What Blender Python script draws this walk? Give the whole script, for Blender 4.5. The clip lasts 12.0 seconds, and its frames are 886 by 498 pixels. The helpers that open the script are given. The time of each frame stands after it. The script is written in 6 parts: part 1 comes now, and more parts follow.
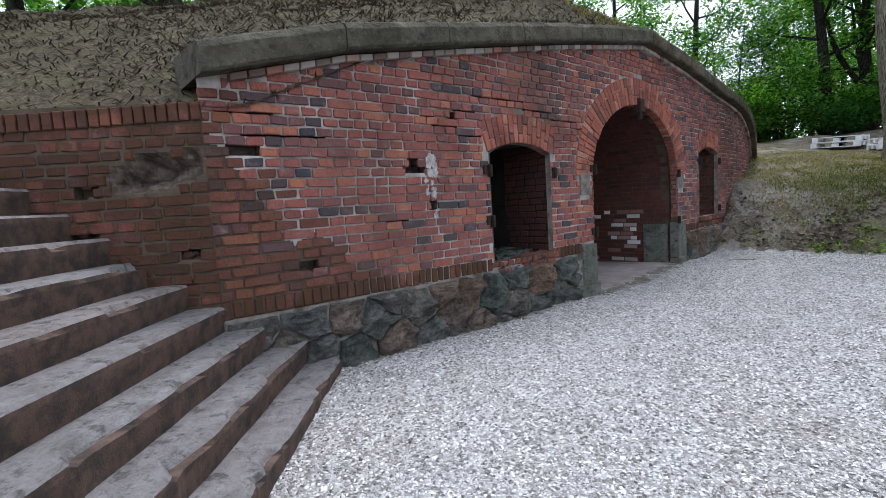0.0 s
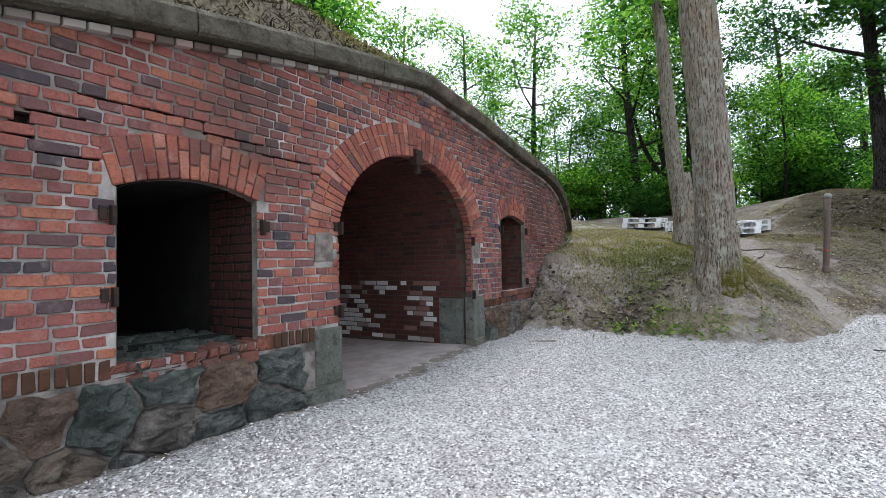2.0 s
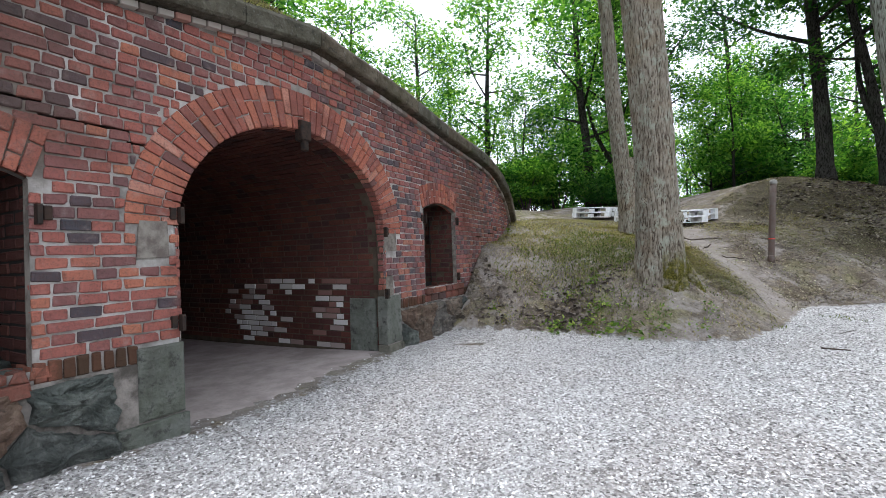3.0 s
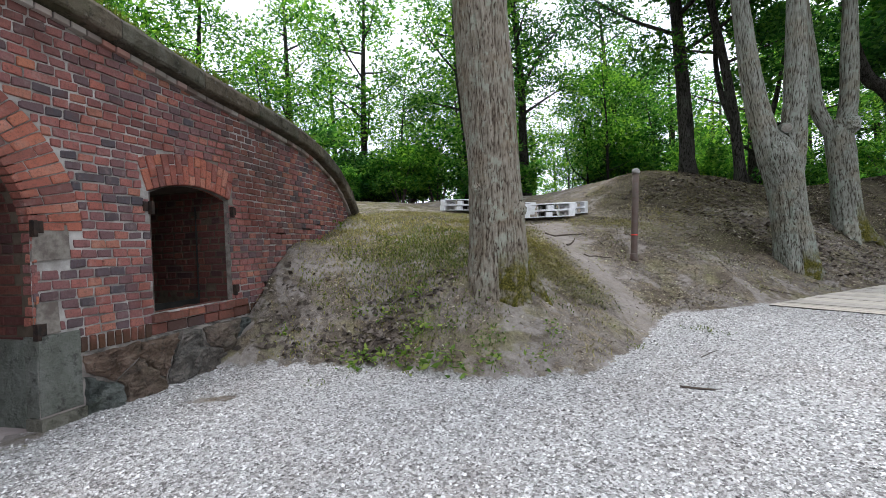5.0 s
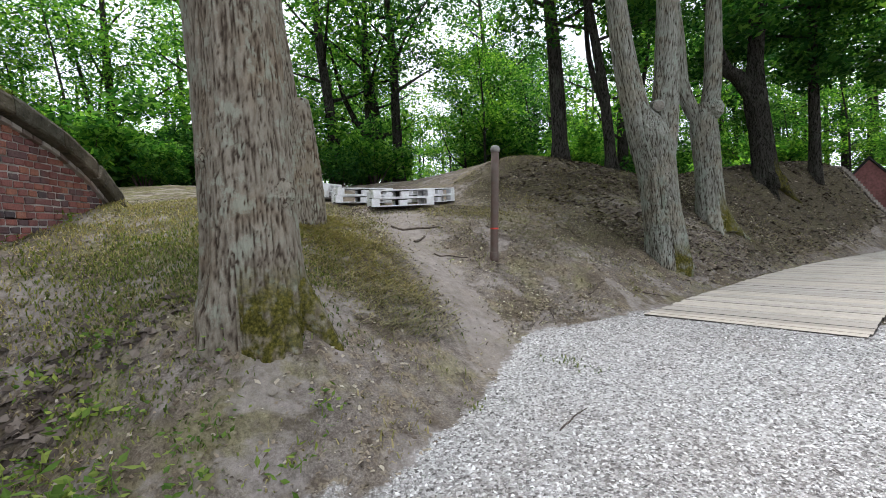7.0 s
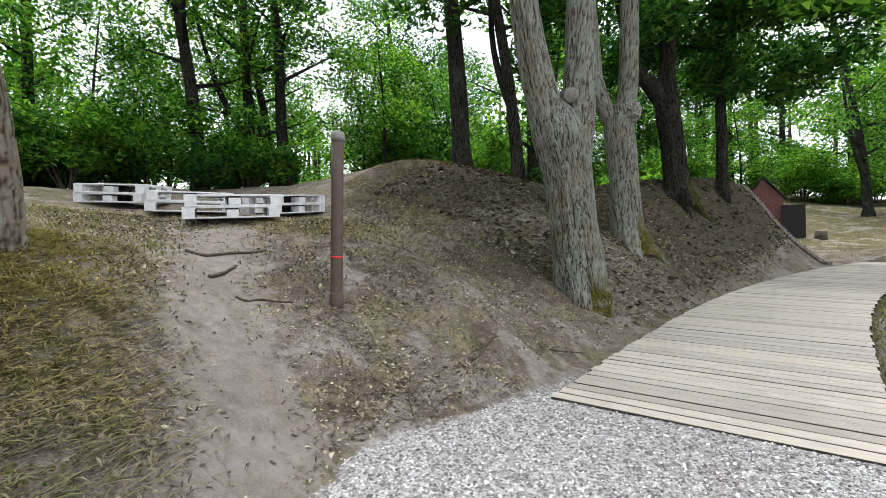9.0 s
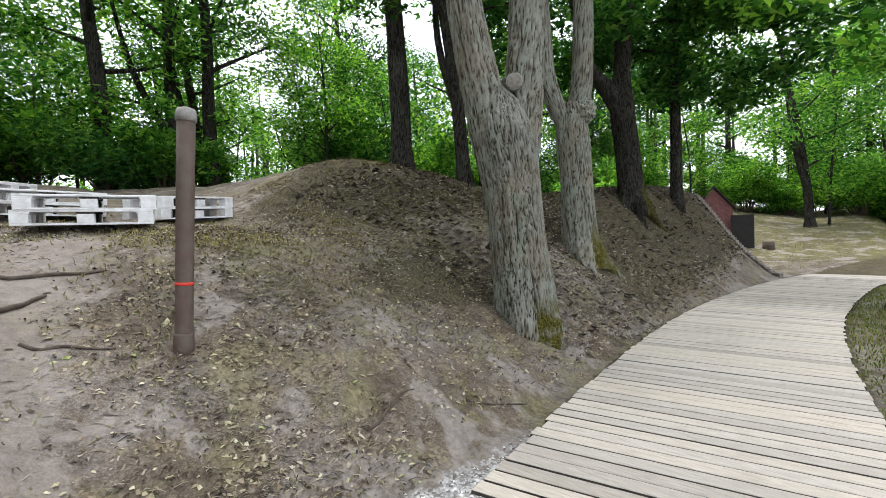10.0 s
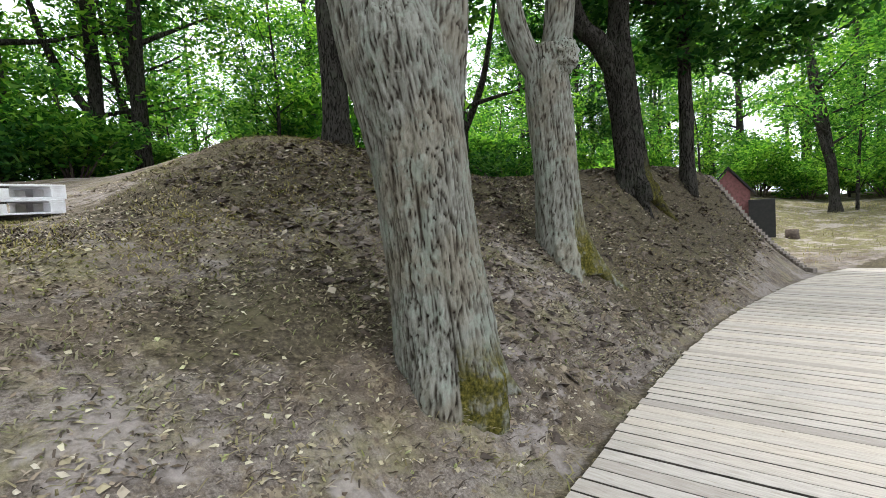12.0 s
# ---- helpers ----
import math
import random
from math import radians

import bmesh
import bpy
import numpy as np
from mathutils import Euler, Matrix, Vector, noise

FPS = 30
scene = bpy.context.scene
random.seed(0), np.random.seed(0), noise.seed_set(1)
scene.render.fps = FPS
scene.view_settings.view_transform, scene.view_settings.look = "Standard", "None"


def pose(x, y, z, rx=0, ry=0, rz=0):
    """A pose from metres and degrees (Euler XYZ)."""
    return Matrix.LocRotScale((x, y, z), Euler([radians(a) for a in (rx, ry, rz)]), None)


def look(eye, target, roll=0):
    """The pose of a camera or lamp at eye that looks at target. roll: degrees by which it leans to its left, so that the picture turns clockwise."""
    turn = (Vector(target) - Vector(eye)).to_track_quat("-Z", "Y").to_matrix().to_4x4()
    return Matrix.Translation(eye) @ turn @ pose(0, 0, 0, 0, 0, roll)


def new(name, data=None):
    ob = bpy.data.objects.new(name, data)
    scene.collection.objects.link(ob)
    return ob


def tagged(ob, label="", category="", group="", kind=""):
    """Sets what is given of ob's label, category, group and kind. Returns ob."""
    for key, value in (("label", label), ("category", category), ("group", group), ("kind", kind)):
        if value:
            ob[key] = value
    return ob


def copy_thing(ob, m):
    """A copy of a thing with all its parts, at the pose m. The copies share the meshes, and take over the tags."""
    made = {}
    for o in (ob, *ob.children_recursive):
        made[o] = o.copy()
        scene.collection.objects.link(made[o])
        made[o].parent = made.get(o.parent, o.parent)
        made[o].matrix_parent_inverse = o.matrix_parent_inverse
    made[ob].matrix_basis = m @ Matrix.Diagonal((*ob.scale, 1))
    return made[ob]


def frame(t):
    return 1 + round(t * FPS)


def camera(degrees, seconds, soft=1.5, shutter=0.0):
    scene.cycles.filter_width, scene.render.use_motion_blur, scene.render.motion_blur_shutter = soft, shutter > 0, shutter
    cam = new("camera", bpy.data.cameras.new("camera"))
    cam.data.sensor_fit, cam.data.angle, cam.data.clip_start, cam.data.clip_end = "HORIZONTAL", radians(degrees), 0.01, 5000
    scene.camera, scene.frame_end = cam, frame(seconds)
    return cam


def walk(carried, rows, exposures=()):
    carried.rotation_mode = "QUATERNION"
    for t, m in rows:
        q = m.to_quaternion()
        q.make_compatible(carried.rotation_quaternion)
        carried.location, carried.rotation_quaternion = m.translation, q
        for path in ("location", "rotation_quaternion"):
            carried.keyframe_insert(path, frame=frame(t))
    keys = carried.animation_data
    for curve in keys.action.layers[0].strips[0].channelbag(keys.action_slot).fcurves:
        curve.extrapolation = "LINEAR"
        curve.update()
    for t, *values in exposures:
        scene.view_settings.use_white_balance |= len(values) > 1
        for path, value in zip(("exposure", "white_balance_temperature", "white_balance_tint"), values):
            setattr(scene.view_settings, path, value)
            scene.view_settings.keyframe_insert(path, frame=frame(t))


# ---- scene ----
cam = camera(87.4, 12.0, soft=0.4)
METRES, EYE, TILT, LEAN, TURN = 14.3, 1.5, 0.0, 0.0, 10.3
ROWS = [
    (0.0, 0.0, 0.0, 0.0, -0.35, -5.53, 3.57),
    (0.5, 0.0289, 0.0255, 0.0035, -6.24, -2.15, 3.14),
    (1.0, 0.0585, 0.0501, 0.0023, -9.49, -0.17, 2.8),
    (1.5, 0.0877, 0.077, -0.0007, -11.48, 1.17, 1.53),
    (2.0, 0.1248, 0.1004, -0.0023, -15.57, 1.66, 1.17),
    (2.5, 0.158, 0.1244, -0.0034, -18.06, 0.9, 1.55),
    (4.5, 0.2989, 0.2095, 0.0026, -27.27, 0.43, 2.22),
    (5.0, 0.338, 0.2322, 0.0016, -31.52, -0.55, 2.33),
    (5.5, 0.3715, 0.2501, 0.0014, -35.71, -1.53, 2.67),
    (6.0, 0.4083, 0.2708, 0.0016, -37.86, -2.59, 3.04),
    (6.5, 0.4441, 0.2902, 0.0057, -41.0, -2.78, 2.74),
    (7.0, 0.4838, 0.3047, 0.0075, -44.4, -2.63, 2.92),
    (9.0, 0.6425, 0.3664, 0.017, -54.18, -1.9, 2.18),
    (9.5, 0.6826, 0.3739, 0.0189, -56.12, -1.44, 1.81),
    (10.0, 0.7254, 0.3856, 0.0225, -59.18, -1.45, 1.71),
    (10.5, 0.764, 0.3902, 0.0208, -61.35, -0.79, 1.98),
    (11.0, 0.801, 0.4018, 0.0202, -59.31, -1.3, 2.53),
    (11.5, 0.8422, 0.4078, 0.0232, -56.78, -1.46, 2.44),
    (12.0, 0.8906, 0.4065, 0.0239, -58.69, -2.35, 2.82),
]
walk(cam, [(t, pose(0, 0, EYE, TILT, LEAN, TURN) @ pose(METRES * x, METRES * y, METRES * z, 90 + pitch, roll, yaw)) for t, x, y, z, yaw, pitch, roll in ROWS],
     exposures=[(0.0, 0.95, 5750, 9), (2.5, 1.35, 5950, 9), (5.5, 1.2, 6050, 10), (9.5, 1.4, 6300, 9), (12.0, 1.78, 6300, 9)])

# ---- light ----
world = bpy.data.worlds.new("sky")
scene.world = world
world.use_nodes = True
wn = world.node_tree.nodes
sky = wn.new("ShaderNodeTexSky")
sky.sky_type = 'NISHITA'
sky.sun_disc = False
sky.sun_elevation = radians(70)
sky.sun_rotation = radians(20)
sky.air_density, sky.dust_density, sky.ozone_density = 1.0, 4.0, 1.0
wn["Background"].inputs["Strength"].default_value = 0.12
cloud_vec = wn.new("ShaderNodeTexCoord")
cloud = wn.new("ShaderNodeTexNoise")
cloud.inputs["Scale"].default_value, cloud.inputs["Detail"].default_value = 2.2, 6
cover_amount = wn.new("ShaderNodeMapRange")
cover_amount.inputs["From Min"].default_value, cover_amount.inputs["From Max"].default_value = 0.3, 0.55
cover_amount.inputs["To Min"].default_value, cover_amount.inputs["To Max"].default_value = 0.6, 0.95
overcast = wn.new("ShaderNodeMix")
overcast.data_type = 'RGBA'
overcast.inputs[7].default_value = (7.0, 7.2, 7.4, 1)     # bright thin cloud
wl = world.node_tree.links
wl.new(cloud_vec.outputs["Generated"], cloud.inputs["Vector"])
wl.new(cloud.outputs["Fac"], cover_amount.inputs["Value"])
wl.new(cover_amount.outputs["Result"], overcast.inputs[0])
wl.new(sky.outputs[0], overcast.inputs[6])
wl.new(overcast.outputs[2], wn["Background"].inputs["Color"])

sun = new("sun", bpy.data.lights.new("sun", 'SUN'))
sun.data.energy, sun.data.angle, sun.data.color = 1.5, radians(20), (1.0, 0.97, 0.93)
SUN_AZ, SUN_EL = radians(70), radians(70)   # high, from beyond the wood
sun_to = Vector((math.cos(SUN_AZ) * math.cos(SUN_EL), math.sin(SUN_AZ) * math.cos(SUN_EL), math.sin(SUN_EL)))
sun.matrix_world = look(sun_to * 30, (0, 0, 0))


# ---- materials ----
def lin(r, g, b):
    return (r, g, b, 1.0)


class Mat:
    """A small builder of node materials."""

    def __init__(self, name, rough=0.85, metal=0.0, spec=0.3):
        self.m = bpy.data.materials.new(name)
        self.m.use_nodes = True
        self.t = self.m.node_tree
        self.b = self.t.nodes["Principled BSDF"]
        self.b.inputs["Roughness"].default_value = rough
        self.b.inputs["Metallic"].default_value = metal
        self.b.inputs["Specular IOR Level"].default_value = spec
        geo = self.t.nodes.new("ShaderNodeNewGeometry")
        self.pos, self.island, self.normal = geo.outputs["Position"], geo.outputs["Random Per Island"], geo.outputs["Normal"]

    def link(self, a, b):
        self.t.links.new(a, b)

    def stretch(self, sx, sy, sz):
        n = self.t.nodes.new("ShaderNodeMapping")
        n.inputs["Scale"].default_value = (sx, sy, sz)
        self.link(self.pos, n.inputs["Vector"])
        return n.outputs[0]

    def noise(self, scale, detail=4, rough=0.6, vec=None, dist=0.0):
        n = self.t.nodes.new("ShaderNodeTexNoise")
        n.inputs["Scale"].default_value, n.inputs["Detail"].default_value = scale, detail
        n.inputs["Roughness"].default_value, n.inputs["Distortion"].default_value = rough, dist
        self.link(vec if vec is not None else self.pos, n.inputs["Vector"])
        return n.outputs["Fac"]

    def voronoi(self, scale, feature='F1', out="Distance", vec=None):
        n = self.t.nodes.new("ShaderNodeTexVoronoi")
        n.feature = feature
        n.inputs["Scale"].default_value = scale
        self.link(vec if vec is not None else self.pos, n.inputs["Vector"])
        return n.outputs[out]

    def ramp(self, fac, *stops):
        n = self.t.nodes.new("ShaderNodeValToRGB")
        e = n.color_ramp.elements
        while len(e) < len(stops):
            e.new(0.5)
        for el, (p, c) in zip(e, stops):
            el.position = p
            el.color = c if len(c) == 4 else (*c, 1)
        self.link(fac, n.inputs["Fac"])
        return n.outputs["Color"]

    def step(self, fac, lo, hi):
        n = self.t.nodes.new("ShaderNodeMapRange")
        n.interpolation_type = 'SMOOTHSTEP'
        n.inputs["From Min"].default_value, n.inputs["From Max"].default_value = lo, hi
        self.link(fac, n.inputs["Value"])
        return n.outputs["Result"]

    def math(self, op, a, b=None):
        n = self.t.nodes.new("ShaderNodeMath")
        n.operation = op
        for i, v in enumerate((a, b)):
            if v is None:
                continue
            if isinstance(v, (int, float)):
                n.inputs[i].default_value = v
            else:
                self.link(v, n.inputs[i])
        return n.outputs[0]

    def mix(self, fac, a, b, mode='MIX'):
        n = self.t.nodes.new("ShaderNodeMix")
        n.data_type, n.blend_type = 'RGBA', mode
        for i, v in ((0, fac), (6, a), (7, b)):
            if isinstance(v, (int, float)):
                n.inputs[i].default_value = v
            elif isinstance(v, tuple):
                n.inputs[i].default_value = v if len(v) == 4 else (*v, 1)
            else:
                self.link(v, n.inputs[i])
        return n.outputs[2]

    def attr(self, name):
        n = self.t.nodes.new("ShaderNodeAttribute")
        n.attribute_name = name
        return n.outputs["Fac"]

    def objrand(self):
        return self.t.nodes.new("ShaderNodeObjectInfo").outputs["Random"]

    def white(self, value, k):
        n = self.t.nodes.new("ShaderNodeTexWhiteNoise")
        n.noise_dimensions = '1D'
        self.link(self.math('ADD', self.math('MULTIPLY', value, 91.7), k), n.inputs["W"])
        return n.outputs["Value"]

    def done(self, color, bump=None, dist=0.01, strength=0.6, rough=None):
        if isinstance(color, tuple):
            self.b.inputs["Base Color"].default_value = color
        else:
            self.link(color, self.b.inputs["Base Color"])
        if bump is not None:
            n = self.t.nodes.new("ShaderNodeBump")
            n.inputs["Distance"].default_value, n.inputs["Strength"].default_value = dist, strength
            self.link(bump, n.inputs["Height"])
            self.link(n.outputs[0], self.b.inputs["Normal"])
        if rough is not None:
            self.link(rough, self.b.inputs["Roughness"])
        return self.m


def brick_material(name, single, room_shade=0.0, grime=0.0, warm=False, faded=False):
    k = Mat(name, 0.92, spec=0.1)
    r = k.objrand() if single else k.island
    a = k.white(r, 1.3)
    if faded:
        col = k.ramp(a, (0.0, (0.075, 0.068, 0.078)), (0.2, (0.13, 0.085, 0.092)), (0.45, (0.22, 0.1, 0.098)), (0.8, (0.3, 0.115, 0.1)), (1.0, (0.36, 0.16, 0.11)))
    elif warm:
        col = k.ramp(a, (0.0, (0.13, 0.07, 0.068)), (0.1, (0.22, 0.085, 0.07)), (0.5, (0.34, 0.112, 0.08)), (0.8, (0.4, 0.145, 0.092)), (1.0, (0.43, 0.2, 0.15)))
    else:
        col = k.ramp(a, (0.0, (0.05, 0.053, 0.064)), (0.07, (0.085, 0.062, 0.068)), (0.17, (0.18, 0.085, 0.082)), (0.45, (0.265, 0.097, 0.084)),
                     (0.83, (0.315, 0.112, 0.088)), (1.0, (0.41, 0.16, 0.095)))
    col = k.mix(k.step(k.noise(1.3, 3), 0.5, 0.75), col, (0.16, 0.055, 0.045), 'MIX')
    grain = k.noise(60, 5, 0.7)
    col = k.mix(k.step(grain, 0.45, 0.8), col, (0.1, 0.055, 0.05))
    wash = k.math('MULTIPLY', k.step(k.noise(9, 5, 0.65), 0.52, 0.8), 0.45)
    col = k.mix(wash, col, (0.36, 0.28, 0.25))
    dirt = k.step(k.noise(0.55, 4, 0.6), 0.48, 0.72)
    col = k.mix(k.math('MULTIPLY', dirt, 0.6), col, (0.075, 0.053, 0.042))
    col = k.mix(k.math('MULTIPLY', k.step(k.noise(22, 6, 0.75), 0.5, 0.66), 0.32), col, (0.06, 0.04, 0.035))
    if grime:
        col = k.mix(k.math('MULTIPLY', k.step(k.noise(2.5, 5), 0.2, 0.52), grime), col, (0.06, 0.035, 0.021))
    # darkens the brick colour by the shade inside the rooms
    if room_shade:
        col = k.mix(room_shade, col, (0.05, 0.022, 0.019))
    return k.done(col, k.math('ADD', k.noise(35, 6, 0.7), k.math('MULTIPLY', k.noise(12, 4, 0.6), 1.2)), 0.016, 0.9)


def mortar_material():
    k = Mat("mortar", 0.95, spec=0.1)
    col = k.ramp(k.noise(3, 6, 0.65), (0.3, (0.1, 0.088, 0.08)), (0.48, (0.29, 0.268, 0.252)), (0.67, (0.52, 0.49, 0.47)))
    col = k.mix(k.math('MULTIPLY', k.step(k.noise(0.6, 4), 0.48, 0.68), 0.8), col, (0.1, 0.074, 0.056))
    return k.done(col, k.noise(80, 5), 0.01, 0.7)


def stone_material(name, c1, c2, c3, scale=2.5, moss=0.4, vary=1.0):
    k = Mat(name, 0.92, spec=0.12)
    col = k.ramp(k.noise(scale, 7, 0.65, dist=0.6), (0.28, c1), (0.5, c2), (0.72, c3))
    tint = k.ramp(k.objrand(), (0.0, (0.75, 0.85, 0.8)), (0.5, (1.0, 1.0, 1.0)), (0.85, (1.25, 1.0, 0.85)))
    col = k.mix(vary, col, tint, 'MULTIPLY')
    col = k.mix(k.math('MULTIPLY', k.step(k.noise(30, 5, 0.7), 0.55, 0.75), 0.5), col, (0.26, 0.25, 0.235))
    col = k.mix(k.math('MULTIPLY', k.step(k.noise(11, 6, 0.7), 0.52, 0.66), 0.6), col, (0.03, 0.028, 0.026))
    col = k.mix(k.math('MULTIPLY', k.step(k.noise(1.7, 5), 0.55, 0.72), moss), col, (0.06, 0.075, 0.03))
    h = k.math('ADD', k.noise(7, 8, 0.7), k.math('MULTIPLY', k.voronoi(9), 0.6))
    return k.done(col, k.math('ADD', h, k.math('MULTIPLY', k.noise(28, 5, 0.7), 0.5)), 0.06, 1.0)


def bark_material(name, dark, mid, pale, green=0.3, furrow=0.4):
    k = Mat(name, 0.95, spec=0.05)
    v = k.stretch(1, 1, 0.3)
    n = k.noise(24, 7, 0.7, v, 0.5)
    crack = k.math('ABSOLUTE', k.math('SUBTRACT', k.noise(27, 2, 0.5, k.stretch(1, 1, 0.17), 0.8), 0.5))
    ridge = k.math('ADD', k.math('MULTIPLY', k.step(crack, 0.0, 0.065), furrow), k.math('MULTIPLY', n, 0.62))
    col = k.ramp(ridge, (0.16 + 0.4 * furrow, dark), (0.24 + 0.85 * furrow, mid), (0.42 + furrow, pale))
    col = k.mix(k.math('MULTIPLY', k.step(k.noise(2.2, 5), 0.5, 0.75), green), col, (0.15, 0.19, 0.13))
    return k.done(moss_over(k, col), ridge, 0.07, 1.0)


def moss_over(k, col):
    low = k.math('MULTIPLY', k.attr("moss"), k.step(k.noise(9, 4), 0.3, 0.55))
    return k.mix(low, col, k.ramp(k.noise(40, 4), (0.35, (0.035, 0.036, 0.01)), (0.55, (0.1, 0.09, 0.02)), (0.72, (0.2, 0.17, 0.045))))


def plated_bark_material(name, dark, mid, pale, lichen, lichen_amount):
    """Bark whose cracks follow the carved furrows of the trunk."""
    k = Mat(name, 0.95, spec=0.05)
    fine = k.noise(55, 6, 0.75, k.stretch(1, 1, 0.35), 0.4)
    level = k.math('ADD', k.math('MULTIPLY', k.attr("furrow"), 0.72), k.math('MULTIPLY', fine, 0.4))
    col = k.ramp(level, (0.3, dark), (0.62, mid), (0.98, pale))
    col = k.mix(k.math('MULTIPLY', k.step(k.noise(1.6, 4, 0.6), 0.46, 0.62), 0.55), col, k.mix(1.0, col, (0.92, 0.8, 0.68), 'MULTIPLY'))
    spots = k.math('MULTIPLY', k.step(k.noise(6.5, 6, 0.7), 0.5, 0.62), k.step(k.attr("furrow"), 0.35, 0.7))
    col = k.mix(k.math('MULTIPLY', spots, lichen_amount), col, lichen)
    return k.done(moss_over(k, col), k.math('ADD', fine, k.math('MULTIPLY', k.noise(18, 5, 0.7, k.stretch(1, 1, 0.4)), 1.2)), 0.02, 1.0)


def leaf_material(name, c1, c2, c3, trans=0.45):
    k = Mat(name, 0.7, spec=0.08)
    col = k.ramp(k.white(k.island, 2.0), (0.0, c1), (0.5, c2), (1.0, c3))
    col = k.mix(k.step(k.noise(0.25, 3), 0.35, 0.65), col, k.mix(1.0, col, (1.45, 1.3, 0.85), 'MULTIPLY'))
    k.done(col)
    tr = k.t.nodes.new("ShaderNodeBsdfTranslucent")
    k.link(k.mix(1.0, col, (1.4, 1.65, 0.8), 'MULTIPLY'), tr.inputs["Color"])
    mx = k.t.nodes.new("ShaderNodeMixShader")
    mx.inputs[0].default_value = trans
    k.link(k.b.outputs[0], mx.inputs[1])
    k.link(tr.outputs[0], mx.inputs[2])
    k.link(mx.outputs[0], k.t.nodes["Material Output"].inputs["Surface"])
    return k.m


def ground_material():
    k = Mat("ground", 0.95, spec=0.06)
    fine, mid, big = k.noise(70, 6, 0.75), k.noise(9, 6, 0.7), k.noise(1.1, 4, 0.6)
    # trodden, greyish earth with needles and leaf crumbs
    soil = k.ramp(k.math('ADD', k.math('MULTIPLY', fine, 0.6), k.math('MULTIPLY', mid, 0.4)),
                  (0.36, (0.05, 0.04, 0.033)), (0.5, (0.158, 0.134, 0.118)), (0.62, (0.29, 0.258, 0.234)))
    soil = k.mix(k.step(big, 0.42, 0.66), soil, k.mix(1.0, soil, (0.72, 0.68, 0.6), 'MULTIPLY'))
    litter = k.ramp(k.voronoi(55, 'F1', "Color"), (0.2, (0.07, 0.05, 0.034)), (0.5, (0.17, 0.13, 0.085)), (0.8, (0.3, 0.25, 0.17)))
    soil = k.mix(k.math('MULTIPLY', k.step(k.noise(4, 6, 0.7), 0.47, 0.62), 0.6), soil, litter)
    grass = k.ramp(k.noise(45, 6, 0.75), (0.34, (0.036, 0.034, 0.017)), (0.5, (0.1, 0.092, 0.043)), (0.68, (0.24, 0.215, 0.12)))
    path = k.ramp(k.math('ADD', k.math('MULTIPLY', fine, 0.35), k.math('MULTIPLY', mid, 0.65)), (0.3, (0.17, 0.145, 0.132)), (0.7, (0.32, 0.285, 0.268)))
    chips = k.ramp(k.voronoi(52, 'F1', "Color"), (0.05, (0.17, 0.155, 0.15)), (0.4, (0.45, 0.43, 0.425)), (0.75, (0.68, 0.66, 0.66)))
    chips = k.mix(k.step(big, 0.35, 0.75), chips, k.mix(1.0, chips, (0.86, 0.82, 0.8), 'MULTIPLY'))

    def mask(name, amount=0.5):
        return k.step(k.math('ADD', k.attr(name), k.math('MULTIPLY', k.math('SUBTRACT', k.noise(5, 6, 0.7), 0.5), amount * 2)), 0.4, 0.62)
    col = k.mix(mask("grass", 0.9), soil, grass)
    humus_shade = k.ramp(k.noise(28, 6, 0.75), (0.36, (0.022, 0.018, 0.012)), (0.53, (0.075, 0.062, 0.041)), (0.7, (0.19, 0.16, 0.105)))
    humus_shade = k.mix(k.math('MULTIPLY', k.step(k.noise(1.9, 5, 0.7), 0.5, 0.62), 0.6), humus_shade, (0.1, 0.09, 0.05))
    straw = k.ramp(k.noise(30, 6, 0.75, k.stretch(1, 0.35, 1)), (0.34, (0.08, 0.07, 0.035)), (0.5, (0.19, 0.175, 0.09)), (0.68, (0.36, 0.33, 0.2)))
    col = k.mix(k.math('MULTIPLY', k.step(k.noise(1.6, 5, 0.65), 0.5, 0.66), 0.55), col, straw)
    dark = k.step(k.noise(2.3, 5, 0.7), 0.52, 0.68)
    col = k.mix(k.math('MULTIPLY', dark, 0.65), col, (0.055, 0.042, 0.033))
    bare = k.step(k.noise(1.45, 5, 0.62, dist=0.4), 0.53, 0.6)
    col = k.mix(k.math('MULTIPLY', bare, 0.75), col, k.ramp(k.noise(14, 6, 0.7), (0.34, (0.17, 0.145, 0.13)), (0.6, (0.31, 0.275, 0.26))))
    col = k.mix(k.math('MULTIPLY', mask("humus_shade", 0.7), 0.9), col, humus_shade)
    col = k.mix(k.math('MULTIPLY', mask("path", 0.95), 0.62), col, path)
    g = mask("gravel", 0.55)
    col = k.mix(g, col, chips)
    edge = k.voronoi(52, 'DISTANCE_TO_EDGE', "Distance")
    h = k.mix(g, k.math('MULTIPLY', k.math('ADD', fine, mid), 0.5), k.step(edge, 0.0, 0.25))
    return k.done(col, h, 0.02, 0.9)


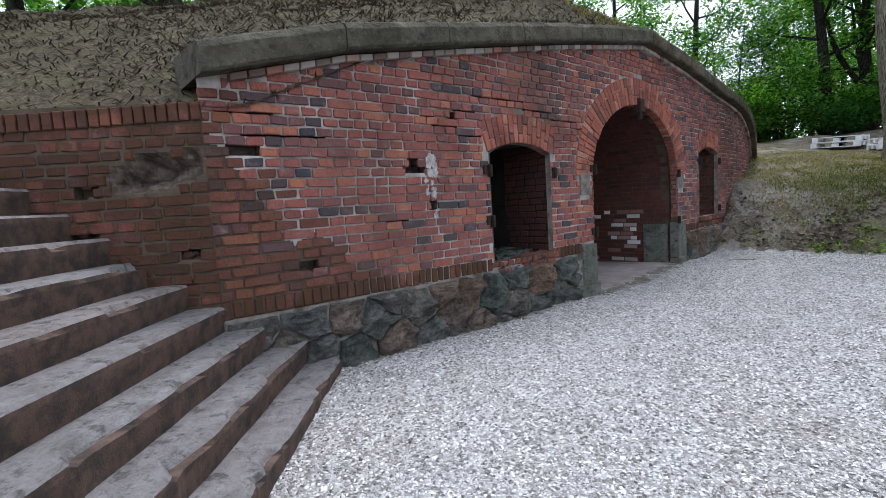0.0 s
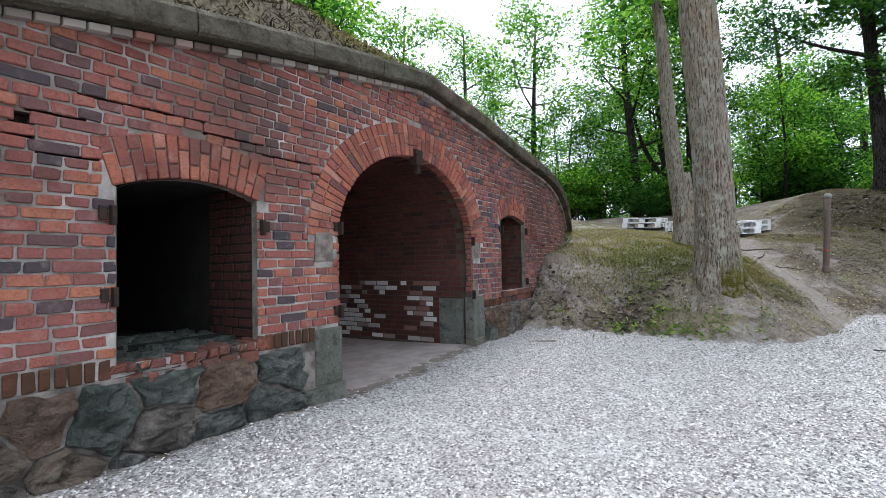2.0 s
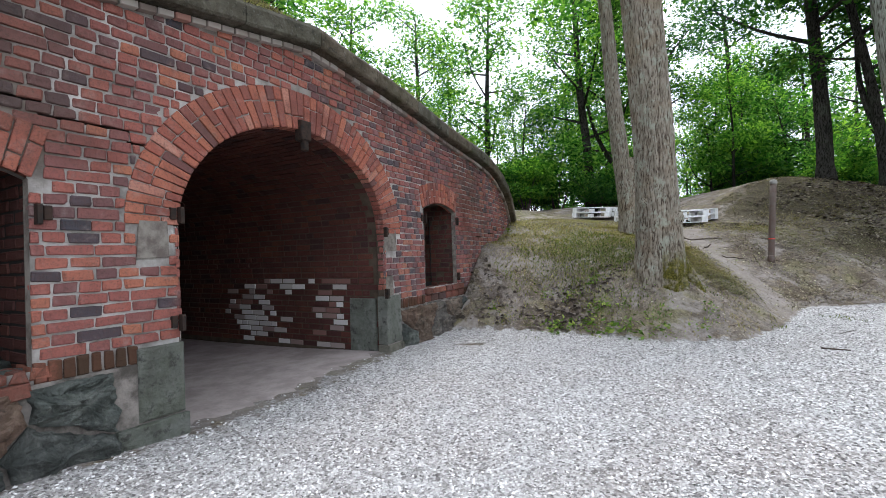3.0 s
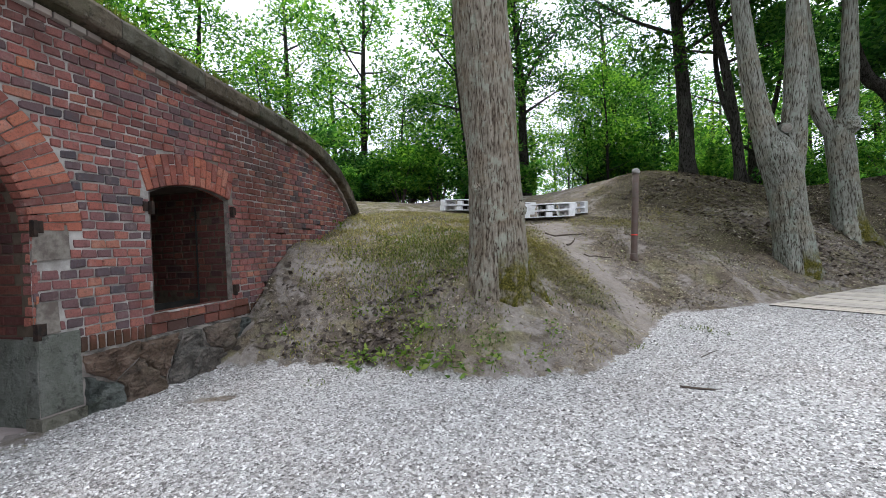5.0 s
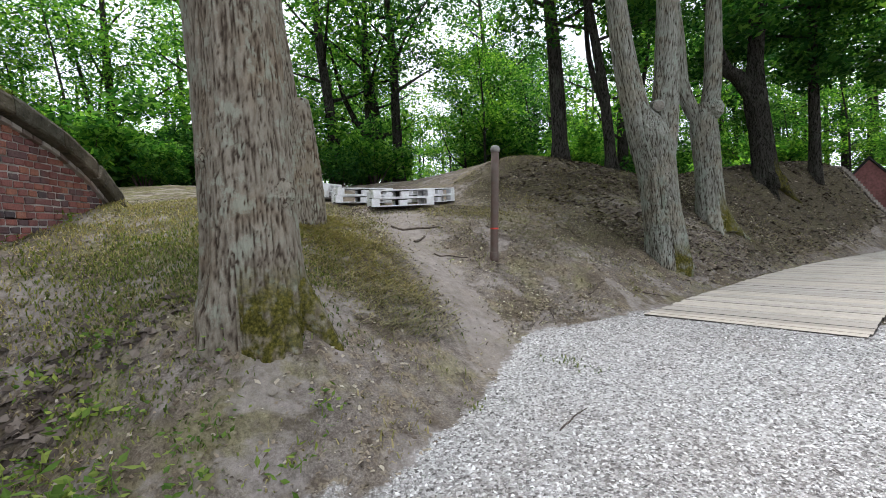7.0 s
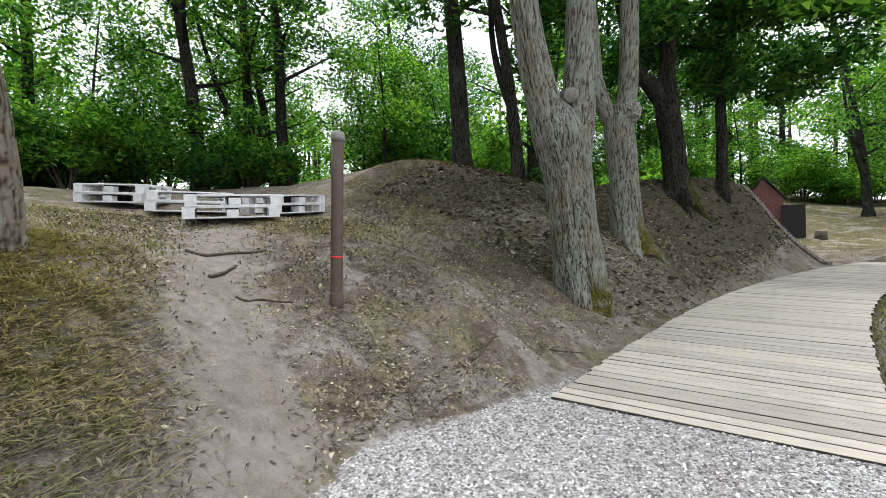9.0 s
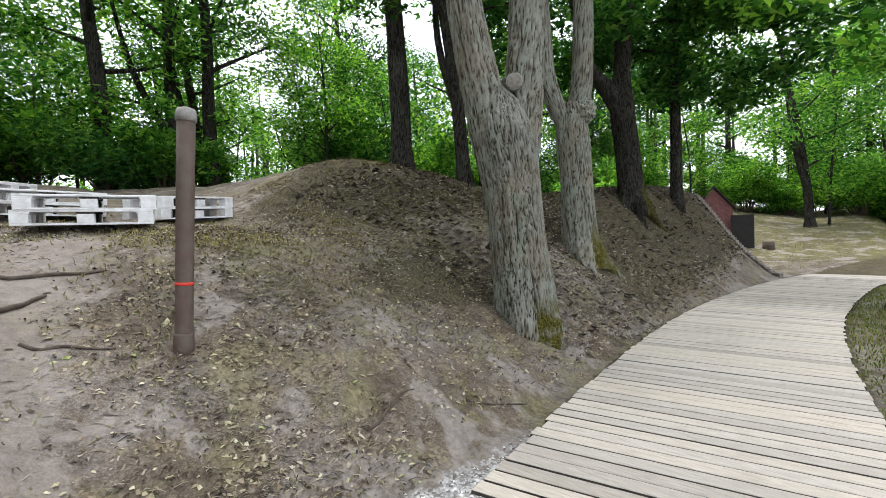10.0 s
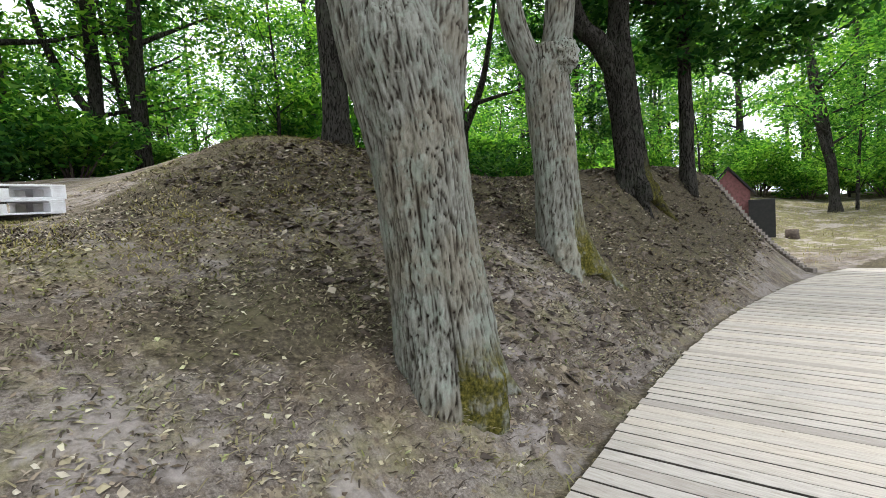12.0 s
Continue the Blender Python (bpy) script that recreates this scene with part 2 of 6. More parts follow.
def deck_material():
    k = Mat("grey_deck_wood", 0.8, spec=0.25)
    r = k.objrand()
    v = k.stretch(9, 0.7, 9)
    grain = k.noise(9, 6, 0.65, v, 0.8)
    col = k.ramp(grain, (0.28, (0.3, 0.262, 0.232)), (0.45, (0.43, 0.388, 0.352)), (0.7, (0.55, 0.502, 0.466)))
    tint = k.ramp(k.white(r, 4), (0.0, (0.78, 0.76, 0.74)), (0.5, (1, 1, 1)), (1.0, (1.12, 1.08, 1.0)))
    col = k.mix(1.0, col, tint, 'MULTIPLY')
    col = k.mix(k.step(k.voronoi(4.5), 0.06, 0.02), col, (0.2, 0.14, 0.09))
    col = k.mix(k.math('MULTIPLY', k.step(k.noise(1.2, 4), 0.5, 0.7), 0.35), col, (0.3, 0.27, 0.23))
    return k.done(col, grain, 0.006, 0.6)


def simple(name, c1, c2, scale=8, rough=0.8, metal=0.0, bump=0.01, spec=0.3):
    k = Mat(name, rough, metal, spec)
    n = k.noise(scale, 6, 0.65)
    fine = k.noise(scale * 9, 4, 0.6)
    col = k.mix(k.step(n, 0.35, 0.65), lin(*c1), lin(*c2))
    col = k.mix(k.math('MULTIPLY', k.step(fine, 0.5, 0.75), 0.3), col, lin(*[0.55 * c for c in c1]))
    return k.done(col, k.math('ADD', n, k.math('MULTIPLY', fine, 0.4)), bump, 0.5)


def chip_material(name, stops):
    k = Mat(name, 0.85, spec=0.2)
    return k.done(k.ramp(k.white(k.island, 5.0), *stops))


M_BRICK = brick_material("brick", True)
M_BRICKS = brick_material("bricks_joined", False)
# copy of the brick, darkened for the shade in vault and far window
M_BRICK_IN = brick_material("interior_shade_brick", False, 0.76)
M_BRICK_ARCH = brick_material("arch_brick", True, warm=True)
M_BRICK_FADED = brick_material("faded_brick", False, faded=True)
# near-black copy of the brick, for the shade in the near window room
M_BRICK_DEEP_SHADE = brick_material("deep_shade_brick", False, 0.93)
M_BRICK_DARK = brick_material("sill_bricks", True, 0.0, 0.55)
M_BRICK_GRIMY = brick_material("grimy_brick", False, 0.0, 0.85)
M_BRICK_DAMP = brick_material("damp_brick", False, 0.0, 0.62)
M_BRICK_MOSSY = brick_material("mossy_brick", False, 0.0, 0.9)
M_MORTAR = mortar_material()
# grime on the outer walls; painted shade inside the openings
M_MORTAR_GRIME_SHADE = simple("grime_and_shade_mortar", (0.1, 0.075, 0.055), (0.06, 0.045, 0.032), 6, 0.95)
M_COPING = stone_material("coping_stone", (0.05, 0.045, 0.033), (0.11, 0.097, 0.074), (0.19, 0.17, 0.135), 3, 0.4, 0.35)
M_FIELD = stone_material("fieldstone", (0.05, 0.052, 0.05), (0.125, 0.125, 0.12), (0.25, 0.235, 0.225), 5, 0.35)
M_FIELD_RED = stone_material("reddish_fieldstone", (0.07, 0.05, 0.04), (0.16, 0.115, 0.09), (0.26, 0.2, 0.165), 4, 0.15, 0.6)
M_SAND = stone_material("sandstone", (0.09, 0.092, 0.076), (0.17, 0.175, 0.152), (0.26, 0.265, 0.245), 2.2, 0.4, 0.4)
M_STEP = stone_material("step_stone", (0.2, 0.178, 0.178), (0.29, 0.262, 0.266), (0.37, 0.342, 0.35), 9, 0.05, 0.2)
M_RISER = simple("brown_step_riser", (0.115, 0.072, 0.055), (0.045, 0.034, 0.03), 9, 0.9, bump=0.03)
M_BEDDING = simple("stained_bedding", (0.25, 0.22, 0.2), (0.06, 0.052, 0.045), 5, 0.95, bump=0.03)
M_PIT = simple("shaded_broken_brick", (0.05, 0.035, 0.03), (0.13, 0.1, 0.085), 14, 0.95, bump=0.04)
M_CORE = simple("shaded_brick_core", (0.15, 0.118, 0.095), (0.04, 0.029, 0.023), 9, 0.95, bump=0.04)
M_LIME = simple("lime_wash", (0.45, 0.44, 0.43), (0.25, 0.2, 0.19), 25, 0.95)
M_PLASTER = simple("old_render", (0.22, 0.195, 0.17), (0.1, 0.08, 0.07), 9)
M_IRON = simple("rusty_iron", (0.02, 0.016, 0.015), (0.05, 0.03, 0.022), 20, 0.75, 0.4)
# near-black sheets hold the darkness of the window room and wall back
M_DARK = simple("room_shade_plaster", (0.008, 0.0075, 0.007), (0.02, 0.018, 0.016), 3, 0.95)
M_FLOOR_IN = simple("dusty_floor", (0.4, 0.34, 0.325), (0.27, 0.225, 0.215), 2.5, 0.95)
M_GROUND = ground_material()
M_DECK = deck_material()
M_BARK = plated_bark_material("grey_bark", (0.034, 0.029, 0.023), (0.145, 0.138, 0.117), (0.29, 0.295, 0.262), (0.25, 0.285, 0.24), 0.6)
M_BARK_BROWN = plated_bark_material("brown_grey_bark", (0.055, 0.042, 0.032), (0.17, 0.142, 0.112), (0.31, 0.28, 0.23), (0.29, 0.3, 0.245), 0.8)
M_BARK_DARK = bark_material("dark_bark", (0.01, 0.009, 0.008), (0.03, 0.027, 0.024), (0.075, 0.069, 0.062), 0.15)
M_LEAF = leaf_material("leaf", (0.014, 0.055, 0.014), (0.055, 0.155, 0.032), (0.19, 0.33, 0.065), 0.55)
M_LEAF_DARK = leaf_material("shade_leaf", (0.009, 0.038, 0.011), (0.025, 0.088, 0.02), (0.085, 0.18, 0.038), 0.34)
M_WEED = leaf_material("weed_leaf", (0.05, 0.1, 0.025), (0.095, 0.155, 0.042), (0.2, 0.25, 0.085), 0.3)
M_GRASS = leaf_material("green_grass", (0.045, 0.07, 0.02), (0.085, 0.11, 0.035), (0.17, 0.185, 0.07), 0.25)
M_STRAW = leaf_material("dry_grass", (0.12, 0.105, 0.07), (0.26, 0.23, 0.165), (0.13, 0.145, 0.06), 0.2)
M_LITTER = chip_material("leaf_litter", ((0.0, (0.06, 0.045, 0.035)), (0.3, (0.17, 0.13, 0.095)), (0.7, (0.27, 0.22, 0.165)), (1.0, (0.4, 0.36, 0.29))))
M_FLAKE = chip_material("dry_leaves", ((0.0, (0.07, 0.05, 0.035)), (0.35, (0.24, 0.2, 0.13)), (0.7, (0.36, 0.32, 0.21)), (0.9, (0.5, 0.46, 0.34)), (1.0, (0.26, 0.3, 0.1))))
M_CHIPS = chip_material("gravel_chips", ((0.0, (0.1, 0.09, 0.088)), (0.22, (0.28, 0.26, 0.257)), (0.65, (0.57, 0.545, 0.54)), (1.0, (0.78, 0.76, 0.76))))
M_WHITE = simple("worn_white_paint", (0.84, 0.84, 0.87), (0.7, 0.69, 0.71), 12, 0.7)
M_TIMBER_SHADE = simple("inner_shade_timber", (0.05, 0.044, 0.04), (0.028, 0.025, 0.022), 12, 0.9)
M_PLANK_EDGE = simple("gap_shade_plank_edge", (0.075, 0.064, 0.054), (0.035, 0.03, 0.026), 7, 0.9)
M_LIMED = chip_material("flaking_limewash", ((0.0, (0.2, 0.1, 0.085)), (0.3, (0.3, 0.24, 0.23)), (0.6, (0.5, 0.47, 0.46)), (1.0, (0.68, 0.66, 0.66))))
M_HEADER = chip_material("limed_header_bricks", ((0.0, (0.14, 0.1, 0.085)), (0.35, (0.27, 0.235, 0.21)), (0.75, (0.38, 0.345, 0.315)), (1.0, (0.3, 0.15, 0.12))))
M_POST = simple("brown_painted_steel", (0.095, 0.06, 0.05), (0.105, 0.082, 0.07), 9, 0.6)
M_CAP = simple("grey_cap", (0.3, 0.29, 0.27), (0.19, 0.18, 0.17), 14, 0.7)
M_RED = simple("red_tape", (0.6, 0.05, 0.035), (0.45, 0.04, 0.03), 20, 0.6)
M_STICK = simple("dead_wood", (0.05, 0.037, 0.03), (0.1, 0.078, 0.062), 15, 0.9)
M_CUT = simple("cut_wood", (0.4, 0.33, 0.24), (0.25, 0.19, 0.14), 15, 0.9)
M_CUT_OLD = simple("weathered_cut_wood", (0.24, 0.22, 0.195), (0.13, 0.115, 0.1), 14, 0.9, bump=0.02)
M_REDWOOD = simple("faded_red_boards", (0.2, 0.085, 0.085), (0.12, 0.05, 0.05), 10, 0.7)
M_BLACK = simple("black_steel", (0.012, 0.012, 0.013), (0.02, 0.019, 0.018), 10, 0.5)


# ---- mesh helpers ----
rng = np.random.default_rng(7)


def mesh_from(name, verts, faces, mat, smooth=False):
    me = bpy.data.meshes.new(name)
    me.from_pydata([tuple(v) for v in verts], [], faces)
    me.materials.append(mat)
    if smooth:
        me.polygons.foreach_set("use_smooth", [True] * len(me.polygons))
    me.update()
    return me


def mesh_np(name, verts, faces, mat, smooth=False):
    """A mesh from arrays: verts (n, 3), faces (m, k)."""
    verts, faces = np.asarray(verts, np.float32).reshape(-1, 3), np.asarray(faces, np.int32)
    k = faces.shape[1]
    me = bpy.data.meshes.new(name)
    me.vertices.add(len(verts))
    me.vertices.foreach_set("co", verts.ravel())
    me.loops.add(faces.size)
    me.loops.foreach_set("vertex_index", faces.ravel())
    me.polygons.add(len(faces))
    me.polygons.foreach_set("loop_start", np.arange(0, faces.size, k, dtype=np.int32))
    me.polygons.foreach_set("use_smooth", np.full(len(faces), smooth))
    me.materials.append(mat)
    me.update(calc_edges=True)
    me.validate()
    return me


def under(ob, parent):
    ob.parent = parent
    return ob


def part(name, me, parent, label=""):
    return tagged(under(new(name, me), parent), label)


class Shape:
    """Collects pieces (verts, faces) that go into one mesh."""

    def __init__(self):
        self.v, self.f = [], []

    def add(self, verts, faces):
        n = len(self.v)
        self.v.extend(verts)
        self.f.extend([tuple(i + n for i in q) for q in faces])
        return self

    def mesh(self, name, mat, smooth=False):
        return mesh_from(name, self.v, self.f, mat, smooth)


def block(poly, v0, v1, place, ch=0.006, rough=0.0):
    """A convex outline (a, z) pulled out from depth v0 to v1 with a chamfered front; place maps (a, v, z) to the world."""
    n = len(poly)
    ca, cz = sum(p[0] for p in poly) / n, sum(p[1] for p in poly) / n
    out = []
    for depth, inset in ((v0, 0), (v1 - ch, 0), (v1, ch)):
        for a, z in poly:
            d = math.hypot(a - ca, z - cz) or 1
            f = 1 - min(0.6, inset * 1.4 / d)
            j = rough * random.uniform(-1, 1) if inset else 0
            out.append(place(ca + (a - ca) * f, depth + j, cz + (z - cz) * f))
    faces = []
    for ring in (0, n):
        for i in range(n):
            j = (i + 1) % n
            faces.append((ring + i, ring + j, ring + n + j, ring + n + i))
    faces.append(tuple(range(2 * n, 3 * n)))
    return out, faces


def box(x0, x1, y0, y1, z0, z1):
    v = [(x, y, z) for z in (z0, z1) for y in (y0, y1) for x in (x0, x1)]
    return v, [(0, 2, 3, 1), (4, 5, 7, 6), (0, 1, 5, 4), (1, 3, 7, 5), (3, 2, 6, 7), (2, 0, 4, 6)]


def soft_box(name, x0, x1, y0, y1, z0, z1, mat, bevel=0.008, seg=1):
    bm = bmesh.new()
    v, f = box(x0, x1, y0, y1, z0, z1)
    vs = [bm.verts.new(p) for p in v]
    for q in f:
        bm.faces.new([vs[i] for i in q])
    bmesh.ops.recalc_face_normals(bm, faces=bm.faces)
    bmesh.ops.bevel(bm, geom=bm.edges[:], offset=bevel, segments=seg, affect='EDGES')
    me = bpy.data.meshes.new(name)
    bm.to_mesh(me)
    bm.free()
    me.materials.append(mat)
    return me


def tube(points, radii, seg=12, bump=0.0, freq=3.0, seed=0.0, flute=0.0, flare=0.0, cap=True):
    """A round, slightly uneven limb along points."""
    pts = [Vector(p) for p in points]
    verts, faces = [], []
    side = Vector((1, 0, 0))
    for i, p in enumerate(pts):
        d = (pts[min(i + 1, len(pts) - 1)] - pts[max(i - 1, 0)]).normalized()
        side = (side - d * side.dot(d)).normalized()
        up = d.cross(side)
        for s in range(seg):
            a = 2 * math.pi * s / seg
            q = Vector((math.cos(a) * 1.3, math.sin(a) * 1.3, p.z * 0.35 + seed))
            r = radii[i] * (1 + bump * noise.noise(q * freq) + 0.5 * bump * noise.noise(q * freq * 3.1))
            if flute:
                r += radii[i] * flute * noise.noise(Vector((math.cos(a) * 7, math.sin(a) * 7, p.z * 0.9 + seed)))
                r -= radii[i] * flute * 1.1 * max(0.0, 0.32 - abs(noise.noise(Vector((math.cos(a) * 9, math.sin(a) * 9, p.z * 1.6 + seed)))) * 2.2)
            if flare:
                h = max(0.0, p.z)
                r *= 1 + flare * math.exp(-h / 0.22) * (0.75 + 0.6 * math.sin(a * 5 + seed) * math.exp(-h / 0.3))
            verts.append(p + (side * math.cos(a) + up * math.sin(a)) * r)
    for i in range(len(pts) - 1):
        for s in range(seg):
            t = (s + 1) % seg
            faces.append((i * seg + s, i * seg + t, (i + 1) * seg + t, (i + 1) * seg + s))
    if cap:
        faces.append(tuple(reversed(range(seg))))
        faces.append(tuple(range((len(pts) - 1) * seg, len(pts) * seg)))
    return verts, faces


def bend(points, n):
    """n points on a smooth line through the given ones."""
    pts = [Vector(p) for p in points]
    out = []
    for i in range(n):
        s = i / (n - 1) * (len(pts) - 1)
        k = min(int(s), len(pts) - 2)
        u = s - k
        p0, p1, p2, p3 = pts[max(k - 1, 0)], pts[k], pts[k + 1], pts[min(k + 2, len(pts) - 1)]
        out.append(0.5 * ((2 * p1) + (p2 - p0) * u + (2 * p0 - 5 * p1 + 4 * p2 - p3) * u * u + (3 * p1 - p0 - 3 * p2 + p3) * u ** 3))
    return out


def lerp_list(values, n):
    return list(np.interp(np.linspace(0, len(values) - 1, n), range(len(values)), values))


# ---- plan ----
ANG = radians(51.5)
CU, SU = math.cos(ANG), math.sin(ANG)
OX, OY = 0.893, 6.374


def bow(u):
    return -0.0065 * (u - 1.5) ** 2 - 0.0245 * np.clip(u - 5.5, 0, 4) ** 2


def fac(u, v, z):
    """A place on the facade: u along it, v out of it, z up."""
    w = v + float(bow(u))
    return (OX + u * CU + w * SU, OY + u * SU - w * CU, z)


def to_uv(x, y):
    dx, dy = x - OX, y - OY
    u, v = dx * CU + dy * SU, dx * SU - dy * CU
    return u, v - bow(u)


CORNER_U = -4.6
CX, CY, _ = fac(CORNER_U, 0, 0)
WX, WY = -0.962, -0.272          # along the wing wall, away from the corner


def wing(a, v, z):
    return (CX + a * WX - v * WY, CY + a * WY + v * WX, z)


TOP_U = (-4.6, -3.5, -2.3, -0.5, 1.4, 2.9, 4.5, 5.6, 6.4, 6.95, 7.65, 8.2, 8.75)
TOP_Z = (2.46, 2.76, 2.99, 3.32, 3.63, 3.48, 3.27, 3.17, 3.08, 2.97, 2.75, 2.47, 2.08)


def top_z(u):
    return float(np.interp(u, TOP_U, TOP_Z))


ZG = 0.13


def smooth(a, b, x):
    t = np.clip((x - a) / (b - a), 0, 1)
    return t * t * (3 - 2 * t)


FOOT_X = (-50, 3.6, 4.3, 5.0, 6.0, 7.0, 8.3, 9.7, 10.6, 11.5, 13.7, 16, 19, 22, 25.2, 27, 60)
FOOT_Y = (9.9, 9.9, 9.65, 9.3, 8.2, 7.75, 8.43, 9.45, 9.3, 9.05, 9.35, 9.5, 9.4, 9.15, 8.85, 9.2, 9.2)
RISE_D = (0, 1, 2, 3, 5, 7, 12, 20, 60)
RISE_H = (0, 0.55, 1.05, 1.4, 1.85, 2.05, 2.85, 3.3, 3.4)


def ground_z(x, y):
    x, y = np.asarray(x, float), np.asarray(y, float)
    u, v = to_uv(x, y)
    base = ZG + 0.03 * np.clip(x - 3, 0, 8.5) + 0.12 * smooth(0, 3, u) * np.exp(-np.abs(v) / 1.6) * (x < 6) + 0.08 * smooth(2.5, 0, v) * smooth(1, -1, u)
    base = base + 0.03 * np.exp(-((x - 11.2) / 0.5) ** 2) * smooth(9.2, 8.8, y) * smooth(6.0, 6.6, y)
    foot = np.interp(x, FOOT_X, FOOT_Y)
    d = np.clip(y - foot, 0, None) * np.interp(x, (10, 15, 26, 28), (1.0, 1.35, 1.35, 0.5))
    d = d * np.interp(x, (11, 12.2, 13.2, 15), (1.0, 0.85, 0.9, 1.0))
    rise = np.interp(d, RISE_D, RISE_H) * np.interp(x, (26, 26.6, 32), (1, 0.25, 0.6))
    rise = rise + 0.45 * np.exp(-((u - 5.8) / 0.9) ** 2) * np.exp(-(v / 0.9) ** 2) * (d > 0)
    rise = rise + 1.0 * np.exp(-((x - 15.9) / 2.2) ** 2 - ((y - 15.2) / 2.6) ** 2)
    rise = rise + 0.3 * np.exp(-((x - 6.6) / 0.7) ** 2 - ((y - 9.0) / 0.7) ** 2) * (d > 0)
    rise = rise + np.interp(x, (20, 25), (1.3, 1.75)) * np.exp(-((x - 24.6) / np.where(x < 24.6, 6.0, 4.0)) ** 2 - ((y - np.interp(x, (17, 21, 25), (12.7, 12.4, 11.7))) / 1.4) ** 2) * smooth(27.2, 26.2, x)
    rise = rise - 0.22 * np.exp(-((x - 11.6) / 1.5) ** 2 - ((y - 14.6) / 1.3) ** 2)
    inside = smooth(0.05, -0.25, v) * smooth(6.2, 5.2, u) * smooth(-14, -12, v)
    rise = rise * (1 - inside)
    east = np.interp(x, (26, 30, 36, 46, 60), (0, 0.4, 1.3, 2.5, 2.6)) * smooth(3, 7, y)
    z = base + rise + east
    z = z - 0.62 * np.clip(z - 2.9, 0, None) * smooth(18, 21, x) * smooth(28, 26.5, x) * smooth(22, 18, y)
    wob = np.vectorize(lambda a, b: noise.noise(Vector((a * 0.9, b * 0.9, 0))) * 0.05 + noise.noise(Vector((a * 3.1, b * 3.1, 4))) * 0.018)
    near = (x > -8) & (x < 50) & (y > -6) & (y < 40)
    w = np.zeros_like(z)
    if near.any():
        w[near] = wob(x[near], y[near]) if z.ndim else wob(x, y)
    return z + w * (0.25 + 0.75 * np.clip(rise * 3, 0, 1))


def gz(x, y):
    return float(ground_z(np.array([x]), np.array([y]))[0])


def gravel_mask(x, y):
    foot = np.interp(x, FOOT_X, FOOT_Y)
    u, v = to_uv(x, y)
    g = smooth(0.25, -0.35, y - foot) * smooth(13.2, 11.4, x) * smooth(-7, -5, y + x)
    g = g * (1 - 0.8 * np.exp(-((x - 3.72) / 0.33) ** 2 - ((y - 8.75) / 0.14) ** 2))
    g = g * (1 - 0.62 * np.exp(-np.clip(v, 0, None) / 0.4) * smooth(3.4, 2.6, u))
    return g * smooth(-0.6, -0.1, v)


PATH_X = (8.6, 9.2, 9.3, 9.6, 9.9, 10.2)
PATH_Y = (8.4, 9.6, 10.6, 11.6, 12.6, 13.6)


DECK_X = (11.34, 12.5, 14, 16, 18, 20, 22, 24, 26, 28, 30, 32)
DECK_Y = (7.83, 7.99, 8.15, 8.3, 8.34, 8.24, 8.03, 7.72, 7.2, 6.4, 5.3, 3.9)
DECK_Z = 0.43


def path_mask(x, y):
    c = np.interp(y, PATH_Y, PATH_X)
    along = smooth(13.8, 12.6, y) * smooth(8.2, 9.0, y)
    u, v = to_uv(x, y)
    dust = 0.75 * np.exp(-np.clip(v, 0, None) / 0.55) * smooth(3.4, 2.6, u) * smooth(-6, -4.5, u) * (v > -0.6)
    return np.maximum.reduce([np.exp(-((x - c) / 0.5) ** 2) * along, smooth(0.1, -0.5, v) * smooth(6, 4, u), dust])


def grass_mask(x, y):
    g = 0.62 * np.exp(-((x - 7.3) / 1.6) ** 2 - ((y - 10.3) / 1.5) ** 2)
    g += 0.6 * smooth(26, 30, x) + 0.75 * smooth(6.9, 6.0, y) * smooth(13, 15, x)
    g += 0.35 * np.exp(-((x - 11) / 1.5) ** 2 - ((y - 12.2) / 0.9) ** 2)
    g += 0.4 * smooth(22, 27, y) + 0.25 * np.exp(-((x - 6.0) / 0.8) ** 2 - ((y - 12.0) / 1.5) ** 2)
    g += 0.55 * smooth(11.2, 12.6, y) * smooth(10.5, 8.5, x) + 0.25 * np.exp(-((x - 5.7) / 1.2) ** 2 - ((y - 10.9) / 1.0) ** 2)
    return np.clip(g, 0, 1)


def humus_shade_mask(x, y):
    """Dark leaf mould: the mound, the steep bank and the broken edge below the first tree; plus painted shade under the
    boardwalk.
    """
    h = 1.3 * np.exp(-((x - 15.4) / 3.0) ** 2 - ((y - 13.9) / 1.9) ** 2) + 0.75 * smooth(15, 18, x) * smooth(27, 25, x) * smooth(9.2, 10, y)
    h += 0.95 * np.exp(-((x - 13.1) / 1.1) ** 2 - ((y - 10.9) / 0.6) ** 2)
    h += 0.6 * np.exp(-((x - 5.2) / 0.75) ** 2 - ((y - 9.35) / 0.4) ** 2) + 0.5 * np.exp(-((x - 4.2) / 0.5) ** 2 - ((y - 10.4) / 0.5) ** 2)
    # ground below the boardwalk darkened for the shade between its planks
    h += 1.2 * smooth(1.16, 0.95, np.abs(y - np.interp(x, DECK_X, DECK_Y))) * (x > 11.5) * (x < 32)
    return np.clip(h, 0, 1)


def axis(lo, a, b, hi, fine, n):
    left = a - (a - lo) * (np.linspace(1, 0, n, endpoint=False) ** 2.5)
    right = b + (hi - b) * (np.linspace(0, 1, n + 1)[1:] ** 2.5)
    return np.concatenate([left, np.arange(a, b, fine), [b], right])


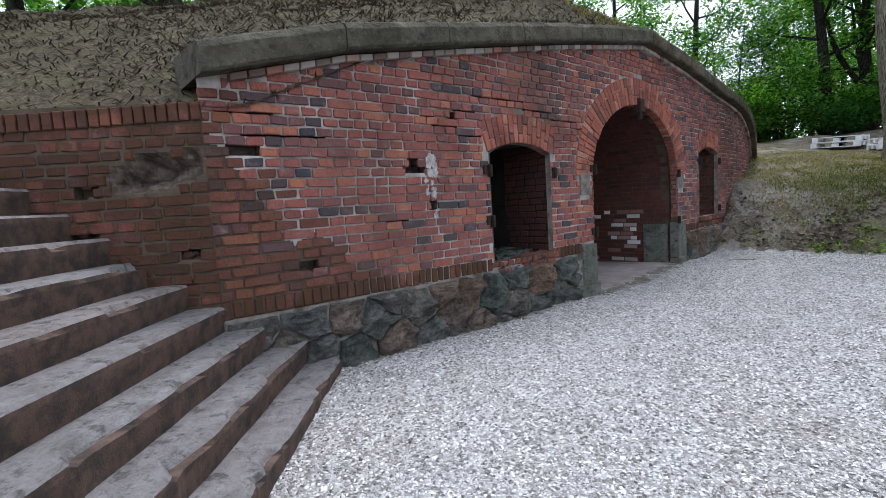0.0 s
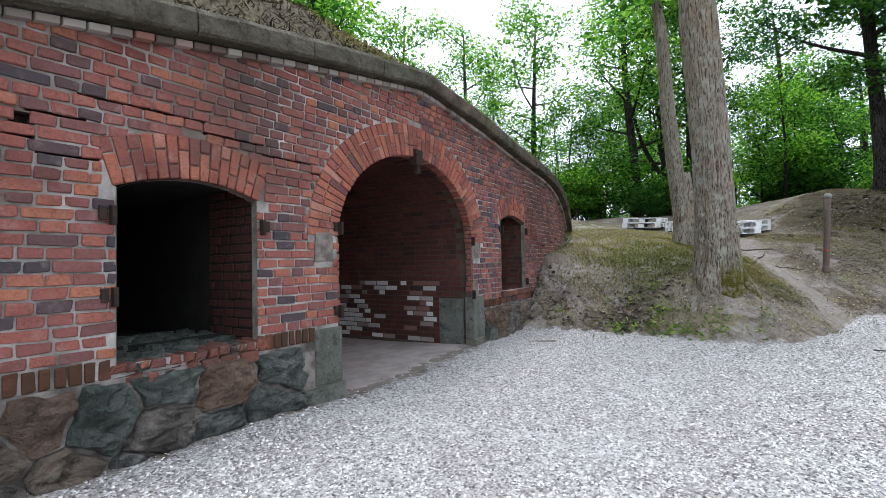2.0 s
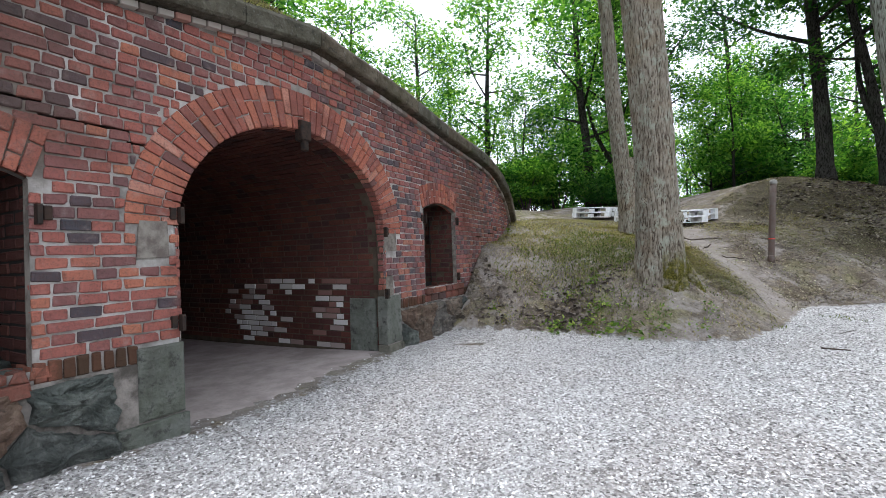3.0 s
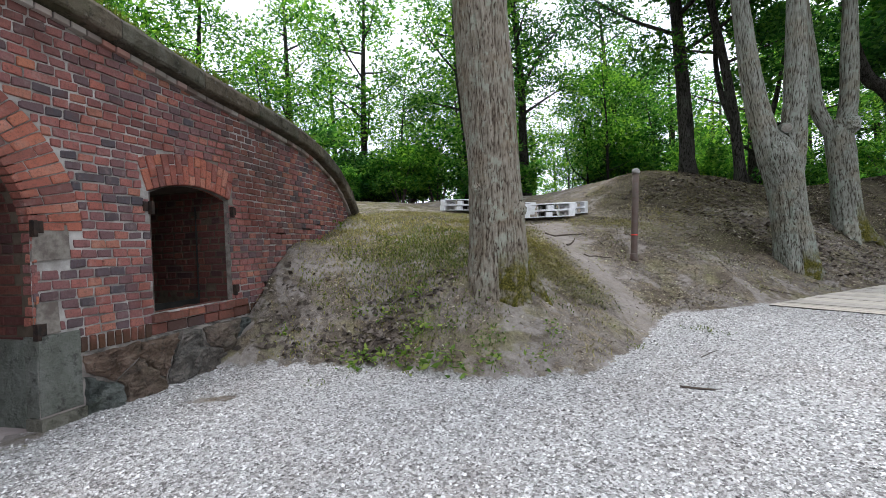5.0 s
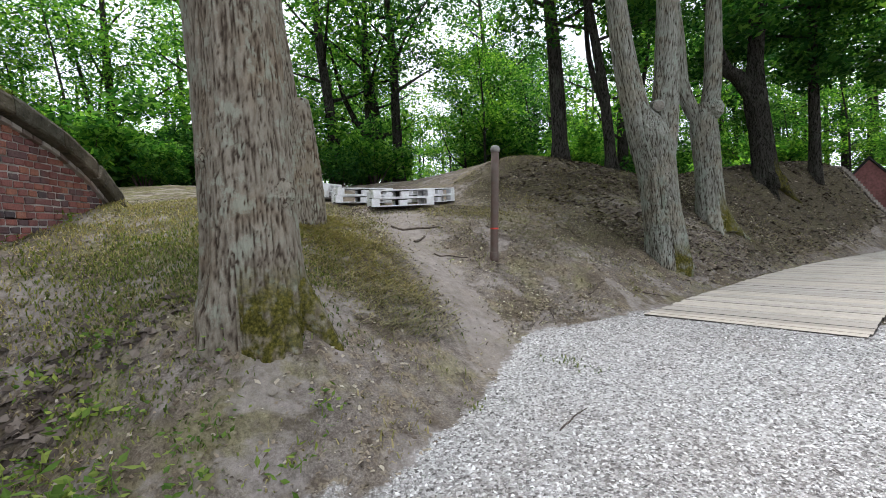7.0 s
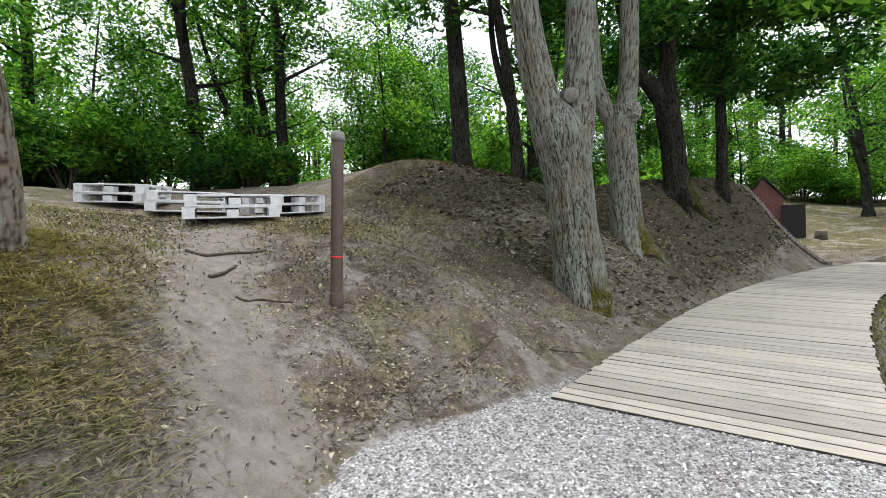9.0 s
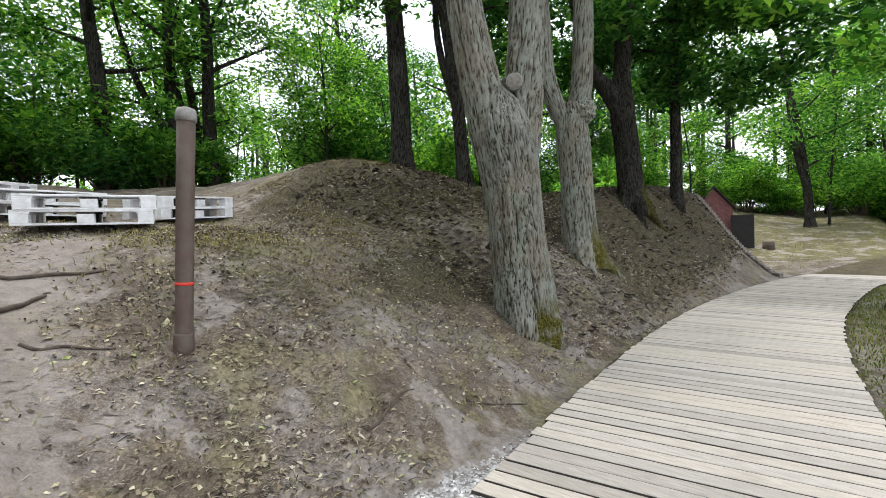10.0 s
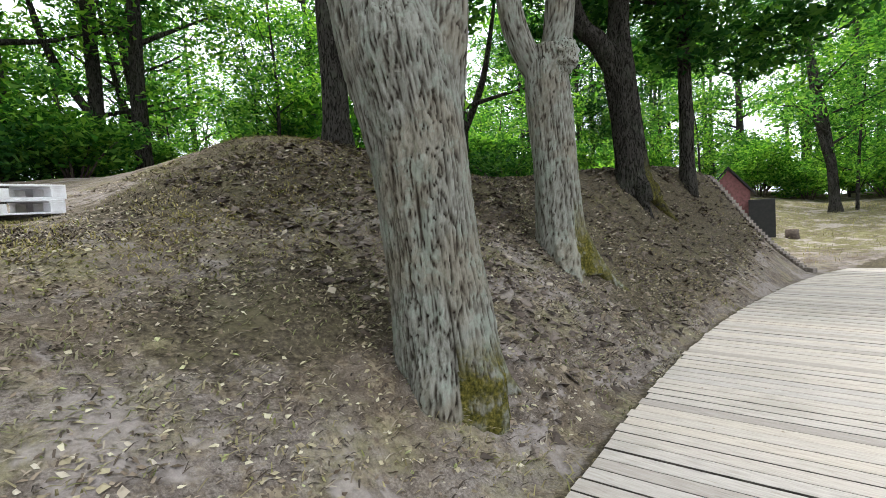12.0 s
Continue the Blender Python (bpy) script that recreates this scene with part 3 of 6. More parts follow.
def make_ground():
    xs, ys = axis(-500, -6, 30, 600, 0.14, 26), axis(-500, -3, 22, 600, 0.14, 26)
    X, Y = np.meshgrid(xs, ys)
    x, y = X.ravel(), Y.ravel()
    z = ground_z(x, y)
    nx, ny = len(xs), len(ys)
    i = np.arange(nx * ny).reshape(ny, nx)
    faces = np.stack([i[:-1, :-1], i[:-1, 1:], i[1:, 1:], i[1:, :-1]], -1).reshape(-1, 4)
    me = mesh_np("ground", np.stack([x, y, z], 1), faces, M_GROUND, True)
    for name, fn in (("gravel", gravel_mask), ("path", path_mask), ("grass", grass_mask), ("humus_shade", humus_shade_mask)):
        me.attributes.new(name, 'FLOAT', 'POINT').data.foreach_set("value", fn(x, y).astype(np.float32))
    tagged(new("ground", me), "pale gravel yard rising into bare litter-strewn earth slopes", "ground", kind="structure")


make_ground()

# ---- facade of the bunker ----
FOUND_TOP = 0.76
W1 = (-1.89, -0.88, 0.84, 2.0, 0.11)     # window: u0, u1, sill, springing, rise
W2 = (3.70, 4.76, 0.98, 2.14, 0.11)
AC, AS, AA, AB = 1.35, 1.75, 1.32, 1.02  # arch: middle, springing, half width, rise
RING, WRING = 0.38, 0.32


def in_window(w, u, z, ring=0.0):
    u0, u1, s, p, r = w
    if not (u0 - ring * 0.25 < u < u1 + ring * 0.25 and z > s):
        return u0 < u < u1 and s < z < p
    m, h = (u0 + u1) / 2, (u1 - u0) / 2
    return z < p + ring + r * (1 - ((u - m) / h) ** 2) and (z > p or u0 < u < u1)


def in_arch(u, z, ring=0.0):
    if z < AS:
        return abs(u - AC) < AA
    return ((u - AC) / (AA + ring)) ** 2 + ((z - AS) / (AB + ring)) ** 2 < 1


PITS = [(-2.98, -2.72, 1.80, 1.872), (-2.93, -2.8, 1.872, 1.95), (-2.71, -2.61, 1.45, 1.54), (-4.02, -3.84, 1.03, 1.12), (-4.46, -4.22, 1.94, 2.02), (-2.42, -2.3, 2.32, 2.39)]
JOINT_0, COURSE, JOINT = FOUND_TOP + 0.135, 0.08, 0.0145
for k_, a_, b_ in ((17, -2.62, -2.3), (18, -2.75, -2.58), (19, -2.35, -2.05), (16, -2.3, -1.98), (21, -1.8, -1.3), (20, -1.32, -0.8), (19, -0.82, -0.3), (18, -0.32, -0.05), (21, -2.1, -1.78),
                   (12, 6.4, 6.75), (13, 6.9, 7.25), (9, 6.1, 6.4), (11, 5.7, 5.95), (15, -4.35, -3.7), (17, -4.5, -4.1), (6, -3.2, -2.95)):
    PITS.append((a_, b_, JOINT_0 + COURSE * k_ - JOINT - 0.002, JOINT_0 + COURSE * k_ + 0.004))
BLOCKS = [(-0.30, 0.03, 0.34, 0.86), (2.67, 2.99, 0.34, 0.95), (-0.28, -0.05, 1.5, 1.78), (2.67, 2.95, 1.52, 1.8), (2.67, 2.85, 0.95, 1.2)]
FOUND = FOUND_TOP


def solid(u, z):
    """True where plain brickwork stands."""
    if z > top_z(u) - 0.02 or z < FOUND and (u < 0.05 or u > 2.6) and u < 5.4:
        return False
    if in_window(W1, u, z, WRING) or in_window(W2, u, z, WRING) or in_arch(u, z, RING):
        return False
    for a, b, c, d in PITS:
        if a + 0.02 < u < b - 0.02 and c + 0.018 < z < d - 0.018:
            return False
    for a, b, c, d in BLOCKS:
        if a < u < b and c < z < d:
            return False
    return True


bunker = tagged(new("wall_bunker"), "weathered red brick bunker front with arched gateway", "wall", kind="structure")


def damp(u, z):
    """Positive inside the brown damp stains of the facade."""
    n = noise.noise(Vector((u * 0.9, z * 1.1, 12))) + 0.4 * noise.noise(Vector((u * 3, z * 3, 14)))
    edge = float(np.interp(z, (0.7, 1.3, 2.2, 3.0), (-3.2, -3.75, -4.2, -4.35)))
    return edge - 0.25 - u + 0.75 * n


def make_core():
    """The mortar bed behind the bricks, with its openings and pits."""
    st = 0.045
    us, zs = np.arange(CORNER_U, 8.76, st), np.arange(-0.1, 3.66, st)
    cuts_u = sorted(set([round(float(q), 3) for q in us] + [c for p in PITS for c in p[:2]] + [W1[0], W1[1], W2[0], W2[1], AC - AA, AC + AA]))
    cuts_z = sorted(set([round(float(q), 3) for q in zs] + [c for p in PITS for c in p[2:]] + [W1[2], W2[2]]))
    s, deep = Shape(), []
    index = {}

    def vert(u, v, z):
        k = (u, v, z)
        if k not in index:
            index[k] = len(s.v)
            s.v.append(fac(u, v, z))
        return index[k]

    for a, b in zip(cuts_u, cuts_u[1:]):
        for c, d in zip(cuts_z, cuts_z[1:]):
            u, z = (a + b) / 2, (c + d) / 2
            if c > top_z(u) + 0.05 or in_window(W1, u, z, 0.06) or in_window(W2, u, z, 0.06) or in_arch(u, z, 0.06):
                continue
            pit = any(p[0] < u < p[1] and p[2] < z < p[3] for p in PITS)
            v = -0.13 if pit else -0.016
            if pit:
                deep.append(len(s.f))
            s.f.append((vert(a, v, c), vert(b, v, c), vert(b, v, d), vert(a, v, d)))
    for a, b, c, d in PITS:
        for q in (((a, c), (b, c)), ((b, c), (b, d)), ((b, d), (a, d)), ((a, d), (a, c))):
            (u0, z0), (u1, z1) = q
            deep.append(len(s.f))
            s.f.append((vert(u0, -0.016, z0), vert(u1, -0.016, z1), vert(u1, -0.13, z1), vert(u0, -0.13, z0)))
    me = s.mesh("mortar_bed", M_MORTAR)
    me.materials.append(M_PIT)
    me.materials.append(M_MORTAR_GRIME_SHADE)
    for q in me.polygons:
        x, y, z = q.center
        u, _ = to_uv(x, y)
        if damp(float(u), z) > 0:
            q.material_index = 2
    # pit and crack faces get a dark colour for the shade inside them
    for q in deep:
        me.polygons[q].material_index = 1
    part("mortar_bed", me, bunker)
    # the back of the wall, half a metre in
    s = Shape()
    st = 0.11
    for u in np.arange(CORNER_U, 8.6, st):
        for z in np.arange(-0.1, 3.6, st):
            m, n = u + st / 2, z + st / 2
            if n > top_z(m) or in_window(W1, m, n, 0.3) or in_window(W2, m, n, 0.3) or in_arch(m, n, 0.22) or abs(m - AC) < AA + 0.2 and n < AS:
                continue
            s.add([fac(u, -0.5, z), fac(u + st, -0.5, z), fac(u + st, -0.5, z + st), fac(u, -0.5, z + st)], [(0, 3, 2, 1)])
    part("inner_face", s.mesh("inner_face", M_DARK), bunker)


make_core()


def courses(u0, u1, z0, z1, ok, seed):
    """Bricks (u0, u1, z0, z1) of a bond of stretchers and headers."""
    r = random.Random(seed)
    out, row, z = [], 0, z0
    while z < z1:
        u = u0 - r.choice((0.0, 0.065, 0.13, 0.19, 0.26)) - 0.02 * r.random()
        long = row % 2 == 0
        while u < u1:
            long = r.random() < (0.03 if u > 2.6 else 0.3 if z < 1.35 else 0.14)
            length = (0.244 if long else 0.122 if z > 1.75 or u > 2.6 or r.random() < 0.5 else 0.165) + r.uniform(-0.006, 0.006)
            zc = z + COURSE / 2
            run, best = None, None
            for k in range(25):
                q = u + length * k / 24
                if ok(q, zc) and ok(q, z + 0.012) and ok(q, z + COURSE - 0.014) and u0 <= q <= u1:
                    run = (run[0], q) if run else (q, q)
                    if not best or run[1] - run[0] > best[1] - best[0]:
                        best = run
                else:
                    run = None
            if best and best[0] - u0 < 0.035:
                best = (u0, best[1])
            if best and best[1] - best[0] > 0.035:
                out.append((best[0], best[1], z, z + COURSE - JOINT))
            u += length + JOINT
        z += COURSE
        row += 1
    return out


def worn_outline(quad, r):
    """A brick's face with its four corners worn off."""
    out = []
    for i, (a, b) in enumerate(quad):
        for p, q in (quad[i - 1], quad[(i + 1) % 4]):
            d = math.hypot(p - a, q - b) or 1
            c = min(r.uniform(0.002, 0.009) if r.random() < 0.88 else r.uniform(0.012, 0.026), d * 0.4)
            out.append((a + (p - a) * c / d, b + (q - b) * c / d))
    return out


def brick_block(b, place, r, proud=0.0):
    u0, u1, z0, z1 = b
    d = r.gauss(0, 0.0022) + proud
    worn = noise.noise(Vector((u0 * 1.3, z0 * 2.6, 7)))
    if worn > 0.34:
        d = max(-0.008, d - (worn - 0.3) * 0.05 * r.uniform(0.3, 1.2))
    if r.random() < 0.035:
        d -= r.uniform(0.004, 0.009)
    j = lambda: r.uniform(-0.0058, 0.0058)
    dz = 0.012 * noise.noise(Vector((u0 * 0.7, z0 * 0.5, 1)))
    z0, z1 = z0 + dz, z1 + dz
    return block(worn_outline([(u0 + j(), z0 + j()), (u1 + j(), z0 + j()), (u1 + j(), z1 + j()), (u0 + j(), z1 + j())], r), -0.03, d, place, 0.0045 + r.random() * 0.005, 0.002)


def ring_blocks(curve, n, r0, r1):
    """Blocks of an arch ring: curve(t, r) for t in 0..1 and r out from the opening."""
    for i in range(n):
        a, b = (i + 0.06) / n, (i + 0.94) / n
        yield [curve(a, r0), curve(b, r0), curve(b, r1), curve(a, r1)]


def arch_curve(t, r):
    a = math.pi * (1 - t)
    return (AC + (AA + r) * math.cos(a), AS + (AB + r) * math.sin(a))


def head_curve(w):
    u0, u1, s, p, rise = w
    m, h = (u0 + u1) / 2, (u1 - u0) / 2

    def curve(t, r):
        k = 2 * t - 1
        lean = k * 0.09 * r / 0.3
        return (m + h * k * 1.04 + lean, p + rise * (1 - k * k) + r * (1 - 0.05 * k * k))
    return curve


def make_rings():
    r = random.Random(4)
    for i, poly in enumerate(ring_blocks(arch_curve, 54, 0.0, RING)):
        cut = r.choice((0.33, 0.66)) if i % 2 else r.choice((0.35, 0.64))
        mid0 = [poly[0][k] + (poly[3][k] - poly[0][k]) * (cut - 0.014) for k in (0, 1)]
        mid1 = [poly[1][k] + (poly[2][k] - poly[1][k]) * (cut - 0.014) for k in (0, 1)]
        up0 = [poly[0][k] + (poly[3][k] - poly[0][k]) * (cut + 0.014) for k in (0, 1)]
        up1 = [poly[1][k] + (poly[2][k] - poly[1][k]) * (cut + 0.014) for k in (0, 1)]
        for q in ([poly[0], poly[1], mid1, mid0], [up0, up1, poly[2], poly[3]]):
            v, f = block(worn_outline(q, r), -0.12, 0.002 + r.gauss(0, 0.003), fac, 0.007, 0.002)
            part("voussoir", mesh_from("voussoir", v, f, M_BRICK_ARCH), bunker)
    for w in (W1, W2):
        for i, poly in enumerate(ring_blocks(head_curve(w), 15, 0.01, WRING + 0.005)):
            cut = 0.33 if i % 2 else 0.66
            for lo, hi in ((0.0, cut - 0.016), (cut + 0.016, 1.0)):
                q = [[poly[a][k] + (poly[b][k] - poly[a][k]) * s for k in (0, 1)] for a, b, s in ((0, 3, lo), (1, 2, lo), (1, 2, hi), (0, 3, hi))]
                v, f = block(worn_outline(q, r), -0.12, 0.002 + r.gauss(0, 0.003), fac, 0.007, 0.002)
                part("voussoir", mesh_from("voussoir", v, f, M_BRICK_ARCH), bunker)


def make_reveals():
    """Soffits and jambs of the openings, and the vaulted rooms behind."""
    # gateway: outer rebate, then the vault
    s, n = Shape(), 28
    prof = [(AC - AA - 0.014, 0.0)] + [arch_curve(i / n, 0.014) for i in range(n + 1)] + [(AC + AA + 0.014, 0.0)]
    big = [(AC - AA - 0.06, 0.0)] + [arch_curve(i / n, 0.06) for i in range(n + 1)] + [(AC + AA + 0.06, 0.0)]

    def sheet(s, pr, v0, v1, steps=1):
        for (a, b), (c, d) in zip(pr, pr[1:]):
            for k in range(steps):
                p, q = v0 + (v1 - v0) * k / steps, v0 + (v1 - v0) * (k + 1) / steps
                s.add([fac(a, p, b), fac(c, p, d), fac(c, q, d), fac(a, q, b)], [(0, 1, 2, 3)])
    sheet(s, prof, 0.0, -0.12)
    sheet(s, big, -0.16, -5.5)
    for (a, b), (c, d), (e, f), (g, h) in zip(prof, prof[1:], big, big[1:]):
        s.add([fac(a, -0.12, b), fac(c, -0.12, d), fac(g, -0.16, h), fac(e, -0.16, f)], [(0, 1, 2, 3)])
    n0 = len(s.v)
    s.v.extend([fac(a, -5.5, b) for a, b in big])
    s.f.append(tuple(range(n0, len(s.v))))
    # dark mortar puts the vault's shade into the joints
    part("vault_bed", s.mesh("vault_bed", M_MORTAR_GRIME_SHADE), bunker)
    jamb, rj = Shape(), random.Random(51)
    for b in courses(0.0, 0.125, 0.95, AS, lambda a, z: True, 52):
        for sg in (-1, 1):
            if sg < 0 or b[2] > 0.95:
                jamb.add(*brick_block(b, lambda a, v, z: fac(AC + sg * (AA + 0.004 - v), -a, z), rj))
    part("jamb_bricks", jamb.mesh("jamb_bricks", M_BRICKS), bunker)
    # brick lining of the vault: straight joints along its depth
    r = random.Random(11)
    lining, limed = Shape(), Shape()
    length = [0.0]
    for (a, b), (c, d) in zip(big, big[1:]):
        length.append(length[-1] + math.hypot(c - a, d - b))
    total = length[-1]

    def on(sv, depth, out):
        i = min(max(int(np.searchsorted(length, sv)) - 1, 0), len(big) - 2)
        f = (sv - length[i]) / (length[i + 1] - length[i])
        a, b = big[i][0] + (big[i + 1][0] - big[i][0]) * f, big[i][1] + (big[i + 1][1] - big[i][1]) * f
        na, nb = AC - a, (AS - b) if b > AS else 0.0
        k = math.hypot(na, nb) or 1
        return fac(a + na / k * out, -depth, b + nb / k * out)
    sv, row = 0.2, 0
    while sv < total - 0.25:
        d = 0.17 + r.choice((0.0, 0.06, 0.13))
        while d < 5.2:
            ln = r.choice((0.244, 0.117)) if row % 2 else 0.244
            dd = 0.011 + r.gauss(0, 0.003)
            high = total - sv
            flaked = noise.noise(Vector((high * 1.8, d * 1.1, 3))) + 0.5 * noise.noise(Vector((high * 6, d * 4, 8)))
            white = 0.15 < high < 1.25 and 0.6 < d < 3.4 and flaked > -0.14 and r.random() < 0.55
            (limed if white else lining).add(*block([(sv, d), (sv + COURSE - JOINT, d), (sv + COURSE - JOINT, d + ln), (sv, d + ln)], -0.01, dd, lambda a, v, z: on(a, z, v), 0.005))
            d += ln + JOINT
        sv += COURSE
        row += 1
    part("limed_bricks", limed.mesh("limed_bricks", M_LIMED), bunker, "bricks with flaking white limewash")
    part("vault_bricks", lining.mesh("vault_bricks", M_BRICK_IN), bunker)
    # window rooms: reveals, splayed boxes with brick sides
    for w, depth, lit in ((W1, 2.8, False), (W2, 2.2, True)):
        u0, u1, sill, p, rise = w
        c = head_curve(w)
        k = 10
        edge = [(u0, sill)] + [(c(i / k, 0.0)[0] if 0 < i < k else (u0, u1)[i // k], c(i / k, 0.0)[1]) for i in range(k + 1)] + [(u1, sill)]
        s = Shape()
        for (a, b), (cc, d) in zip(edge, edge[1:]):
            s.add([fac(a, 0.0, b), fac(cc, 0.0, d), fac(cc, -0.07, d), fac(a, -0.07, b)], [(0, 1, 2, 3)])
        part("reveal", s.mesh("reveal", M_PLASTER), bunker)
        s = Shape()
        a0, a1, zt, zb = u0 - 0.025, u1 + 0.025, p + rise + 0.04, sill - 0.05
        for q in (((a0, -0.07, zb), (a0, -depth, zb), (a0, -depth, zt), (a0, -0.07, zt)), ((a1, -0.07, zb), (a1, -depth, zb), (a1, -depth, zt), (a1, -0.07, zt)),
                  ((a0, -depth, zb), (a1, -depth, zb), (a1, -depth, zt), (a0, -depth, zt)), ((a0, -0.07, zt), (a1, -0.07, zt), (a1, -depth, zt), (a0, -depth, zt)),
                  ((a0, 0.0, zb), (a1, 0.0, zb), (a1, -depth, zb), (a0, -depth, zb))):
            s.add([fac(*v) for v in q], [(0, 1, 2, 3)])
        # both room shells carry the interior shade in their colour
        part("niche", s.mesh("niche", M_MORTAR_GRIME_SHADE if lit else M_DARK), bunker)
        rr = random.Random(21)
        nb = Shape()
        for b in courses(0.08, depth if lit else 0.75, zb, zt - 0.02, lambda a, z: zb < z < zt, 31):
            nb.add(*brick_block(b, lambda a, v, z: fac(a1 - 0.008 - v, -a, z), rr))
            nb.add(*brick_block(b, lambda a, v, z: fac(a0 + 0.008 + v, -a, z), rr))
        for b in courses(a0, a1, zb, zt - 0.05, lambda a, z: lit and zb < z < zt, 33):
            nb.add(*brick_block(b, lambda a, v, z: fac(a, -depth + 0.012 + v, z), rr))
        part("niche_bricks", nb.mesh("niche_bricks", M_BRICK_IN if lit else M_BRICK_DEEP_SHADE), bunker)


def make_gateway_floor():
    s, nu, nv = Shape(), 44, 24
    def at(i, j):
        x, y, _ = fac(AC - AA - 0.04 + (2 * AA + 0.08) * i / nu, -0.12 + (0.16 * noise.noise(Vector((i * 0.35, 2, 3))) + 0.1 * noise.noise(Vector((i * 1.3, 5, 3))) if j == 0 else 0) - 5.3 * j / nv, 0)
        return (x, y, gz(x, y) + (0.002 if j == 0 else 0.016))
    for i in range(nu):
        for j in range(nv):
            s.add([at(i, j), at(i + 1, j), at(i + 1, j + 1), at(i, j + 1)], [(0, 1, 2, 3)])
    tagged(new("floor_gateway", s.mesh("floor_gateway", M_FLOOR_IN)), "pale dusty floor inside the vaulted gateway", "floor", kind="structure")


make_rings()
make_reveals()
make_gateway_floor()


def cells(seeds, outline):
    """Convex cells round the seeds within an outline."""
    out = []
    for i, (sx, sy) in enumerate(seeds):
        poly = list(outline)
        for j, (tx, ty) in enumerate(seeds):
            if i == j:
                continue
            mx, my, nx, ny = (sx + tx) / 2, (sy + ty) / 2, tx - sx, ty - sy
            new_poly = []
            for (ax, ay), (bx, by) in zip(poly, poly[1:] + poly[:1]):
                da, db = (ax - mx) * nx + (ay - my) * ny, (bx - mx) * nx + (by - my) * ny
                if da <= 0:
                    new_poly.append((ax, ay))
                if da * db < 0:
                    f = da / (da - db)
                    new_poly.append((ax + (bx - ax) * f, ay + (by - ay) * f))
            poly = new_poly
            if len(poly) < 3:
                break
        if len(poly) >= 3:
            out.append(poly)
    return out


def rubble_stone(poly, place, depth, seed, mat):
    """A rough-faced stone: shrunken cell with a bulging, broken front."""
    r = random.Random(seed)
    n = len(poly)
    cx, cy = sum(p[0] for p in poly) / n, sum(p[1] for p in poly) / n
    dense = []
    for (ax, ay), (bx, by) in zip(poly, poly[1:] + poly[:1]):
        m = max(2, int(math.hypot(bx - ax, by - ay) / 0.035))
        dense += [(ax + (bx - ax) * k / m, ay + (by - ay) * k / m) for k in range(m)]
    verts, faces, rings = [], [], ((1.0, -0.12), (0.985, depth * 0.4), (0.94, depth * 0.8), (0.89, depth * 0.95), (0.8, depth), (0.7, depth * 1.04), (0.6, depth * 1.06), (0.5, depth * 1.08), (0.32, depth * 1.1), (0.15, depth * 1.1))
    m = len(dense)
    off = r.random() * 50
    for inset, v in rings:
        for x, y in dense:
            d = math.hypot(x - cx, y - cy) or 1
            f = max(0.0, inset * (1 - min(0.5, 0.012 / d)))
            px, py = cx + (x - cx) * f, cy + (y - cy) * f
            k = noise.noise(Vector((px * 5, py * 9, off))) * 0.06 + noise.noise(Vector((px * 14, py * 30, off))) * 0.032 + noise.noise(Vector((px * 40, py * 60, off))) * 0.014
            verts.append(place(px + k * 0.4, max(v + k * 1.2, 0.026) if v > 0.02 else v, py + k * 0.4))
    for q in range(len(rings) - 1):
        for i in range(m):
            j = (i + 1) % m
            faces.append((q * m + i, q * m + j, (q + 1) * m + j, (q + 1) * m + i))
    verts.append(place(cx, depth * 1.12, cy))
    c = len(verts) - 1
    faces += [((len(rings) - 1) * m + i, (len(rings) - 1) * m + (i + 1) % m, c) for i in range(m)]
    return mesh_from("stone", verts, faces, mat, False)


# middles of the foundation stones (u, z); the reddish ones apart
STONES_WEST = [(-4.5, 0.3), (-4.42, 0.62), (-4.2, 0.42), (-3.98, 0.68), (-3.93, 0.3), (-3.66, 0.66), (-3.62, 0.24), (-3.38, 0.56), (-3.27, 0.71), (-3.2, 0.3), (-2.93, 0.6), (-2.8, 0.24), (-2.63, 0.68),
               (-2.52, 0.44), (-2.3, 0.6), (-2.48, 0.14), (-2.2, 0.2), (-1.98, 0.53), (-1.64, 0.34), (-1.58, 0.67), (-1.17, 0.6), (-0.68, 0.62), (-0.82, 0.3), (-1.2, 0.18), (-1.75, 0.08)]
STONES_EAST = [(3.28, 0.66), (3.7, 0.64), (4.06, 0.5), (3.1, 0.3), (3.46, 0.38), (4.55, 0.6), (4.4, 0.32), (4.95, 0.45), (5.3, 0.62)]
REDDISH = {(-2.3, 0.6), (-2.63, 0.68), (-1.17, 0.6), (3.28, 0.66), (3.7, 0.64), (3.46, 0.38)}


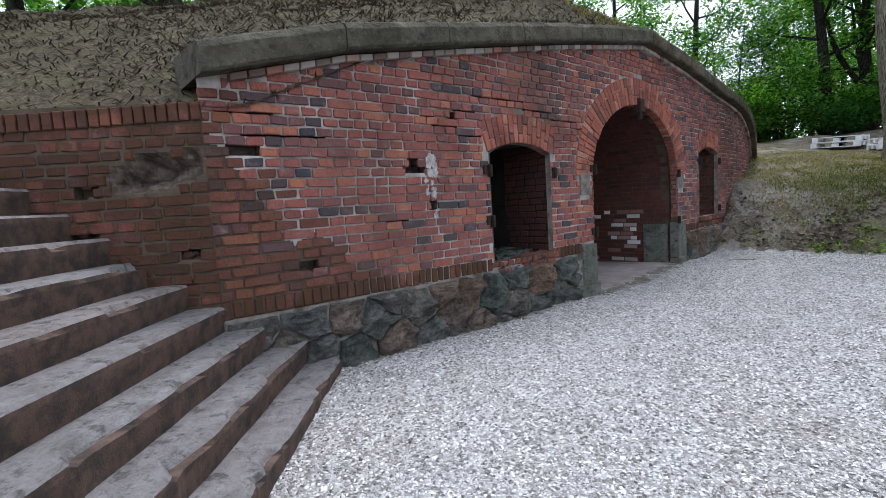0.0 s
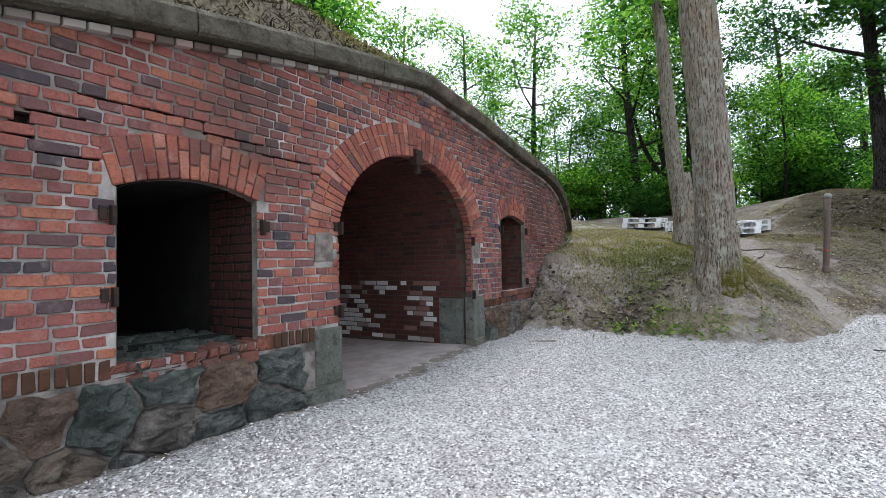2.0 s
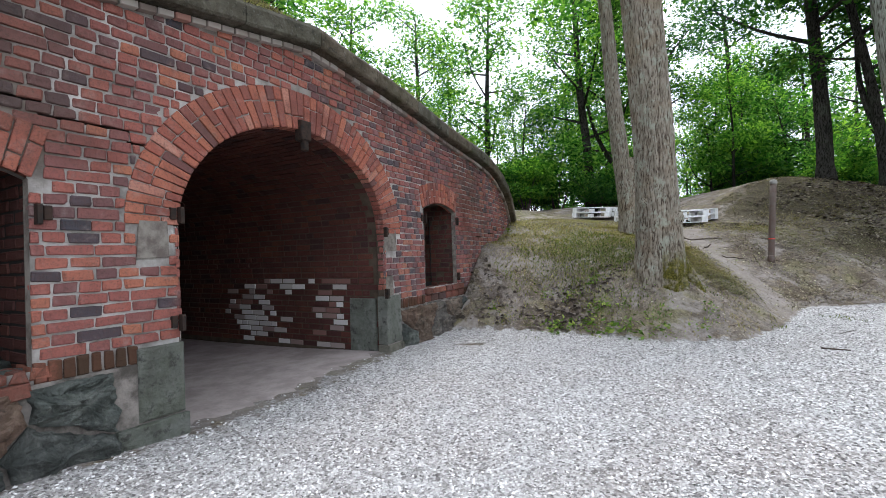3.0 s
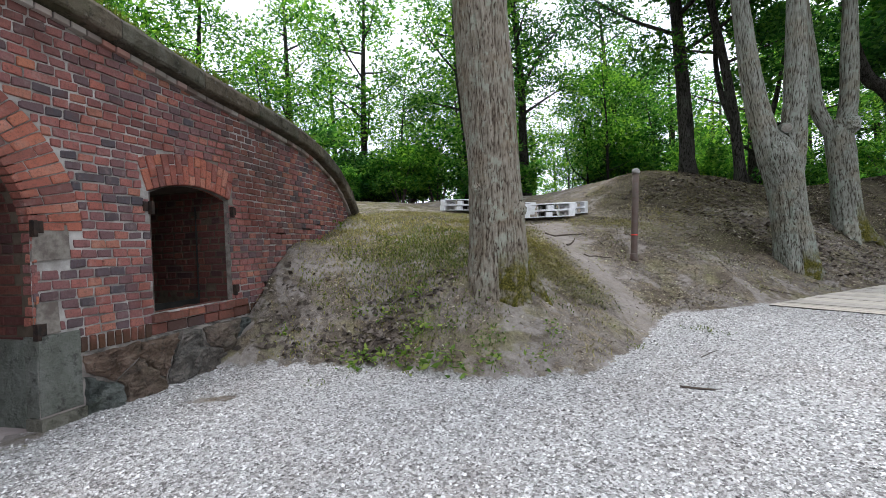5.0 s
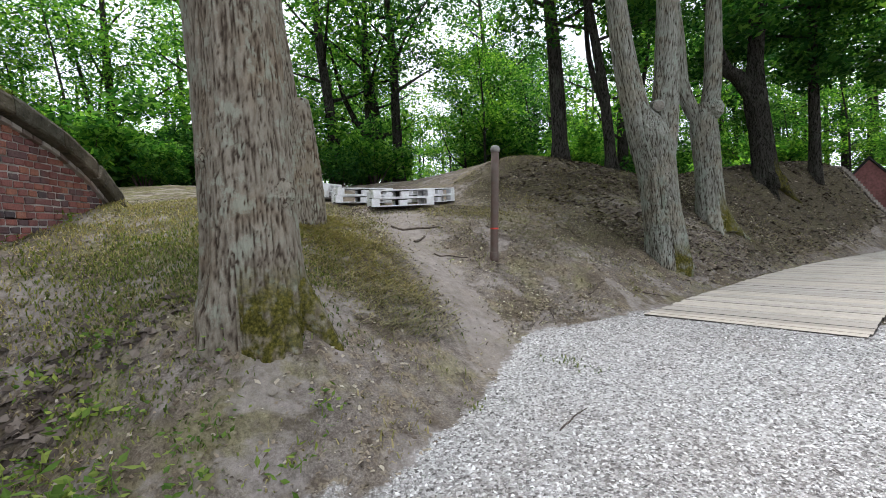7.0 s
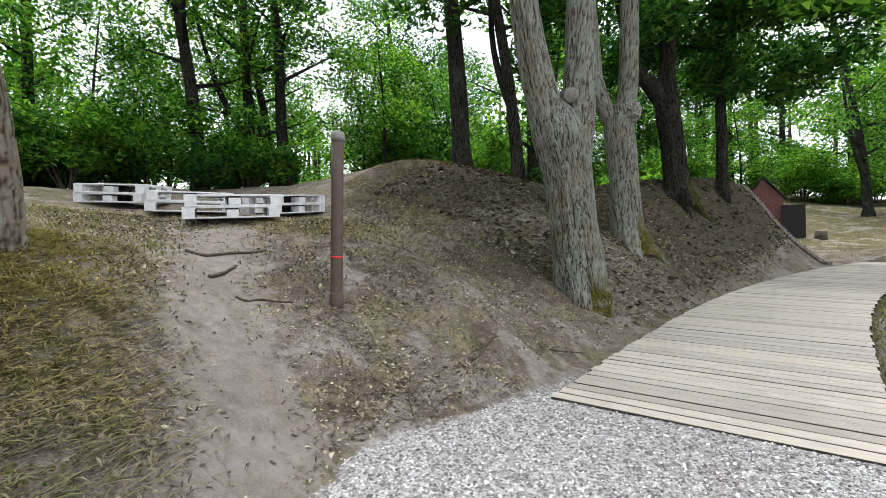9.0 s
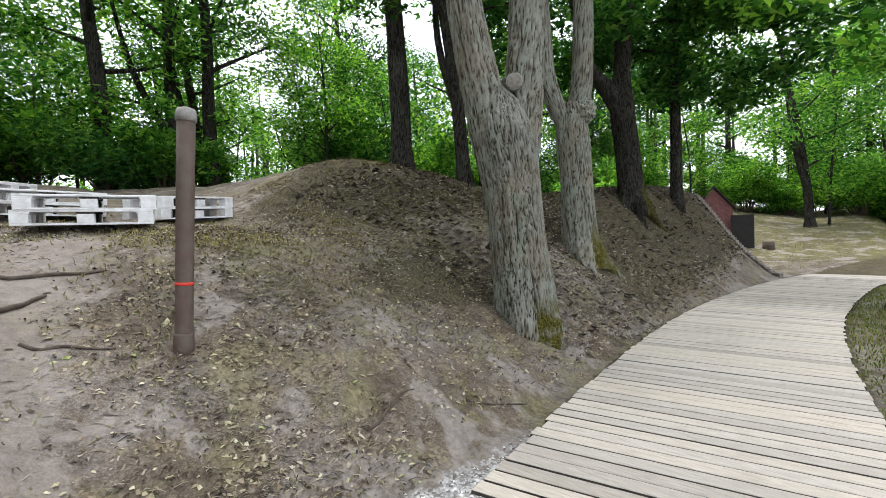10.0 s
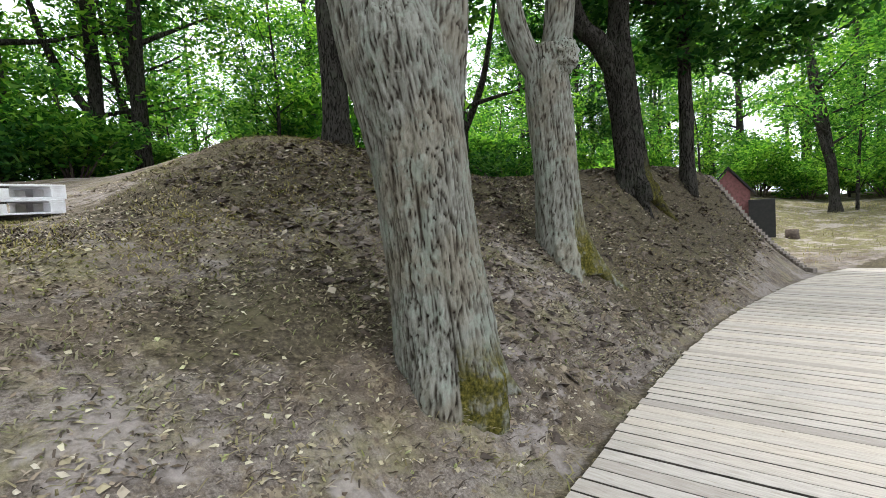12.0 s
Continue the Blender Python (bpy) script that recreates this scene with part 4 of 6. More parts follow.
def make_foundation():
    r = random.Random(15)
    for seeds, a0, a1, z0 in ((STONES_WEST, -4.58, -0.44, 0.02), (STONES_EAST, 2.99, 5.5, 0.1)):
        z1 = FOUND - 0.01
        for i, seed in enumerate(seeds):
            cell = cells([seed] + [q for q in seeds if q != seed], [(a0, z0), (a1, z0), (a1, z1), (a0, z1)])[0]
            part("stone", rubble_stone(cell, fac, 0.05 + 0.045 * r.random(), i, M_FIELD_RED if seed in REDDISH else M_FIELD), bunker, "reddish brown fieldstone" if seed in REDDISH else "")
    # bedding behind the stones
    s = Shape()
    for a0, a1 in ((-4.6, 0.03), (2.67, 5.6)):
        k = 14
        for i in range(k):
            p, q = a0 + (a1 - a0) * i / k, a0 + (a1 - a0) * (i + 1) / k
            s.add([fac(p, 0.012, -0.1), fac(q, 0.012, -0.1), fac(q, 0.012, FOUND), fac(p, 0.012, FOUND), fac(p, -0.05, FOUND), fac(q, -0.05, FOUND)], [(0, 1, 2, 3), (3, 2, 5, 4)])
    part("bedding", s.mesh("bedding", M_BEDDING), bunker)
    # broken edge of the window sill
    rs, u = random.Random(71), W1[0] - 0.03
    while u < W1[1] + 0.02:
        w, h = rs.uniform(0.05, 0.13), rs.uniform(0.025, 0.06)
        c = lambda: rs.uniform(-0.014, 0.014)
        v, f = block([(u + c(), 0.785), (u + w + c(), 0.785 + c()), (u + w * 0.9 + c(), 0.805 + h + c()), (u + w * 0.2 + c(), 0.805 + h + c())], -0.22, rs.uniform(0.0, 0.05), fac, 0.012, 0.006)
        part("broken_brick", mesh_from("broken_brick", v, f, M_BRICK_DARK), bunker)
        u += w + 0.012
    for (a, b, c, d), depth, label in ((BLOCKS[0], 0.03, "grey-green dressed sandstone jamb block"), (BLOCKS[1], 0.02, "grey-green dressed sandstone jamb block"), ((-0.45, 0.04, 0.05, 0.33), 0.07, ""), ((2.66, 3.0, 0.1, 0.33), 0.05, "")):
        v, f = block([(a, c), (b, c), (b, d), (a, d)], -0.13, depth, fac, 0.012, 0.004)
        part("jamb_block", mesh_from("jamb_block", v, f, M_SAND), bunker, label)
    for a, b, c, d in BLOCKS[2:]:
        v, f = block([(a, c), (b, c + 0.01), (b - 0.01, d), (a + 0.02, d)], -0.02, 0.003, fac, 0.004, 0.002)
        part("render_patch", mesh_from("render_patch", v, f, M_PLASTER), bunker)
    # brick sill of the far window
    u = W2[0] - 0.04
    while u < W2[1] + 0.02:
        w = 0.2 + rs.uniform(-0.04, 0.05)
        v, f = block(worn_outline([(u, 0.885), (u + w, 0.885), (u + w, 0.965 + rs.uniform(-0.012, 0.008)), (u, 0.965 + rs.uniform(-0.012, 0.008))], rs), -0.3, 0.035 + rs.uniform(-0.015, 0.02), fac, 0.012, 0.004)
        part("sill_brick", mesh_from("sill_brick", v, f, M_BRICK_DARK), bunker)
        v, f = block(worn_outline([(u, 0.77), (u + w, 0.77), (u + w, 0.872), (u, 0.872)], rs), -0.1, 0.01 + rs.uniform(-0.01, 0.012), fac, 0.01, 0.004)
        part("sill_brick", mesh_from("sill_brick", v, f, M_BRICK_DARK), bunker)
        u += w + 0.014
    r2 = random.Random(61)
    for i in range(26):
        zz = 1.36 + 0.6 * r2.random() ** 0.7
        uu = -2.66 + r2.gauss(0, 0.035)
        rr = r2.uniform(0.012, 0.045) * (1.3 if zz > 1.75 else 0.7)
        if any(q[0] < uu < q[1] and q[2] < zz < q[3] for q in PITS):
            continue
        poly = [(uu + rr * r2.uniform(0.5, 1.1) * math.cos(t * 0.785), zz + 1.4 * rr * r2.uniform(0.5, 1.1) * math.sin(t * 0.785)) for t in range(8)]
        v, f = block(poly, -0.02, 0.005 + 0.001 * r2.random(), fac, 0.004, 0.001)
        part("lime_stain", mesh_from("lime_stain", v, f, M_LIME), bunker, "pale lime stain on the bricks")
    # inner jamb stone of the gateway
    for z0, z1 in ((0.1, 0.92),):
        v, f = block([(0.19, z0), (0.62, z0), (0.62, z1), (0.19, z1)], -0.05, 0.035, lambda a, v_, z: fac(AC + AA + 0.06 - v_, -a, z), 0.012, 0.004)
        part("jamb_block", mesh_from("jamb_block", v, f, M_SAND), bunker)


make_foundation()


def make_coping():
    """Coping stones, each about a metre long, over a thin course of headers."""
    ends = [-4.62, -3.55, -2.5, -1.45, -0.4, 0.55, 1.45, 2.4, 3.35, 4.3, 5.2, 6.1, 6.95, 7.6, 8.2, 8.76]
    r = random.Random(3)
    for a, b in zip(ends, ends[1:]):
        n = 6
        verts, faces = [], []
        dz = r.uniform(-0.006, 0.006)
        for i in range(n + 1):
            u = a + 0.006 + (b - a - 0.012) * i / n
            z = top_z(u) + dz
            sl = (top_z(u + 0.03) - top_z(u - 0.03)) / 0.06
            k = min(1.0, 1 / math.hypot(1, sl) + 0.25)
            h = 0.23 / max(0.35, 1 / math.hypot(1, sl)) if abs(sl) < 1.2 else 0.23
            nu = -sl / math.hypot(1, sl) if abs(sl) > 0.6 else 0.0
            for v, q in ((-0.5, 0.0), (0.155, 0.0), (0.175, 0.02), (0.175, 0.155), (0.145, 0.2), (0.08, 0.225), (-0.5, 0.25)):
                g = noise.noise(Vector((u * 5, q * 9, v * 5))) * 0.01
                verts.append(fac(u + nu * q * 1.1, v + g, z + (q * h / 0.23 if not nu else q * 0.9) + g))
        m = 7
        for i in range(n):
            for j in range(m):
                t = (j + 1) % m
                faces.append((i * m + j, (i + 1) * m + j, (i + 1) * m + t, i * m + t))
        faces += [tuple(range(m)), tuple(reversed(range(n * m, n * m + m)))]
        part("coping_stone", mesh_from("coping_stone", verts, faces, M_COPING), bunker, "grey-brown weathered coping stone")
    s = Shape()
    u = -4.4
    while u < 8.55:
        z, w = top_z(u), 0.118
        z2 = top_z(u + w)
        s.add(*block([(u, z - 0.062), (u + w, z2 - 0.062), (u + w, z2 - 0.012), (u, z - 0.012)], -0.03, 0.05 + r.gauss(0, 0.003), fac, 0.006))
        u += w + 0.012
    part("header_course", s.mesh("header_course", M_HEADER), bunker, "pale limed course of header bricks under the coping")


make_coping()


def make_hinges():
    for u, z, d in ((-1.97, 1.83, 1), (-0.79, 1.8, -1), (-1.96, 1.3, 1), (-0.02, 1.84, 1), (-0.03, 1.02, 1), (2.73, 1.78, -1), (2.72, 1.0, -1), (3.64, 2.0, 1), (4.84, 2.02, -1), (4.84, 1.1, -1)):
        s = Shape()
        s.add(*block([(u - 0.022, z - 0.045), (u + 0.022, z - 0.045), (u + 0.022, z + 0.045), (u - 0.022, z + 0.045)], -0.01, 0.02, fac, 0.004))
        s.add(*block([(u + d * 0.05 - 0.015, z - 0.075), (u + d * 0.05 + 0.015, z - 0.075), (u + d * 0.05 + 0.015, z + 0.05), (u + d * 0.05 - 0.015, z + 0.05)], 0.0, 0.05, fac, 0.006))
        part("hinge_pin", s.mesh("hinge_pin", M_IRON), bunker, "rusty iron hinge pin")
    s = Shape()
    s.add(*block([(1.27, 2.66), (1.4, 2.66), (1.4, 2.86), (1.27, 2.86)], -0.05, 0.05, fac, 0.01))
    s.add(*block([(1.31, 2.56), (1.38, 2.56), (1.38, 2.68), (1.31, 2.68)], -0.02, 0.03, fac, 0.01))
    part("keystone_bracket", s.mesh("keystone_bracket", M_IRON), bunker, "black iron bracket at the arch crown")


make_hinges()


def make_rubble():
    """Broken bricks and stones on the sill of the large window."""
    r = random.Random(44)
    u = W1[0] + 0.03
    while u < W1[1] - 0.05:
        w = r.uniform(0.09, 0.17)
        z0, z1 = 0.69, 0.775 + r.uniform(-0.02, 0.02)
        q = [(u, z0), (u + w, z0 + r.uniform(-0.01, 0.02)), (u + w - r.uniform(0, 0.02), z1), (u + r.uniform(0, 0.02), z1 + r.uniform(-0.02, 0.02))]
        v, f = block(q, -0.22, r.uniform(0.01, 0.06), fac, 0.012, 0.008)
        part("broken_brick", mesh_from("broken_brick", v, f, M_BRICK_DARK), bunker)
        u += w + 0.012
    s = Shape()
    for i in range(260):
        u, v, w = r.uniform(W1[0], W1[1]), -r.uniform(0.03, 1.1), r.uniform(0.02, 0.075)
        z = 0.8 + 0.03 * r.random() + 0.06 * min(1.0, -v * 1.6) * (0.7 + 0.5 * (W1[1] - u))
        a = r.uniform(0, 3.1)
        pts = [(u + w * math.cos(a + k * 1.57) * r.uniform(0.7, 1.2), v + w * math.sin(a + k * 1.57) * r.uniform(0.7, 1.2)) for k in range(4)]
        s.add([fac(p, q, z - 0.03) for p, q in pts] + [fac(u + (p - u) * 0.8, v + (q - v) * 0.8, z + w * 0.35) for p, q in pts], [(4, 5, 6, 7)] + [(k, (k + 1) % 4, 4 + (k + 1) % 4, 4 + k) for k in range(4)])
    tagged(part("rubble", s.mesh("rubble", M_FIELD), bunker), kind="stuff")


make_rubble()

# bricks of the facade: those by the window stand singly, the rest is joined
ALL = courses(CORNER_U, 8.74, FOUND + 0.135, 3.7, solid, 5) + courses(5.4, 8.74, 0.2, FOUND + 0.13, solid, 6)

# ---- wing wall and stairs ----
wing_wall = tagged(new("wall_wing"), "low dark brick wing wall beside the stone stairs", "wall", kind="structure")
WING_LEN = 4.5
SPALL = [(0.72, 0.88, 1.68, 1.78), (0.1, 0.24, 1.22, 1.3), (0.75, 0.95, 1.38, 1.45), (0.15, 0.28, 1.02, 1.08)]


def wing_top(a):
    return 2.3 - 0.03 * a


def crater(a, z):
    """Depth of the broken hollow in the wing wall near its corner."""
    d = math.hypot((a - 0.36 + 0.9 * (z - 1.83)) / 0.3, (z - 1.83) / 0.13)
    d += 0.55 * noise.noise(Vector((a * 7, z * 7, 5))) + 0.25 * noise.noise(Vector((a * 19, z * 19, 6)))
    return 0.2 * min(0.8, max(0.0, 1.05 - d))


def wing_ok(a, z):
    k = 0.05 * noise.noise(Vector((a * 9, z * 9, 3)))
    return z < wing_top(a) - 0.07 and crater(a, z) < 0.012 and not any(p[0] + 0.03 + k < a < p[1] - 0.03 + k and p[2] + 0.02 < z < p[3] - 0.02 for p in SPALL)


def make_wing():
    s = Shape()
    us = sorted(set([round(0.025 * i, 3) for i in range(40)] + [round(0.1 * i, 3) for i in range(10, 46)] + [c for p in SPALL for c in p[:2]]))
    zs = sorted(set([round(0.1 * i, 3) for i in range(-1, 24)] + [round(1.6 + 0.025 * i, 3) for i in range(20)] + [c for p in SPALL for c in p[2:]]))
    hollow = []
    for a, b in zip(us, us[1:]):
        for c, d in zip(zs, zs[1:]):
            if c > 2.2:
                continue
            deep = any(p[0] < (a + b) / 2 < p[1] and p[2] < (c + d) / 2 < p[3] for p in SPALL)
            v = -0.1 if deep else -0.011
            if crater((a + b) / 2, (c + d) / 2) > 0.02:
                hollow.append(len(s.f))
            s.add([wing(p, v - crater(p, q), q) for p, q in ((a, c), (b, c), (b, d), (a, d))], [(0, 1, 2, 3)])
    for a, b, c, d in SPALL:
        for (p, q), (m, n) in (((a, c), (b, c)), ((b, c), (b, d)), ((b, d), (a, d)), ((a, d), (a, c))):
            s.add([wing(p, -0.011, q), wing(m, -0.011, n), wing(m, -0.1, n), wing(p, -0.1, q)], [(0, 1, 2, 3)])
    for a, b in zip(us, us[1:]):
        s.add([wing(a, 0.0, wing_top(a) - 0.02), wing(b, 0.0, wing_top(b) - 0.02), wing(b, -0.5, wing_top(b) - 0.02), wing(a, -0.5, wing_top(a) - 0.02)], [(0, 1, 2, 3)])
    me = s.mesh("mortar_bed", M_MORTAR_GRIME_SHADE)
    me.materials.append(M_CORE)
    # brick core in the hollow, darkened to supply the shading it lacks
    for q in hollow:
        me.polygons[q].material_index = 1
    part("mortar_bed", me, wing_wall)
    r, s = random.Random(8), Shape()
    for b in courses(0.01, WING_LEN, 0.25, 2.3, wing_ok, 17):
        s.add(*brick_block(b, wing, r))
    a = 0.0
    while a < WING_LEN:
        s.add(*block([(a, wing_top(a) - 0.12), (a + 0.062, wing_top(a) - 0.12), (a + 0.062, wing_top(a)), (a, wing_top(a))], -0.25, 0.014 + r.gauss(0, 0.003), wing, 0.006))
        a += 0.073
    tagged(part("brickwork", s.mesh("brickwork", M_BRICK_GRIMY), wing_wall), kind="stuff")
    for a0, a1, z0, z1 in SPALL:
        for i in range(4 + int((a1 - a0) * 22)):
            c, h, sz = r.uniform(a0, a1), r.choice((z0, z0, z1, r.uniform(z0, z1))), r.uniform(0.025, 0.055)
            poly = [(c + sz * r.uniform(0.6, 1.3) * math.cos(t * 1.047), h + 0.6 * sz * r.uniform(0.6, 1.3) * math.sin(t * 1.047)) for t in range(6)]
            v, f = block(poly, -0.1, r.uniform(-0.075, -0.004), wing, 0.008, 0.004)
            part("broken_brick", mesh_from("broken_brick", v, f, r.choice((M_MORTAR_GRIME_SHADE, M_PIT, M_BRICK_GRIMY))), wing_wall)


make_wing()

stairs = tagged(new("stairs"), "worn stone steps with chipped brown edges beside the wing wall", "stairs", kind="structure")
TREAD, RISER = 0.235, 0.181


def stair(a, v, z):
    """a up the flight, v along a step's nose away from the wall."""
    return (CX - 0.985 * a + 0.172 * v, CY - 0.172 * a - 0.985 * v, z)


def make_steps():
    r = random.Random(12)
    for k in range(11):
        n0 = -0.73 + k * TREAD                     # along the wing wall
        z1 = 0.325 + k * RISER
        cols = 110
        verts, faces = [], []
        length = 5.2
        for i in range(cols + 1):
            v = 0.02 + (length * i / cols) - (max(0, -n0) * 0.95)
            chip = max(0.0, noise.noise(Vector((v * 3.2, k * 7.3, 0))) - 0.12) * 0.17 + max(0.0, noise.noise(Vector((v * 9, k * 3.1, 2))) - 0.2) * 0.09 + 0.006 * noise.noise(Vector((v * 23, k * 3.1, 2)))
            sag = 0.006 * noise.noise(Vector((v * 1.5, k, 5)))
            for a, z in ((n0 + 0.035, z1 - 0.26), (n0 + 0.004 + chip * 0.3, z1 - 0.05), (n0 + 0.004 + chip, z1 - 0.018 - chip * 0.4), (n0 + 0.022 + chip * 1.2, z1 + sag), (n0 + 0.15, z1 + sag), (n0 + TREAD + 0.12, z1 - 0.004)):
                verts.append(stair(a, v, z))
        m = 6
        for i in range(cols):
            for j in range(m - 1):
                faces.append((i * m + j, (i + 1) * m + j, (i + 1) * m + j + 1, i * m + j + 1))
        faces += [tuple(range(m)), tuple(reversed(range(cols * m, cols * m + m)))]
        me = mesh_from("step", verts, faces, M_STEP)
        # riser faces are a darker brown than the treads
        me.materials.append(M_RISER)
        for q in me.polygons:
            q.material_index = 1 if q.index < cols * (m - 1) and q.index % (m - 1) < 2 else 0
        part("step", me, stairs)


make_steps()

# ---- earth over the bunker ----
def make_cover():
    """Earth bank over the bunker: rises from the back of the coping and the wing wall."""
    us = np.concatenate([np.arange(-16, -4.6, 0.2), np.arange(-4.6, 9.6, 0.16)])
    ws = np.concatenate([np.arange(0, 3, 0.16), 3 + (np.linspace(0, 1, 18) ** 1.6) * 14])
    verts = []
    for u in us:
        for w in ws:
            w0 = 0.719 * max(0.0, CORNER_U - u)
            x, y, _ = fac(u, -w - w0 + 0.02, 0)
            back = (x - CX) * WY - (y - CY) * WX            # distance behind the wing wall
            along = (x - CX) * WX + (y - CY) * WY
            steep = float(np.interp(u, (-4.6, -1, 1.4, 5, 8, 9.5), (0.95, 0.85, 0.55, 0.32, 0.12, 0.0)))
            tall = float(np.interp(u, (-4.6, -2, 1, 4, 8, 9.5), (3.0, 2.8, 1.9, 1.05, 0.25, 0.0)))
            edge = top_z(max(u, CORNER_U)) + 0.235
            if u >= 8.75:
                edge = gz(x, y) - 0.02
            wf = max(0.0, w + w0 - 0.1)
            zf = edge + tall * (1 - math.exp(-steep * wf * 1.6 / max(tall, 0.05)))
            zw = wing_top(max(0.0, along)) - 0.03 + 4.4 * (1 - math.exp(-0.9 * max(0.0, back - 0.12) / 4.4))
            z = min(zf, zw) if u < 0 else zf
            near = min(wf, back) if u < 0 else wf
            z += (0.09 * noise.noise(Vector((x * 1.1, y * 1.1, 3))) + 0.045 * noise.noise(Vector((x * 4, y * 4, 3)))) * min(1, max(0, near) * 2.5)
            if w > 9:
                z -= (w - 9) * 0.3
            verts.append((x, y, z))
    n = len(ws)
    i = np.arange(len(us) * n).reshape(len(us), n)
    faces = np.stack([i[:-1, :-1], i[1:, :-1], i[1:, 1:], i[:-1, 1:]], -1).reshape(-1, 4)
    me = mesh_np("earth_bank", verts, faces, M_GROUND, True)
    va = np.array(verts)
    zero = np.zeros(len(va), np.float32)
    grass = np.array([-0.05 + 0.35 * noise.noise(Vector((a * 0.7, b * 0.7, 8))) for a, b, _ in verts], np.float32)
    # leaf mould, stronger towards -x to carry the shade of trees above
    humus_shade = np.array([0.75 + 0.4 * float(smooth(-1.5, 0.5, -a)) + 0.3 * noise.noise(Vector((a * 0.9, b * 0.9, 5))) for a, b, _ in verts], np.float32)
    for name, val in (("gravel", zero), ("path", zero), ("grass", grass), ("humus_shade", humus_shade)):
        me.attributes.new(name, 'FLOAT', 'POINT').data.foreach_set("value", val)
    tagged(new("earth_bank", me), "dry litter-covered earth bank over the bunker roof", "earth bank", kind="structure")
    return va.reshape(len(us), n, 3)


COVER = make_cover()

# ---- boardwalk ----
deck = tagged(new("boardwalk"), "curving walkway of pale grey weathered timber planks", "boardwalk")
def make_deck():
    px = [Vector(p) for p in bend([(x, y, 0) for x, y in zip(DECK_X, DECK_Y)], 900)]
    acc = [0.0]
    for a, b in zip(px, px[1:]):
        acc.append(acc[-1] + (b - a).length)
    r = random.Random(2)
    pitch = 0.138

    def at(s):
        i = min(max(int(np.searchsorted(acc, s)), 1), len(px) - 2)
        t = (px[i + 1] - px[i - 1]).normalized()
        f = (s - acc[i - 1]) / (acc[i] - acc[i - 1])
        return px[i - 1].lerp(px[i], f), Vector((-t.y, t.x, 0))
    for k in range(int(acc[-1] / pitch)):
        s0, s1 = k * pitch, k * pitch + pitch - r.uniform(0.013, 0.021)
        (p0, n0), (p1, n1) = at(s0), at(s1)
        e0, e1, dz = 1.02 + r.uniform(-0.015, 0.015), 1.02 + r.uniform(-0.015, 0.015), r.uniform(-0.003, 0.003)
        verts = []
        for z, q in ((DECK_Z - 0.04, 0.0), (DECK_Z - 0.004, 0.0), (DECK_Z, 0.003)):
            for p, n, e, sg in ((p0, n0, e0, 1), (p0, n0, -e1, 1), (p1, n1, -e1, -1), (p1, n1, e0, -1)):
                t = Vector((n0.y, -n0.x, 0))
                w = p + n * (e - math.copysign(q, e)) + t * (q * sg)
                verts.append((w.x, w.y, z + dz))
        faces = [(3, 2, 1, 0)] + [(a + i, a + (i + 1) % 4, a + 4 + (i + 1) % 4, a + 4 + i) for a in (0, 4) for i in range(4)] + [(8, 9, 10, 11)]
        me = mesh_from("plank", verts, faces, M_DECK)
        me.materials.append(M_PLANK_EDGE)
        # plank sides and bottoms coloured dark to deepen the shade in the gaps
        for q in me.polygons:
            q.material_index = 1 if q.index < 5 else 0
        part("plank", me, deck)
    for off in (-0.9, 0.0, 0.9):
        s = Shape()
        pts = [at(0.05 + (acc[-1] - 0.2) * i / 60) for i in range(61)]
        vs = []
        for p, n in pts:
            c = p + n * off
            for q, z in ((-0.05, DECK_Z - 0.16), (0.05, DECK_Z - 0.16), (0.05, DECK_Z - 0.043), (-0.05, DECK_Z - 0.043)):
                vs.append((c.x + n.x * q, c.y + n.y * q, z))
        fs = [(i * 4 + j, i * 4 + (j + 1) % 4, i * 4 + 4 + (j + 1) % 4, i * 4 + 4 + j) for i in range(60) for j in range(4)]
        part("joist", mesh_from("joist", vs, fs, M_STICK), deck)


make_deck()


# ---- trees ----
def leaf_cloud(name, centres, radii, count, size, mat, seed, droop=0.4, simple_leaf=False):
    """Many small folded leaves scattered through uneven clumps."""
    r = np.random.default_rng(seed)
    centres, radii = np.asarray(centres, float), np.asarray(radii, float)
    pick = r.choice(len(centres), count, p=radii ** 2 / (radii ** 2).sum())
    d = r.normal(size=(count, 3))
    d /= np.linalg.norm(d, axis=1)[:, None]
    rad = radii[pick] * r.uniform(0.25, 1.0, count) ** 0.6
    c = centres[pick] + d * rad[:, None] * np.array([1, 1, 0.62])
    # leaves hang in small sprays
    c += r.normal(0, 0.05, (count, 3))
    a = r.normal(size=(count, 3)) * np.array([1, 1, 0.5])
    a[:, 2] -= droop * 0.6
    a /= np.linalg.norm(a, axis=1)[:, None]
    b = np.cross(a, r.normal(size=(count, 3)) * 0.7 + np.array([0, 0, 1.0]))
    b /= np.linalg.norm(b, axis=1)[:, None] + 1e-9
    s = size * r.uniform(0.6, 1.35, count)[:, None]
    n = np.cross(a, b)
    if simple_leaf:
        v = np.stack([c - a * s, c + b * s * 0.62 + n * s * 0.15, c + a * s * 0.85 - b * s * 0.3], 1)
        return mesh_np(name, v.reshape(-1, 3), np.arange(count * 3).reshape(-1, 3), mat)
    v = np.stack([c - a * s, c + b * s * 0.48 + n * s * 0.12, c + a * s, c - b * s * 0.48 + n * s * 0.12], 1)
    f = np.arange(count * 4).reshape(-1, 4)
    return mesh_np(name, v.reshape(-1, 3), f, mat)


